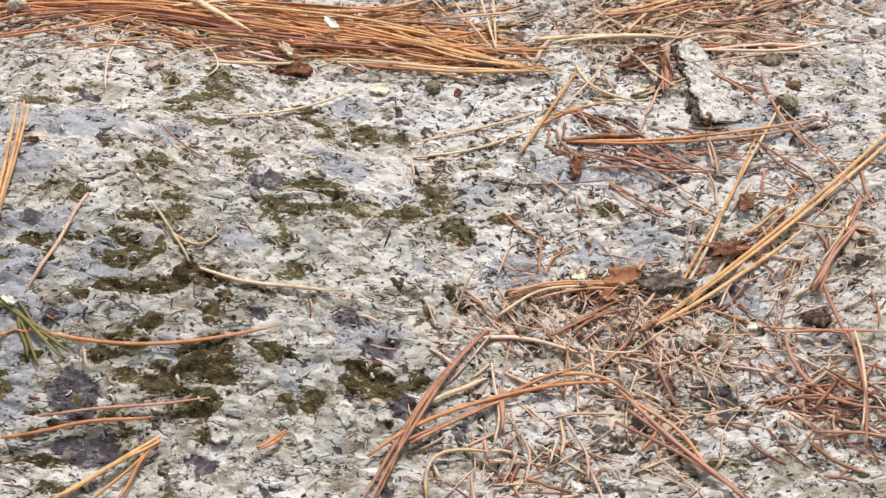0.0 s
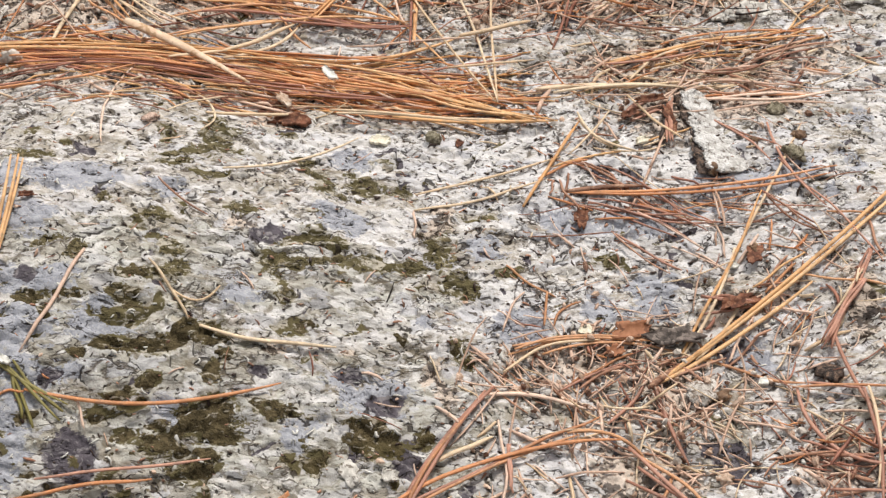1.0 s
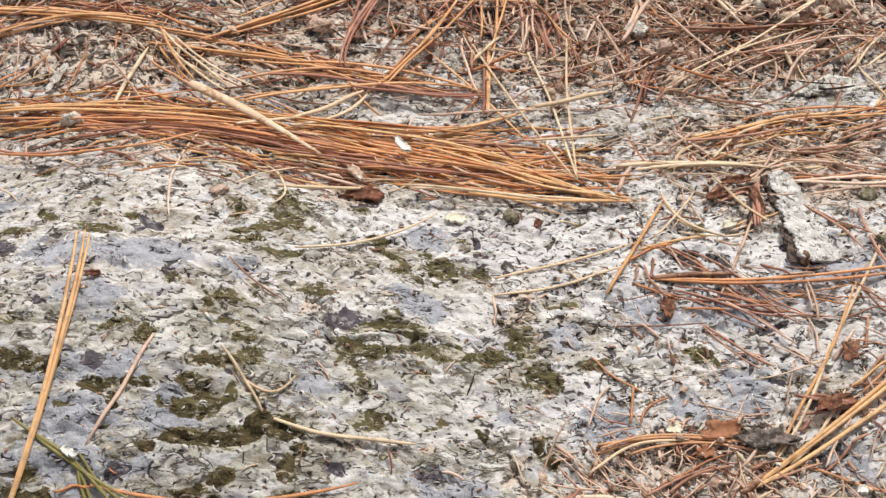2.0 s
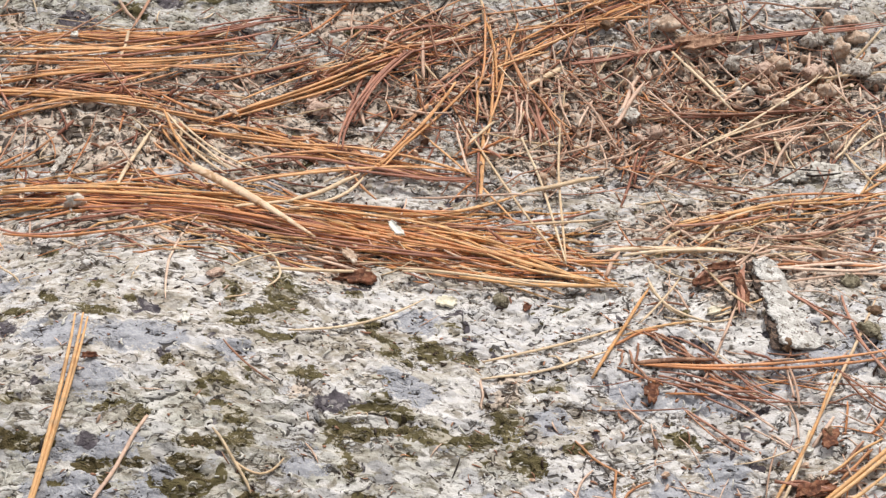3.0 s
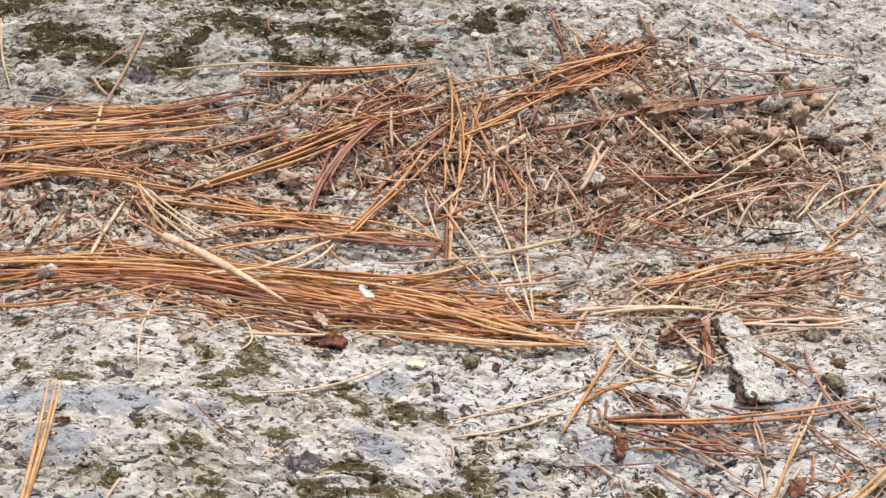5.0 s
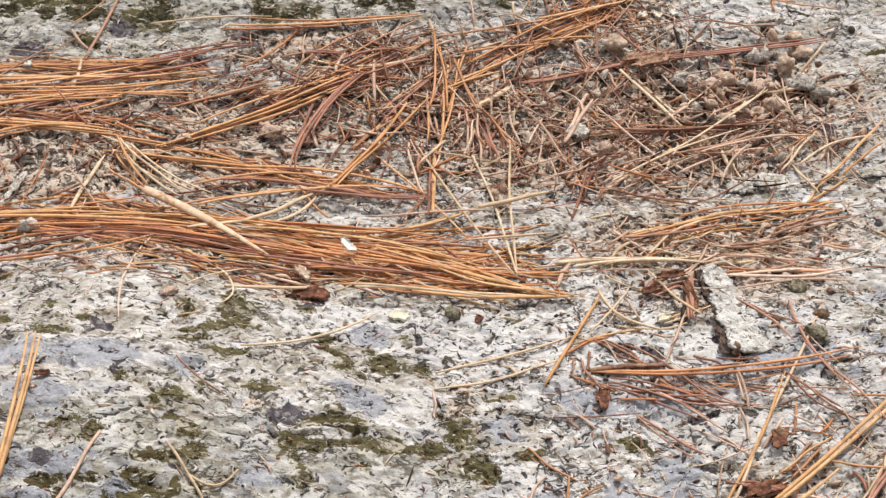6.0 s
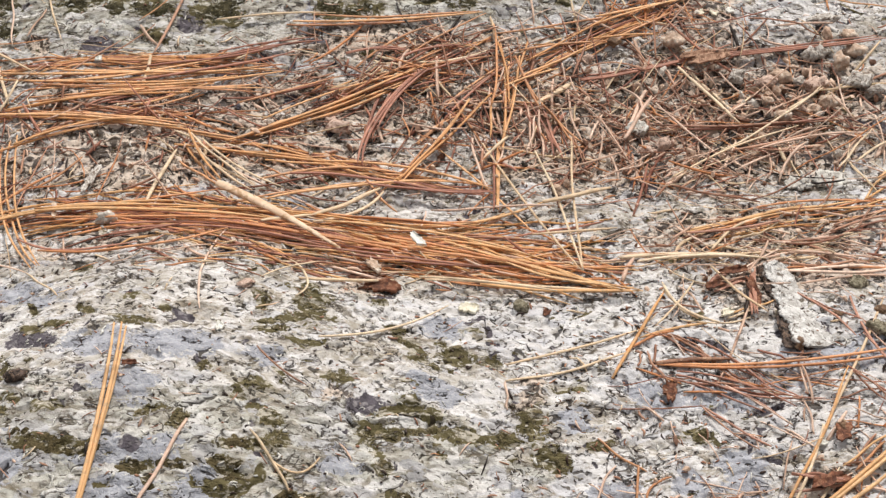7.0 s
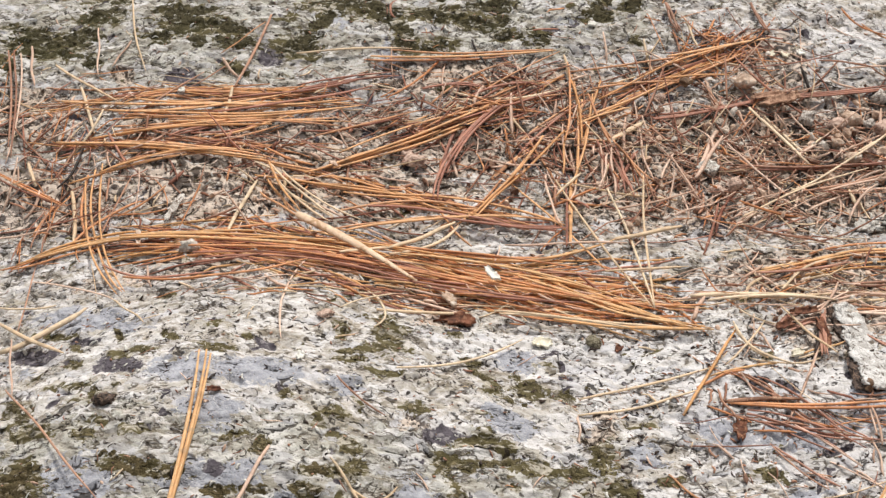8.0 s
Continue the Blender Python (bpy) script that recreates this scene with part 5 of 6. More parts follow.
needle(-0.122, -0.327, -0.095, -0.301, 0.4, 4.0, "gold", 1.3)
needle(-0.054, -0.303, -0.041, -0.294, -1.0, 4.0, "amber", 2.4)
needle(0.217, -0.243, 0.212, -0.305, 2.6, 4.0, "russet", 1.6)
needle(0.219, -0.242, 0.212, -0.295, 3.1, 4.0, "straw", 1.4)
needle(0.188, -0.239, 0.224, -0.285, -12.4, 4.0, "russet", 1.6)
needle(0.185, -0.266, 0.214, -0.280, -0.9, 4.0, "russet", 1.3)
needle(0.192, -0.293, 0.224, -0.301, 1.3, 4.0, "russet", 1.4)
needle(0.186, -0.238, 0.232, -0.245, 1.3, 4.0, "tan", 1.2)
needle(0.229, -0.185, 0.204, -0.218, -0.4, 5.0, "russet", 1.8)
needle(0.226, -0.187, 0.207, -0.220, -2.1, 4.0, "russet", 1.4)
needle(0.145, -0.218, 0.175, -0.182, -2.1, 4.0, "straw", 1.4)
needle(0.111, -0.245, 0.154, -0.241, -5.6, 4.0, "bleached", 1.2)
needle(0.054, -0.226, 0.101, -0.205, 5.5, 4.0, "straw", 1.3)
needle(0.088, -0.233, 0.119, -0.218, 2.9, 4.0, "brown", 1.4)
needle(0.060, -0.213, 0.110, -0.203, 3.9, 4.0, "tan", 1.2)
needle(0.100, -0.251, 0.122, -0.223, -2.6, 4.0, "russet", 1.4)
needle(0.050, -0.251, 0.049, -0.296, 2.3, 3.0, "bleached", 1.2)
needle(0.061, -0.286, 0.062, -0.316, 2.8, 3.0, "bleached", 1.1)
needle(0.082, -0.279, 0.090, -0.312, 3.0, 3.0, "bleached", 1.2)
needle(0.172, -0.157, 0.137, -0.218, 3.0, 3.5, "straw", 1.3)
needle(0.177, -0.181, 0.205, -0.164, 0.3, 3.5, "gold", 1.1)
needle(0.059, -0.211, 0.138, -0.209, 6.0, 3.5, "tan", 1.3)
needle(0.236, -0.166, 0.202, -0.220, 1.0, 3.5, "russet", 2.4)
needle(0.231, -0.176, 0.210, -0.202, 0.5, 3.5, "straw", 1.2)
needle(0.210, -0.211, 0.219, -0.254, -2.0, 3.5, "russet", 1.6)
needle(0.168, -0.205, 0.160, -0.220, 0.3, 3.5, "bleached", 1.2)
needle(0.157, -0.184, 0.177, -0.188, 0.4, 3.5, "russet", 1.6)
GROUP = "needles at the mat end"
needle(-0.277, 0.077, -0.234, -0.051, -9.3, 4.7, "ochre", 1.1)
needle(-0.281, 0.066, -0.236, -0.055, -7.1, 6.4, "ochre", 1.1)
needle(-0.273, 0.081, -0.232, -0.053, -7.8, 5.8, "ochre", 1.1)
needle(-0.281, 0.073, -0.262, -0.002, -5.6, 4.4, "amber", 1.4)
needle(-0.302, 0.002, -0.232, 0.011, 6.4, 5.6, "gold", 1.6)
needle(-0.320, -0.004, -0.277, 0.008, -1.8, 5.6, "amber", 1.4)
needle(-0.280, 0.007, -0.242, 0.044, 5.3, 4.8, "amber", 1.6)
needle(-0.340, 0.081, -0.288, 0.046, -0.6, 4.0, "amber", 2.0)
needle(-0.338, 0.074, -0.300, 0.050, -0.5, 6.2, "rust", 1.2)
needle(-0.306, 0.025, -0.298, 0.048, 0.4, 4.3, "amber", 1.4)
needle(-0.360, 0.209, -0.335, 0.093, 2.2, 5.8, "brown", 1.2)
needle(-0.355, 0.207, -0.338, 0.089, 4.5, 4.7, "bleached", 1.1)
needle(-0.364, 0.209, -0.339, 0.103, 2.2, 6.0, "brown", 1.3)
needle(-0.326, 0.189, -0.272, 0.141, -1.6, 4.5, "straw", 1.6)
needle(-0.302, 0.159, -0.284, 0.111, 0.3, 5.4, "straw", 1.7)
needle(-0.349, 0.215, -0.336, 0.167, -0.7, 4.3, "bleached", 1.4)
needle(-0.304, 0.229, -0.293, 0.172, 0.0, 5.0, "bleached", 1.0)
needle(-0.286, 0.264, -0.261, 0.174, -2.3, 3.6, "straw", 1.1)
needle(-0.285, 0.181, -0.277, 0.210, -0.0, 4.3, "bleached", 1.2)
needle(-0.297, -0.086, -0.253, -0.060, -5.0, 4.4, "straw", 2.8)
needle(-0.305, -0.057, -0.252, -0.110, -0.3, 6.2, "straw", 2.0)
needle(-0.292, -0.068, -0.298, 0.000, 0.7, 3.9, "brown", 0.8)
needle(-0.297, -0.002, -0.296, 0.032, 0.5, 5.8, "brown", 0.9)
needle(-0.279, -0.130, -0.211, -0.217, -1.8, 3.8, "brown", 1.0)
needle(-0.292, -0.077, -0.271, -0.142, -0.6, 6.5, "bleached", 0.9)
needle(-0.289, 0.060, -0.278, 0.009, 1.6, 4.0, "straw", 2.0)
needle(-0.331, 0.106, -0.311, 0.087, 1.1, 3.8, "dark", 0.8)
needle(-0.323, 0.089, -0.314, 0.068, 0.0, 4.1, "straw", 1.8)
needle(-0.310, -0.040, -0.273, -0.051, -2.1, 6.3, "straw", 1.3)
needle(-0.295, -0.020, -0.237, -0.059, 3.4, 5.5, "bleached", 1.0)
needle(-0.237, -0.060, -0.212, -0.094, 0.4, 6.2, "straw", 1.0)
needle(-0.344, 0.127, -0.311, 0.086, 0.6, 5.0, "brown", 1.0)
needle(-0.297, 0.032, -0.289, 0.057, 2.3, 3.8, "amber", 1.0)
needle(-0.305, 0.013, -0.299, 0.045, 1.6, 4.5, "brown", 1.0)
needle(-0.225, -0.025, -0.217, -0.052, -0.7, 4.9, "bleached", 1.0)
needle(-0.253, -0.018, -0.180, -0.042, -12.0, 6.5, "rust", 1.2)
needle(-0.230, 0.154, -0.201, 0.186, -2.5, 4.0, "brown", 0.9)
needle(0.018, 0.118, 0.022, 0.189, -3.0, 6.0, "amber", 1.2)
needle(0.155, 0.263, 0.166, 0.234, -1.8, 3.8, "brown", 2.0)
needle(0.093, 0.250, 0.101, 0.221, -0.5, 6.4, "brown", 2.2)
needle(-0.096, 0.248, -0.096, 0.230, -4.3, 4.4, "rust", 1.4)
needle(0.221, 0.270, 0.250, 0.247, -6.4, 5.2, "amber", 1.5)
needle(-0.111, -0.074, -0.082, -0.049, 2.6, 5.5, "straw", 1.0)


SHEATH = rough_material("sheath_brown", (0.13, 0.06, 0.038), (0.34, 0.18, 0.115), 150, 0.7, (0.46, 0.28, 0.18), 0.0004)


def fascicle(x, y, lift, sheath, tone, width, tips, label):
    """A spray of needles out of one sheath. tips: end, bow and lift of each."""
    top = tagged(new("needle_spray"), label, "pine needles")
    for tx, ty, bow, high in tips:
        length = math.hypot(tx - x, ty - y)
        r, steps = width / 2000, 20
        pts = lying_line(x, y, tx, ty, bow, lift, r, steps, 0.5)
        for k, p in enumerate(pts):
            p.z += (high - lift) / 1000 * (k / steps) ** 1.5
        bm = bmesh.new()
        tube(bm, pts, [r * (0.8 if k < 2 else 1.0 if k < 15 else 1.0 - 0.11 * (k - 15)) for k in range(steps + 1)], 6, 0.75, RNG.uniform(0, 1))
        part("needle", bm, NEEDLE[tone], top)
    if sheath:
        tx, ty, bow, high = tips[0]
        ux, uy = (tx - x) / length, (ty - y) / length
        pts = lying_line(x - 0.002 * ux, y - 0.002 * uy, x + sheath / 1000 * ux, y + sheath / 1000 * uy, 0.3, lift, width / 1000, 6, 0.3)
        bm = bmesh.new()
        tube(bm, pts, [width / 1000 * c for c in (0.3, 0.75, 0.85, 0.8, 0.72, 0.62, 0.45)], 7, 0.8)
        part("sheath", bm, SHEATH, top, "dark brown papery sheath")
    return top


fascicle(-0.190, -0.273, 3, 0, "gold", 2.0,
         ((-0.171, -0.132, -7, 11), (-0.169, -0.133, -6, 9), (-0.175, -0.131, -7, 10)), "spray of three golden pine needles leaning over rock")
fascicle(0.124, -0.230, 3, 8, "gold", 2.2,
         ((0.274, -0.111, -4, 6), (0.267, -0.124, -3, 5), (0.205, -0.182, -2, 4)), "spray of long yellow pine needles on the rock")
fascicle(0.092, -0.115, 3, 40, "amber", 1.7,
         ((0.232, -0.108, -5, 4), (0.231, -0.112, -6, 3)), "spray of orange pine needles in a dark sheath")


# ---- loose thick fills of needles: too many to count ----
def rods(name, label, category, items, mats, kind="stuff", group=""):
    """Thin rods in one mesh: each item is points, radius and material number."""
    verts, faces, tone = [], [], []
    for pts, r, m in items:
        first, n = len(verts), len(pts)
        for i, p in enumerate(pts):
            a = pts[min(i + 1, n - 1)] - pts[max(i - 1, 0)]
            side = Vector((-a.y, a.x, 0))
            side = side.normalized() if side.length > 1e-9 else Vector((1, 0, 0))
            w = r * (0.55 if i in (0, n - 1) else 1.0)
            for dx, dz in ((-1, -0.1), (0, -0.75), (1, 0.1), (0, 0.75)):
                verts.append((p.x + side.x * w * dx, p.y + side.y * w * dx, p.z + w * dz))
        for i in range(n - 1):
            q = first + 4 * i
            for k in range(4):
                faces.append((q + k, q + (k + 1) % 4, q + 4 + (k + 1) % 4, q + 4 + k))
                tone.append(m)
        faces += [(first + 3, first + 2, first + 1, first), tuple(first + 4 * (n - 1) + k for k in range(4))]
        tone += [m, m]
    me = bpy.data.meshes.new(name)
    me.from_pydata(verts, [], faces)
    me.polygons.foreach_set("material_index", tone)
    me.polygons.foreach_set("use_smooth", [True] * len(faces))
    for m in mats:
        me.materials.append(m)
    me.update()
    return tagged(new(name, me), label, category, group, kind)


rods("needle_fragments", "short broken brown and orange needles lying on rock", "needle litter", FRAGMENTS, [NEEDLE[k] if k not in LITTER else LITTER[k] for k in FRAGMENT_TONES])

LITTER_TONES = ["amber", "rust", "straw", "brown", "bleached"]
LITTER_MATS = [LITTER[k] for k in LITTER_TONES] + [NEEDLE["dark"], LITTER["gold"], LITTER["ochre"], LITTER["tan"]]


def mat(n, x0, y0, x1, y1, wide0, wide1, bow, pile, weights, label, shades=(0, 1, 2, 3, 4, 6)):
    """A mat of long needles that run the same way, heaped pile millimetres high in its middle."""
    items = []
    ax, ay = x1 - x0, y1 - y0
    full = math.hypot(ax, ay)
    nx, ny = -ay / full, ax / full
    for _ in range(n):
        long = min(RNG.uniform(0.07, 0.17) / full, 0.98)
        s0 = RNG.uniform(0, 1 - long)
        side, lean, bend = RNG.gauss(0, 0.5), RNG.gauss(0, 0.42), RNG.gauss(0, 0.007)
        pts, r = [], RNG.uniform(0.00058, 0.00090)
        for k in range(11):
            s = s0 + long * k / 10
            off = (side + lean * (k / 5 - 1)) * (wide0 + (wide1 - wide0) * s) / 1000 + bow / 1000 * 4 * s * (1 - s) + bend * (k / 5 - 1) ** 2
            px, py = x0 + ax * s + nx * off, y0 + ay * s + ny * off
            heap = pile / 1000 * max(0.1, 1 - abs(side)) * RNG.uniform(0.96, 1.0)
            pts.append([px, py, heap])
        high = RNG.random()
        line = [Vector((a, b, max(float(swell(a, b)) + h * high, ground_z(a, b) + r))) for a, b, h in pts]
        items.append((line, r, RNG.choices(shades, weights)[0]))
    return rods("needle_mat", label, "pine needles", items, LITTER_MATS)


# weights: amber (tan in the hollow), rust, straw, brown, bleached, gold (ochre in the hollow)
HOLLOW = (8, 1, 2, 3, 4, 7)
mat(100, -0.269, 0.007, 0.093, -0.046, 24, 24, 3, 5, (5, 1.3, 0.5, 0.3, 0.1, 5.0), "thick mat of orange and rust pine needles on rock")
# third weight here: near-black rods that imitate shade between the mat's needles
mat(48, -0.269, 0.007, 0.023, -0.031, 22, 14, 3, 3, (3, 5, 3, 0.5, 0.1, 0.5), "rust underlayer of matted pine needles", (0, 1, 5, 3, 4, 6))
mat(40, -0.112, -0.022, 0.092, -0.028, 18, 34, 3, 4, (4, 0.8, 1.6, 0.4, 1.0, 5), "fanned end of the orange needle mat")
mat(26, -0.351, 0.143, -0.113, 0.156, 11, 9, 2, 2.5, (5, 2, 0.3, 1, 0.2, 3), "mat of orange pine needles along the hollow", HOLLOW)
mat(16, -0.340, 0.101, -0.125, 0.095, 10, 6, 4, 2.5, (5, 2, 0.3, 1, 0.2, 2), "thin mat of orange pine needles in the hollow", HOLLOW)
mat(18, -0.099, 0.111, 0.024, 0.175, 18, 16, 2, 2.5, (4, 4, 0.3, 1, 0.2, 2), "crossing orange and rust pine needles in the hollow", HOLLOW)
mat(18, 0.022, 0.143, 0.164, 0.233, 16, 10, 2, 2.5, (5, 2, 0.4, 1, 0.2, 3), "orange pine needles at the rim of the hollow", HOLLOW)
mat(12, -0.180, 0.076, 0.015, 0.038, 9, 7, 3, 4, (5, 2, 0.4, 1, 0.2, 2), "thin line of orange pine needles", HOLLOW)
mat(6, 0.123, -0.002, 0.263, 0.035, 7, 7, 2, 3, (5, 1, 0.6, 1, 0.2, 3), "thin line of orange pine needles beside bark")


def zone(n, x, y, ax, ay, bx, by, short, long, heading, wild, weights, pile=4, thin=1.0, curly=0.22, even=False):
    """Broken needles strewn over an oval: half-axes and sizes in millimetres, the mean heading in degrees."""
    items = []
    for _ in range(n):
        if even:
            u, v = RNG.uniform(-1, 1) / 1000, RNG.uniform(-1, 1) / 1000
        else:
            u, v = RNG.gauss(0, 0.5) / 1000, RNG.gauss(0, 0.5) / 1000
        px, py = x + ax * u + bx * v, y + ay * u + by * v
        size = short * (long / short) ** RNG.random() / 1000
        turn, curl = math.radians(RNG.gauss(heading, wild)), RNG.gauss(0, curly)
        r = (RNG.uniform(0.00036, 0.00072) if RNG.random() < 0.8 else RNG.uniform(0.0008, 0.0013)) * thin
        rise, tip = RNG.random() ** 2 * pile * 0.55 / 1000, RNG.gauss(0, 0.12)
        m = 4 if size < 0.012 else 6
        line = []
        for k in range(m):
            s = k / (m - 1) - 0.5
            qx = px + size * s * math.cos(turn + curl * s)
            qy = py + size * s * math.sin(turn + curl * s)
            line.append(Vector((qx, qy, ground_z(qx, qy) + r * 0.7 + max(0, rise + tip * size * s * 2))))
        for k in range(1, m - 1):
            line[k].z = max(line[k].z, (line[k - 1].z + line[k + 1].z) / 2)
        items.append((line, r, RNG.choices(range(6), weights)[0]))
    return items


# weights: amber, rust, straw, brown, bleached, dark
# dark weight in the hollow zones: black bits in place of shaded gaps
strewn = []
strewn += zone(260, 0.172, 0.115, 131, 6, 11, 81, 6, 26, 10, 75, (0.5, 1.2, 1.3, 2.8, 6.4, 1.4), 6, 1.1)
strewn += zone(330, 0.160, 0.112, 142, 7, 10, 86, 20, 75, 18, 55, (0.6, 1.4, 1.5, 2.9, 5.6, 0.3), 9, 0.9, 0.2)
strewn += zone(170, 0.040, 0.106, 77, 8, 3, 88, 12, 48, 75, 50, (1.8, 2.4, 0.8, 2.8, 3.4, 0.5), 8, 0.95, 0.14)
strewn += zone(95, -0.154, 0.083, 164, 4, -11, 82, 20, 75, 0, 32, (2.5, 3.6, 0.6, 2.8, 1.6, 0.15), 7, 0.9, 0.14)
strewn += zone(170, -0.153, 0.078, 164, 4, -11, 83, 5, 24, 0, 65, (1, 3.2, 0.8, 2.6, 3.6, 1.2), 4, 1.05)
strewn += zone(150, -0.037, 0.135, 117, 10, -2, 65, 8, 36, 15, 60, (1.6, 3.4, 0.6, 2.8, 2.4, 0.8), 6, 0.95)
strewn += zone(60, -0.030, 0.160, 105, 7, -1, 45, 18, 70, 15, 30, (2.5, 3.4, 0.8, 2.4, 1, 0.15), 7, 0.8)
strewn += zone(190, 0.172, -0.015, 108, 4, 8, 43, 8, 50, 0, 36, (0.6, 0.8, 2.6, 1.0, 6, 0), 4, 0.85)
strewn += zone(40, 0.137, -0.122, 61, -1, 3, 24, 12, 50, -25, 25, (0.6, 2, 0.5, 1, 2, 0.1), 2, 0.7)
strewn += zone(200, 0.122, -0.242, 93, -2, 7, 62, 8, 40, -20, 60, (0.2, 0.4, 2.4, 0.6, 8, 0), 3, 0.78)
strewn += zone(120, 0.105, -0.220, 54, 0, 3, 28, 5, 26, 0, 70, (0.4, 1.2, 1.4, 1.6, 6, 0), 4, 0.80)
strewn += zone(60, 0.062, -0.300, 40, 4, 2, 22, 6, 30, 40, 50, (0.6, 1.2, 1, 2, 4, 0), 4, 0.8)
strewn += zone(80, 0.205, -0.280, 34, -6, 2, 30, 8, 34, -20, 40, (1, 4, 0.8, 3, 1.5, 0), 4, 0.9)
strewn += zone(80, 0.208, -0.181, 53, -7, 12, 69, 6, 35, 40, 60, (0.5, 1.5, 1, 2, 3.5, 0), 3, 0.8)
strewn += zone(190, -0.309, 0.087, 74, -6, -21, 99, 8, 60, 60, 60, (2, 2, 1.4, 2, 2.4, 0.2), 6, 0.78)
strewn += zone(110, 0.130, 0.213, 54, 7, 3, 40, 8, 45, 20, 50, (2.5, 1.5, 1, 2, 1, 0.2), 5, 0.8)
strewn += zone(22, 0.245, 0.236, 88, 11, 8, 47, 5, 30, 0, 60, (1, 1.5, 0.8, 1, 1, 0.5), 2, 0.7)
strewn += zone(160, -0.044, -0.041, 155, 16, -1, 18, 6, 40, -8, 25, (1.2, 3, 1, 2, 1.4, 0), 4, 0.8)
strewn += zone(420, -0.030, -0.020, 350, 0, 0, 330, 3, 12, 0, 90, (0.4, 0.6, 1.2, 1.2, 2.4, 0.6), 1, 0.65, 0.3, True)
rods("needle_litter", "tangled litter of broken brown and bleached needles with dark gap-shade bits", "needle litter", strewn, LITTER_MATS)

flecks_mats = [NEEDLE["dark"], LITTER["brown"]]
items = zone(5000, -0.030, -0.020, 350, 0, 0, 330, 0.9, 3.8, 0, 34, (3, 2, 0, 0, 0, 0), 0.1, 0.58, 0.5, True)
items += zone(600, 0.132, -0.115, 118, 1, 12, 94, 1.4, 5.0, 0, 55, (3, 2, 0, 0, 0, 0), 0.1, 0.62, 0.6, True)
rods("dark_flecks", "tiny dark flecks of debris on pale rock", "debris", items, flecks_mats)
LOBE = [rough_material("lichen_lobe", (0.60, 0.575, 0.53), (0.70, 0.68, 0.63), 300), rough_material("lichen_lobe_grey", (0.44, 0.43, 0.42), (0.58, 0.56, 0.52), 300)]
items = zone(2600, -0.030, -0.020, 350, 0, 0, 330, 1.8, 5.5, 0, 90, (2, 1, 0, 0, 0, 0), 0.2, 0.8, 1.4, True)
rods("lichen_curls", "small pale curling lobes of lichen crust", "lichen", items, LOBE)


# ---- crumbs and lumps ----
def lump_bm(rx, ry, rz, seed, rough=0.25, cuts=2):
    """A worn, uneven nub: half-sizes in millimetres."""
    bm = bmesh.new()
    bmesh.ops.create_icosphere(bm, subdivisions=cuts, radius=1)
    for v in bm.verts:
        p = v.co * 1.3 + Vector((seed * 3.1, seed * 1.7, seed))
        f = 1 + rough * (noise.noise(p) + 0.6 * noise.noise(p * 2.7) + 0.3 * noise.noise(p * 6))
        v.co = Vector((v.co.x * rx * f, v.co.y * ry * f, v.co.z * rz * f)) / 1000
    return bm


def crumbs(n, x, y, ax, ay, bx, by, small, large):
    b = lump_bm(1000, 1000, 1000, 1, 0.7, 1)
    base = [v.co.copy() for v in b.verts]
    ring = [tuple(v.index for v in f.verts) for f in b.faces]
    b.free()
    verts, faces, tone = [], [], []
    for _ in range(n):
        u, v = RNG.gauss(0, 0.5) / 1000, RNG.gauss(0, 0.5) / 1000
        px, py = x + ax * u + bx * v, y + ay * u + by * v
        size = small * (large / small) ** RNG.random() ** 1.6 / 2000
        turn = Euler((RNG.uniform(0, 6), RNG.uniform(0, 6), RNG.uniform(0, 6))).to_matrix()
        sx, sy = RNG.uniform(0.7, 1.9), RNG.uniform(0.35, 0.9)
        at, first = Vector((px, py, ground_z(px, py) + size * 0.45 + RNG.random() ** 3 * 0.003)), len(verts)
        verts += [at + turn @ Vector((c.x * sx, c.y, c.z * sy)) * size for c in base]
        faces += [tuple(first + k for k in f) for f in ring]
        tone += [RNG.choices(range(4), (4.5, 1.8, 2.2, 0.3))[0]] * len(ring)
    me = bpy.data.meshes.new("crumbs")
    me.from_pydata(verts, [], faces)
    me.polygons.foreach_set("material_index", tone)
    for m in CRUMB:
        me.materials.append(m)
    me.update()
    return tagged(new("crumbs", me), "loose tan and grey crumbs of bark and grit", "crumbs", kind="stuff")


CRUMB = [rough_material("crumb_tan", (0.44, 0.29, 0.205), (0.72, 0.54, 0.42), 300), rough_material("crumb_brown", (0.12, 0.06, 0.04), (0.27, 0.155, 0.105), 300),
         rough_material("crumb_grey", (0.42, 0.37, 0.32), (0.66, 0.60, 0.54), 300), rough_material("crumb_dark", (0.03, 0.025, 0.02), (0.09, 0.07, 0.06), 300)]
crumbs(420, 0.176, 0.120, 125, 6, 9, 69, 1.5, 6)
crumbs(90, 0.200, 0.136, 108, 4, 9, 64, 5, 9)
crumbs(24, -0.063, 0.088, 136, 13, -2, 47, 4, 8)
crumbs(300, -0.150, 0.056, 134, 4, -8, 62, 1.2, 4)
crumbs(300, 0.023, 0.088, 87, 9, 1, 68, 1.2, 5)
crumbs(450, 0.122, -0.242, 86, -2, 6, 56, 1.2, 5)
crumbs(250, 0.160, -0.026, 94, 3, 8, 45, 1.2, 5)
crumbs(300, -0.030, -0.020, 350, 0, 0, 330, 0.9, 2.5)

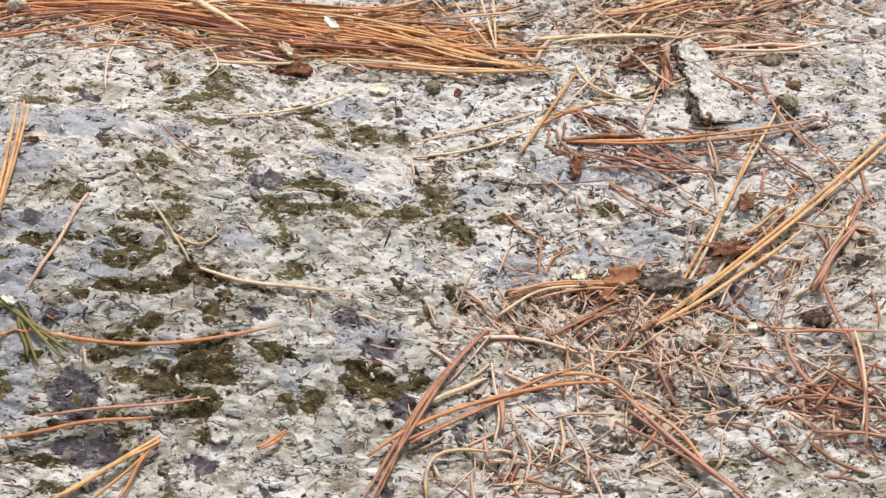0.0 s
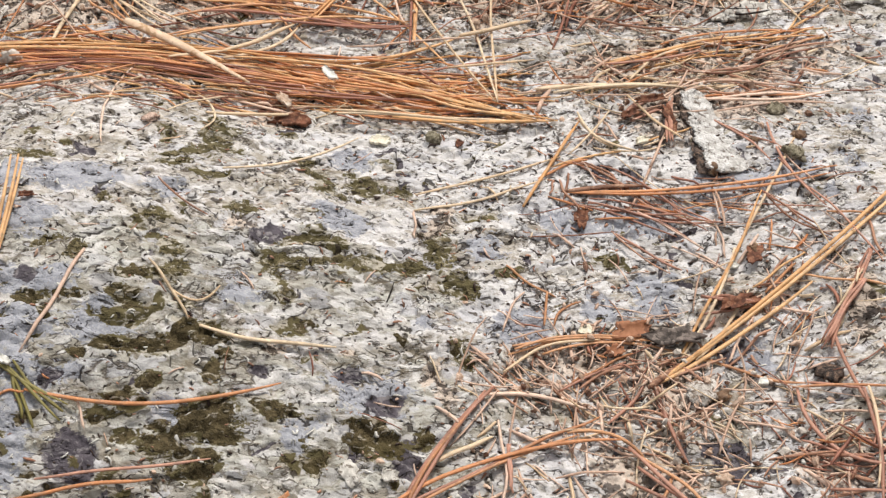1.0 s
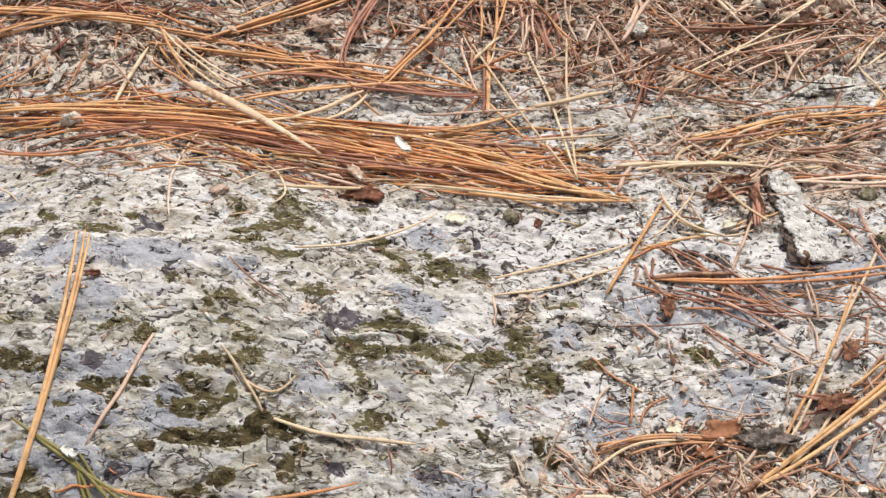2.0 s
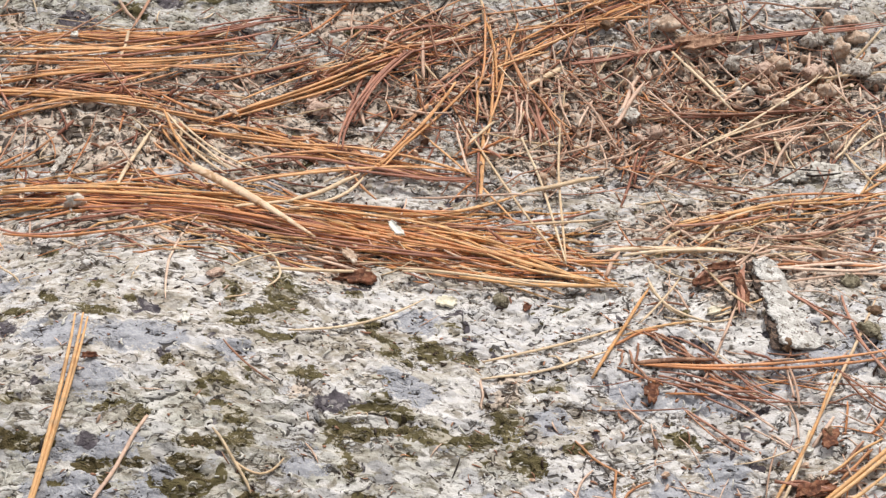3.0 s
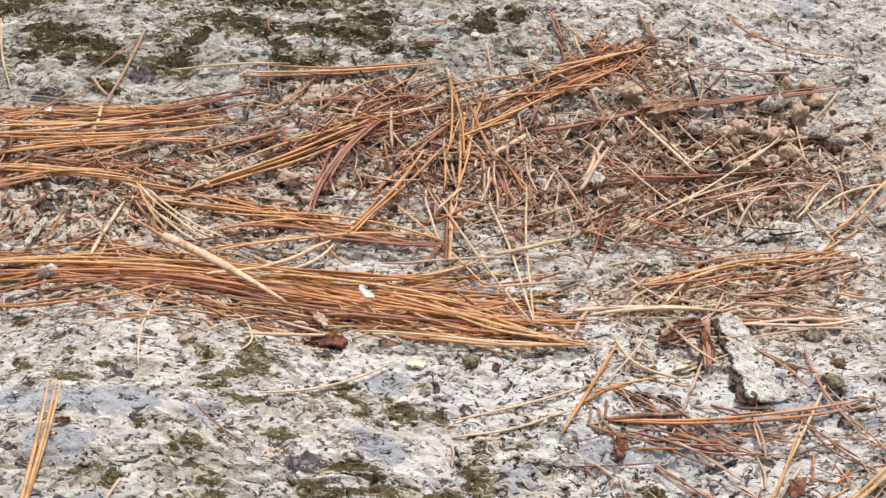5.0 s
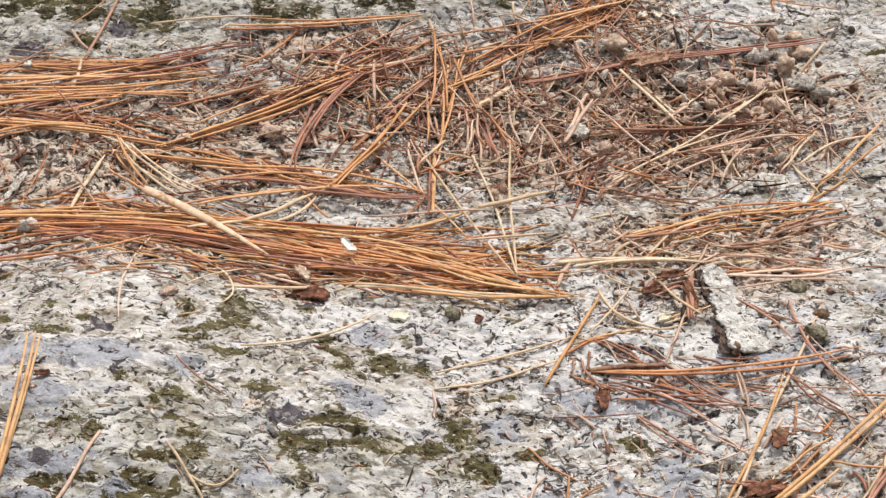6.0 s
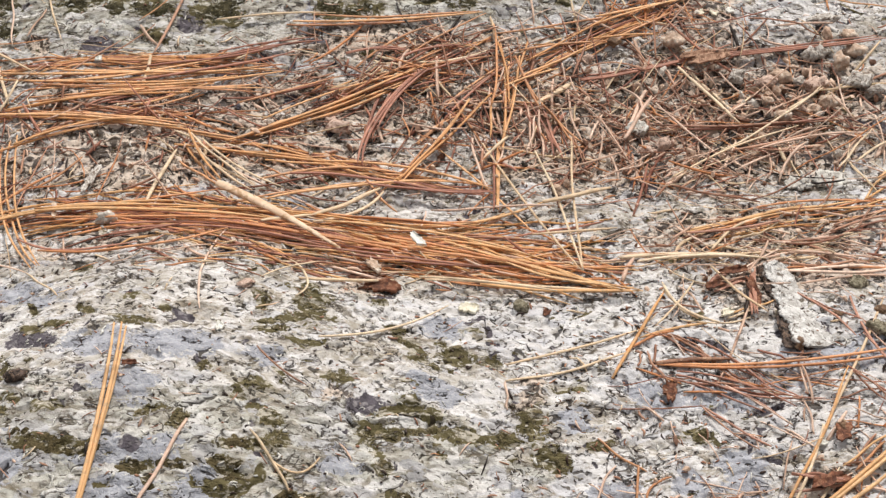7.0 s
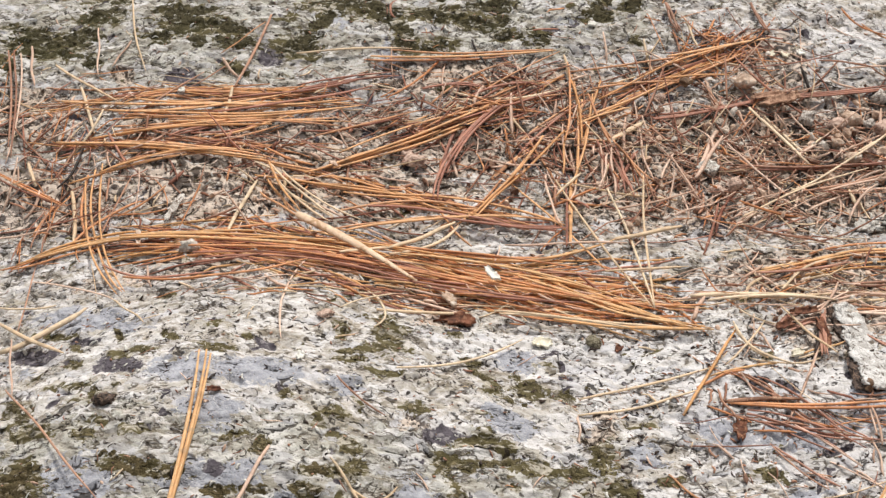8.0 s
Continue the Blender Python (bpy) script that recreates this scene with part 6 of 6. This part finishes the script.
TAN = rough_material("husk_tan", (0.44, 0.305, 0.22), (0.67, 0.51, 0.40), 190, 0.8, (0.70, 0.62, 0.53), 0.0016)
SHEATH = rough_material("sheath_brown", (0.30, 0.165, 0.105), (0.50, 0.31, 0.21), 190, 0.75, (0.20, 0.10, 0.06), 0.0012)
PINK = rough_material("husk_pink", (0.46, 0.315, 0.25), (0.68, 0.52, 0.43), 190, 0.8, (0.26, 0.15, 0.11), 0.0016)
BROWN = rough_material("husk_brown", (0.10, 0.055, 0.03), (0.24, 0.14, 0.08), 180, 0.6, (0.36, 0.25, 0.16))
GREY = rough_material("stone_grey", (0.36, 0.315, 0.275), (0.66, 0.615, 0.57), 230, 0.9, (0.20, 0.155, 0.12), 0.0022)
WHITE = rough_material("white_flake", (0.72, 0.70, 0.64), (0.86, 0.84, 0.78), 200, 0.6)
PALE = rough_material("pale_crust", (0.44, 0.41, 0.37), (0.68, 0.65, 0.60), 220, 0.8, (0.2, 0.17, 0.14))
CREAM = rough_material("cream_flake", (0.70, 0.63, 0.48), (0.84, 0.80, 0.67), 200, 0.6)
RUST = rough_material("rust_bark", (0.075, 0.028, 0.016), (0.21, 0.080, 0.043), 230, 0.75, (0.27, 0.13, 0.075))
LEAF = rough_material("dry_leaf", (0.26, 0.105, 0.05), (0.42, 0.19, 0.10), 120, 0.7, (0.15, 0.06, 0.03), 0.0003)
BLACK = rough_material("black_crust", (0.014, 0.010, 0.009), (0.11, 0.075, 0.06), 330, 0.7, (0.2, 0.13, 0.09), 0.0015)
CHAR = rough_material("dark_bark", (0.045, 0.036, 0.031), (0.15, 0.12, 0.105), 200, 0.8, (0.22, 0.18, 0.155), 0.001)
OLIVE = rough_material("olive_husk", (0.15, 0.13, 0.085), (0.36, 0.32, 0.235), 230, 0.9, (0.09, 0.07, 0.045), 0.0018)


def lump(name, x, y, rx, ry, rz, turn, mat, label, category, group="", seed=[1.0]):
    """A nub resting on the rock."""
    seed[0] += 1.37
    ob = part(name, lump_bm(rx, ry, rz, seed[0], 0.55, 3), mat)
    ob.matrix_world = pose(x, y, ground_z(x, y) + rz * 0.00070 + (0.0024 if x > 0.09 and y > 0.08 else 0), RNG.uniform(-12, 12), RNG.uniform(-12, 12), turn)
    return tagged(ob, label, category, group)


def husk(x, y, r, tall, turn, mat, words):
    r *= 1.22 if y > 0.05 else 1.0
    return lump("seed_husk", x, y, r, r * RNG.uniform(0.62, 0.85), r * tall, turn, mat, f"{words} dry husk among needle litter", "husk", "husks in the hollow")


husk(0.210, 0.161, 6.0, 0.6, -15, TAN, "tan two-lobed")
husk(0.201, 0.154, 5.0, 0.6, 20, PINK, "pinkish brown")
husk(0.254, 0.175, 5.2, 0.85, 80, TAN, "upright tan")
husk(0.233, 0.153, 6.2, 0.6, 10, PINK, "pale pinkish")
husk(0.181, 0.157, 4.6, 0.7, 60, GREY, "whitish grey")
husk(0.223, 0.160, 3.8, 0.6, 30, GREY, "small grey")
husk(0.239, 0.138, 5.2, 0.55, 0, TAN, "flat tan")
husk(0.228, 0.133, 4.4, 0.6, 40, TAN, "small tan")
husk(0.218, 0.131, 4.4, 0.6, -40, PINK, "small pinkish")
husk(0.206, 0.122, 5.2, 0.45, 5, TAN, "flat tan")
husk(0.235, 0.182, 5.0, 0.7, 15, GREY, "grey")
husk(0.267, 0.192, 5.6, 0.6, -20, TAN, "broad tan")
husk(0.242, 0.185, 4.2, 0.7, 70, GREY, "grey")
husk(0.198, 0.135, 3.2, 0.7, 0, TAN, "small tan")
husk(0.265, 0.205, 4.6, 0.5, 10, TAN, "pale tan")
husk(0.191, 0.146, 3.6, 0.6, 10, BROWN, "small brown")
husk(0.141, 0.184, 5.6, 0.7, 0, TAN, "round tan")
husk(0.125, 0.091, 5.4, 0.65, 35, PINK, "brown")
husk(0.115, 0.086, 4.2, 0.65, -30, PINK, "brown-pink")
husk(-0.077, 0.094, 6.2, 0.5, 0, PINK, "pinkish")
husk(-0.083, 0.101, 4.2, 0.6, 50, PINK, "small pinkish")
husk(0.054, 0.039, 4.2, 0.7, 90, TAN, "tan upright")
husk(0.102, 0.182, 3.8, 0.6, 20, BROWN, "brown")
husk(0.083, 0.169, 3.8, 0.6, 20, PINK, "pinkish")
husk(-0.118, -0.078, 4.6, 0.35, 0, PINK, "brown flattened")
husk(0.170, -0.104, 4.0, 0.7, 70, BROWN, "brownish broken")
husk(0.219, -0.079, 3.8, 0.5, 10, BROWN, "dark brown")
husk(0.213, -0.096, 6.0, 0.45, -35, OLIVE, "olive brown")
husk(0.212, -0.055, 5.2, 0.4, -10, OLIVE, "grey-olive flat")
husk(0.194, -0.083, 2.4, 0.6, 0, BROWN, "tiny red-brown")
husk(0.026, -0.073, 4.2, 0.6, 0, OLIVE, "round grey-olive")
husk(0.181, -0.158, 3.4, 0.7, 80, BROWN, "dark brown upright")
husk(0.154, -0.238, 4.6, 0.5, 30, BROWN, "brown")
husk(0.149, -0.281, 4.0, 0.6, 0, TAN, "orange-tan")


def stone(x, y, rx, ry, rz, turn, words, mat=None):
    return lump("stone_chip", x, y, rx, ry, rz, turn, mat or GREY, f"{words} lichened granite chip on the rock", "stone")


stone(0.262, 0.156, 9, 6, 4, -10, "grey")
stone(0.273, 0.148, 8, 5, 4, 0, "pale grey")
stone(0.111, 0.104, 5, 4, 3.5, 40, "white-grey")
stone(0.250, 0.218, 10, 5, 2.5, -5, "smooth grey")
stone(-0.203, -0.011, 5.0, 4.2, 4.4, 0, "round pale grey", CRUMB[2])
stone(-0.016, -0.283, 4.5, 6, 1.6, 20, "cream-grey", PALE)
stone(0.146, -0.235, 9, 7, 2.2, 30, "whitish")
lump("black_crumb", 0.206, -0.230, 7, 6.5, 2.0, 0, BLACK, "blackish porous crumb of charred cone", "cone crumb")
lump("black_crumb", -0.219, -0.158, 5.4, 4.2, 2.8, 0, BLACK, "blackish porous crumb on pale rock", "cone crumb")


def flake_bm(length, width, thick, bend, seed):
    """A thin bent chip with a ragged outline: sizes in millimetres."""
    bm = bmesh.new()
    nx, ny = 10, 6
    rows = {}
    for side in (0, 1):
        for i in range(nx + 1):
            for j in range(ny + 1):
                u, v = 2 * i / nx - 1, 2 * j / ny - 1
                edge = 0.95 + 0.45 * noise.noise(Vector((2.1 * u + seed, 2.1 * v, seed))) + 0.22 * noise.noise(Vector((5.5 * u, 5.5 * v + seed, seed)))
                x, y = u * (1 - 0.22 * v * v * abs(u)) * edge, v * (1 - 0.30 * abs(u) ** 3) * edge
                z = bend * (v * v) + 0.25 * noise.noise(Vector((2 * u, 2 * v, seed * 2))) * thick * 2 + (thick if side else 0)
                rows[side, i, j] = bm.verts.new((x * length / 2000, y * width / 2000, z / 1000))
    for i in range(nx):
        for j in range(ny):
            bm.faces.new([rows[1, a, b] for a, b in ((i, j), (i + 1, j), (i + 1, j + 1), (i, j + 1))])
            bm.faces.new([rows[0, a, b] for a, b in ((i, j), (i, j + 1), (i + 1, j + 1), (i + 1, j))])
    rim = [(i, 0) for i in range(nx)] + [(nx, j) for j in range(ny)] + [(i, ny) for i in range(nx, 0, -1)] + [(0, j) for j in range(ny, 0, -1)]
    for a, b in zip(rim, rim[1:] + rim[:1]):
        bm.faces.new((rows[0, *a], rows[0, *b], rows[1, *b], rows[1, *a]))
    return bm


def flake(name, x, y, length, width, thick, turn, mat, label, category, bend=0.6, tilt=0.0, lift=0.0, seed=[2.0]):
    seed[0] += 2.11
    ob = part(name, flake_bm(length, width, thick, bend, seed[0]), mat)
    ob.matrix_world = pose(x, y, ground_z(x, y) + 0.0006 + lift / 1000, tilt, RNG.uniform(-5, 5), turn)
    return tagged(ob, label, category)


for x, y, length, width, turn, mat, words in (
    (-0.002, -0.075, 11, 7, -8, CREAM, "cream"), 
    (0.164, 0.217, 6, 5, 10, CREAM, "cream"), (0.174, 0.219, 5, 6, 60, CREAM, "yellowish"),
    (0.185, 0.221, 6, 5, 20, WHITE, "white"), (-0.233, 0.151, 5, 3.5, 0, WHITE, "white"),
    (0.175, -0.016, 6, 6, 40, CREAM, "cream"), (0.136, -0.079, 8, 4, 15, CREAM, "cream"),
    (-0.070, -0.296, 10, 6, 20, PALE, "whitish"), (-0.164, -0.242, 8, 3.5, -35, WHITE, "white curled"),
    (0.001, -0.283, 8, 6, 0, PALE, "pale"), (0.174, -0.232, 5, 4, 10, WHITE, "tiny white"),
    (0.170, -0.166, 5, 3, 0, WHITE, "tiny white"), (0.095, -0.199, 8, 5, 0, CREAM, "square cream"),
    (-0.127, -0.119, 4, 5, 0, WHITE, "tiny white"), (0.040, 0.226, 6, 4, 0, WHITE, "tiny white"),
    (-0.046, -0.000, 5, 4, 0, WHITE, "tiny white"), (-0.029, -0.029, 5, 4, 30, WHITE, "tiny white"),
):
    flake("lichen_flake", x, y, length, width, 1.6, turn, mat, f"{words} flake of dry lichen on the rock", "lichen flake", 0.8, 6)

flake("lichen_flake", 0.222, 0.057, 22, 13, 2.4, 4, PALE, "broad whitish flake of dry lichen on needle litter", "lichen flake", 0.9, 10, 1.5)
flake("lichen_flake", 0.203, 0.054, 17, 10, 2.0, -8, PALE, "whitish flake of dry lichen on needle litter", "lichen flake", 0.9, 8, 1.5)
flake("lichen_flake", 0.110, 0.105, 15, 10, 2.4, 20, PALE, "pale grey flake of dry lichen among needles", "lichen flake", 0.9, 8, 5)
flake("bark_chip", 0.165, 0.167, 30, 7, 1.6, 16, SHEATH, "tan-brown curled strip of bark among needle litter", "bark chip", 1.4, 12, 6)
flake("lichen_flake", -0.029, -0.024, 12, 4.5, 1.6, -55, WHITE, "bright white flake lying on the needle mat", "lichen flake", 0.8, 6, 8)
flake("leaf_scrap", 0.116, -0.200, 20, 9, 0.5, 4, LEAF, "rust-brown scrap of dry leaf on litter", "leaf scrap", 1.2, 10, 2)
flake("leaf_scrap", 0.108, -0.211, 9, 7, 0.5, 20, LEAF, "small rust-brown scrap of dry leaf", "leaf scrap", 0.8, 10, 1.5)
flake("bark_chip", 0.135, -0.206, 26, 9, 1.4, -4, CHAR, "dark grey-brown bark chip on litter", "bark chip", 0.8, 8, 1)
flake("bark_chip", -0.058, -0.048, 20, 9, 2.0, 0, RUST, "dark rust bark chip under the mat", "bark chip", 1.2, 8)
flake("bark_chip", -0.049, -0.060, 22, 8, 2.0, -4, RUST, "rust-brown bark chip beside the mat", "bark chip", 1.2, 8)
flake("bark_chip", 0.133, -0.056, 13, 5, 0.8, 25, RUST, "rust-brown bark chip beside the bark piece", "bark chip", 1.5, 8, 1)
flake("bark_chip", 0.145, -0.047, 18, 5, 0.8, 12, RUST, "rust-brown bark chip beside the bark piece", "bark chip", 1.5, 8, 2)
flake("bark_chip", 0.153, -0.063, 22, 5, 1.0, -80, RUST, "dark rust strip of inner bark", "bark chip", 1.5, 0, 1.5)
flake("leaf_scrap", 0.099, -0.132, 15, 6.5, 0.8, -95, RUST, "dark rust curled scrap of leaf", "leaf scrap", 2.0, 0, 0.5)
flake("leaf_scrap", 0.181, -0.162, 12, 8, 0.8, 70, RUST, "rust-brown scrap of bark", "leaf scrap", 1.0, 0, 0.5)
flake("bark_chip", 0.169, -0.190, 24, 7, 0.8, 18, RUST, "rust-brown curled bark strip on pale rock", "bark chip", 1.5, 0, 1)
flake("leaf_scrap", -0.165, -0.154, 8, 3.5, 0.6, 0, RUST, "rust-brown scrap on bluish rock", "leaf scrap", 1.0, 0, 0.3)
flake("leaf_scrap", 0.040, -0.076, 6, 4, 0.6, 60, RUST, "small red-brown scrap on pale rock", "leaf scrap", 1.0, 0, 0.5)
flake("needle_sheath", 0.156, 0.171, 24, 6, 1.0, 12, SHEATH, "pinkish brown papery needle sheath", "sheath", 1.6, 0, 6)
flake("grass_piece", -0.220, 0.035, 30, 5, 0.8, 78, GREY, "grey-tan flat blade of dry grass", "grass blade", 0.5, 0, 3)
flake("grass_piece", -0.236, 0.004, 15, 3.0, 0.8, -80, TAN, "pale tan piece of dry stalk", "grass blade", 0.5, 0, 6)
flake("pale_nub", -0.053, -0.046, 12, 5, 2.0, -50, TAN, "pale tan nub of wood by the mat", "wood nub", 0.5, 0, 5)


def stick():
    """The pale split twig that lies across the mat."""
    bm = bmesh.new()
    x0, y0, x1, y1 = -0.144, 0.020, -0.071, -0.040
    pts = lying_line(x0, y0, x1, y1, 2.0, 11.0, 0.0022, 22, 0.6)
    radii = [0.0027 * (0.8 if k == 0 else 1.05 if k < 8 else 1.05 - 0.055 * (k - 8)) * (1 + 0.05 * math.sin(3.1 * k)) for k in range(23)]
    tube(bm, pts, radii, 10, 0.62)
    m = rough_material("twig_wood", (0.64, 0.44, 0.295), (0.80, 0.62, 0.45), 90, 0.6, (0.48, 0.30, 0.17), 0.0003)
    return tagged(part("twig", bm, m), "pale tan split twig lying across needles", "twig")


stick()


def bark_piece():
    """A slab of weathered bark: lichened crust over a dark core."""
    x0, y0, x1, y1 = 0.166, -0.037, 0.177, -0.108
    length, turn = math.hypot(x1 - x0, y1 - y0), math.degrees(math.atan2(y1 - y0, x1 - x0))
    top = tagged(new("bark_piece"), "weathered bark piece crusted with grey lichen", "bark")
    crust = rough_material("bark_crust", (0.46, 0.435, 0.41), (0.74, 0.72, 0.70), 200, 0.9, (0.17, 0.14, 0.115), 0.0026)
    for name, mat, wide, high, low, side, seed in (("core", BLACK, 0.0070, 0.0034, -0.002, -0.0038, 3.0), ("crust", crust, 0.0094, 0.0024, 0.0012, 0.0012, 7.0)):
        bm = bmesh.new()
        nx, ny = 80, 40
        grid = {}
        for i in range(nx + 1):
            for j in range(ny):
                s, a = i / nx, 2 * math.pi * j / ny
                c, d = math.cos(a), math.sin(a)
                c, d = math.copysign(abs(c) ** 0.45, c), math.copysign(abs(d) ** 0.45, d)
                p = Vector((s * 15, c * 2.2 + seed, d * 1.5))
                end = min(1, min(s, 1 - s) * 12 + 0.4 + 0.3 * noise.noise(p))
                f = end * (1 + 0.42 * noise.noise(p * 0.5) + 0.22 * noise.noise(p * 1.6))
                lump_up = 0.7 * noise.noise(p * 0.9 + Vector((5, 0, 0))) + 0.6 * noise.noise(Vector((p.x * 1.2, p.y * 4.5, p.z))) + 0.3 * noise.noise(p * 4)
                grid[i, j] = bm.verts.new((s * length, side + wide * (0.62 + 0.62 * s) * c * f, low + high * (1 - 0.35 * s) * (1 + d * end + lump_up * (d > 0)) / 1.5))
        for i in range(nx):
            for j in range(ny):
                bm.faces.new((grid[i, j], grid[i + 1, j], grid[i + 1, (j + 1) % ny], grid[i, (j + 1) % ny]))
        bm.faces.new([grid[0, j] for j in range(ny)])
        bm.faces.new([grid[nx, j] for j in range(ny)][::-1])
        bmesh.ops.recalc_face_normals(bm, faces=bm.faces)
        part(name, bm, mat, top, "dark rust inner bark" if name == "core" else "grey lichen crust")
    zs = [ground_z(x0 + (x1 - x0) * k / 8, y0 + (y1 - y0) * k / 8) for k in range(9)]
    tilt = math.degrees(math.atan2(zs[-1] - zs[0], length))
    top.matrix_world = pose(x0, y0, zs[0] - 0.0004, -11, -tilt, turn)
    return top


bark_piece()
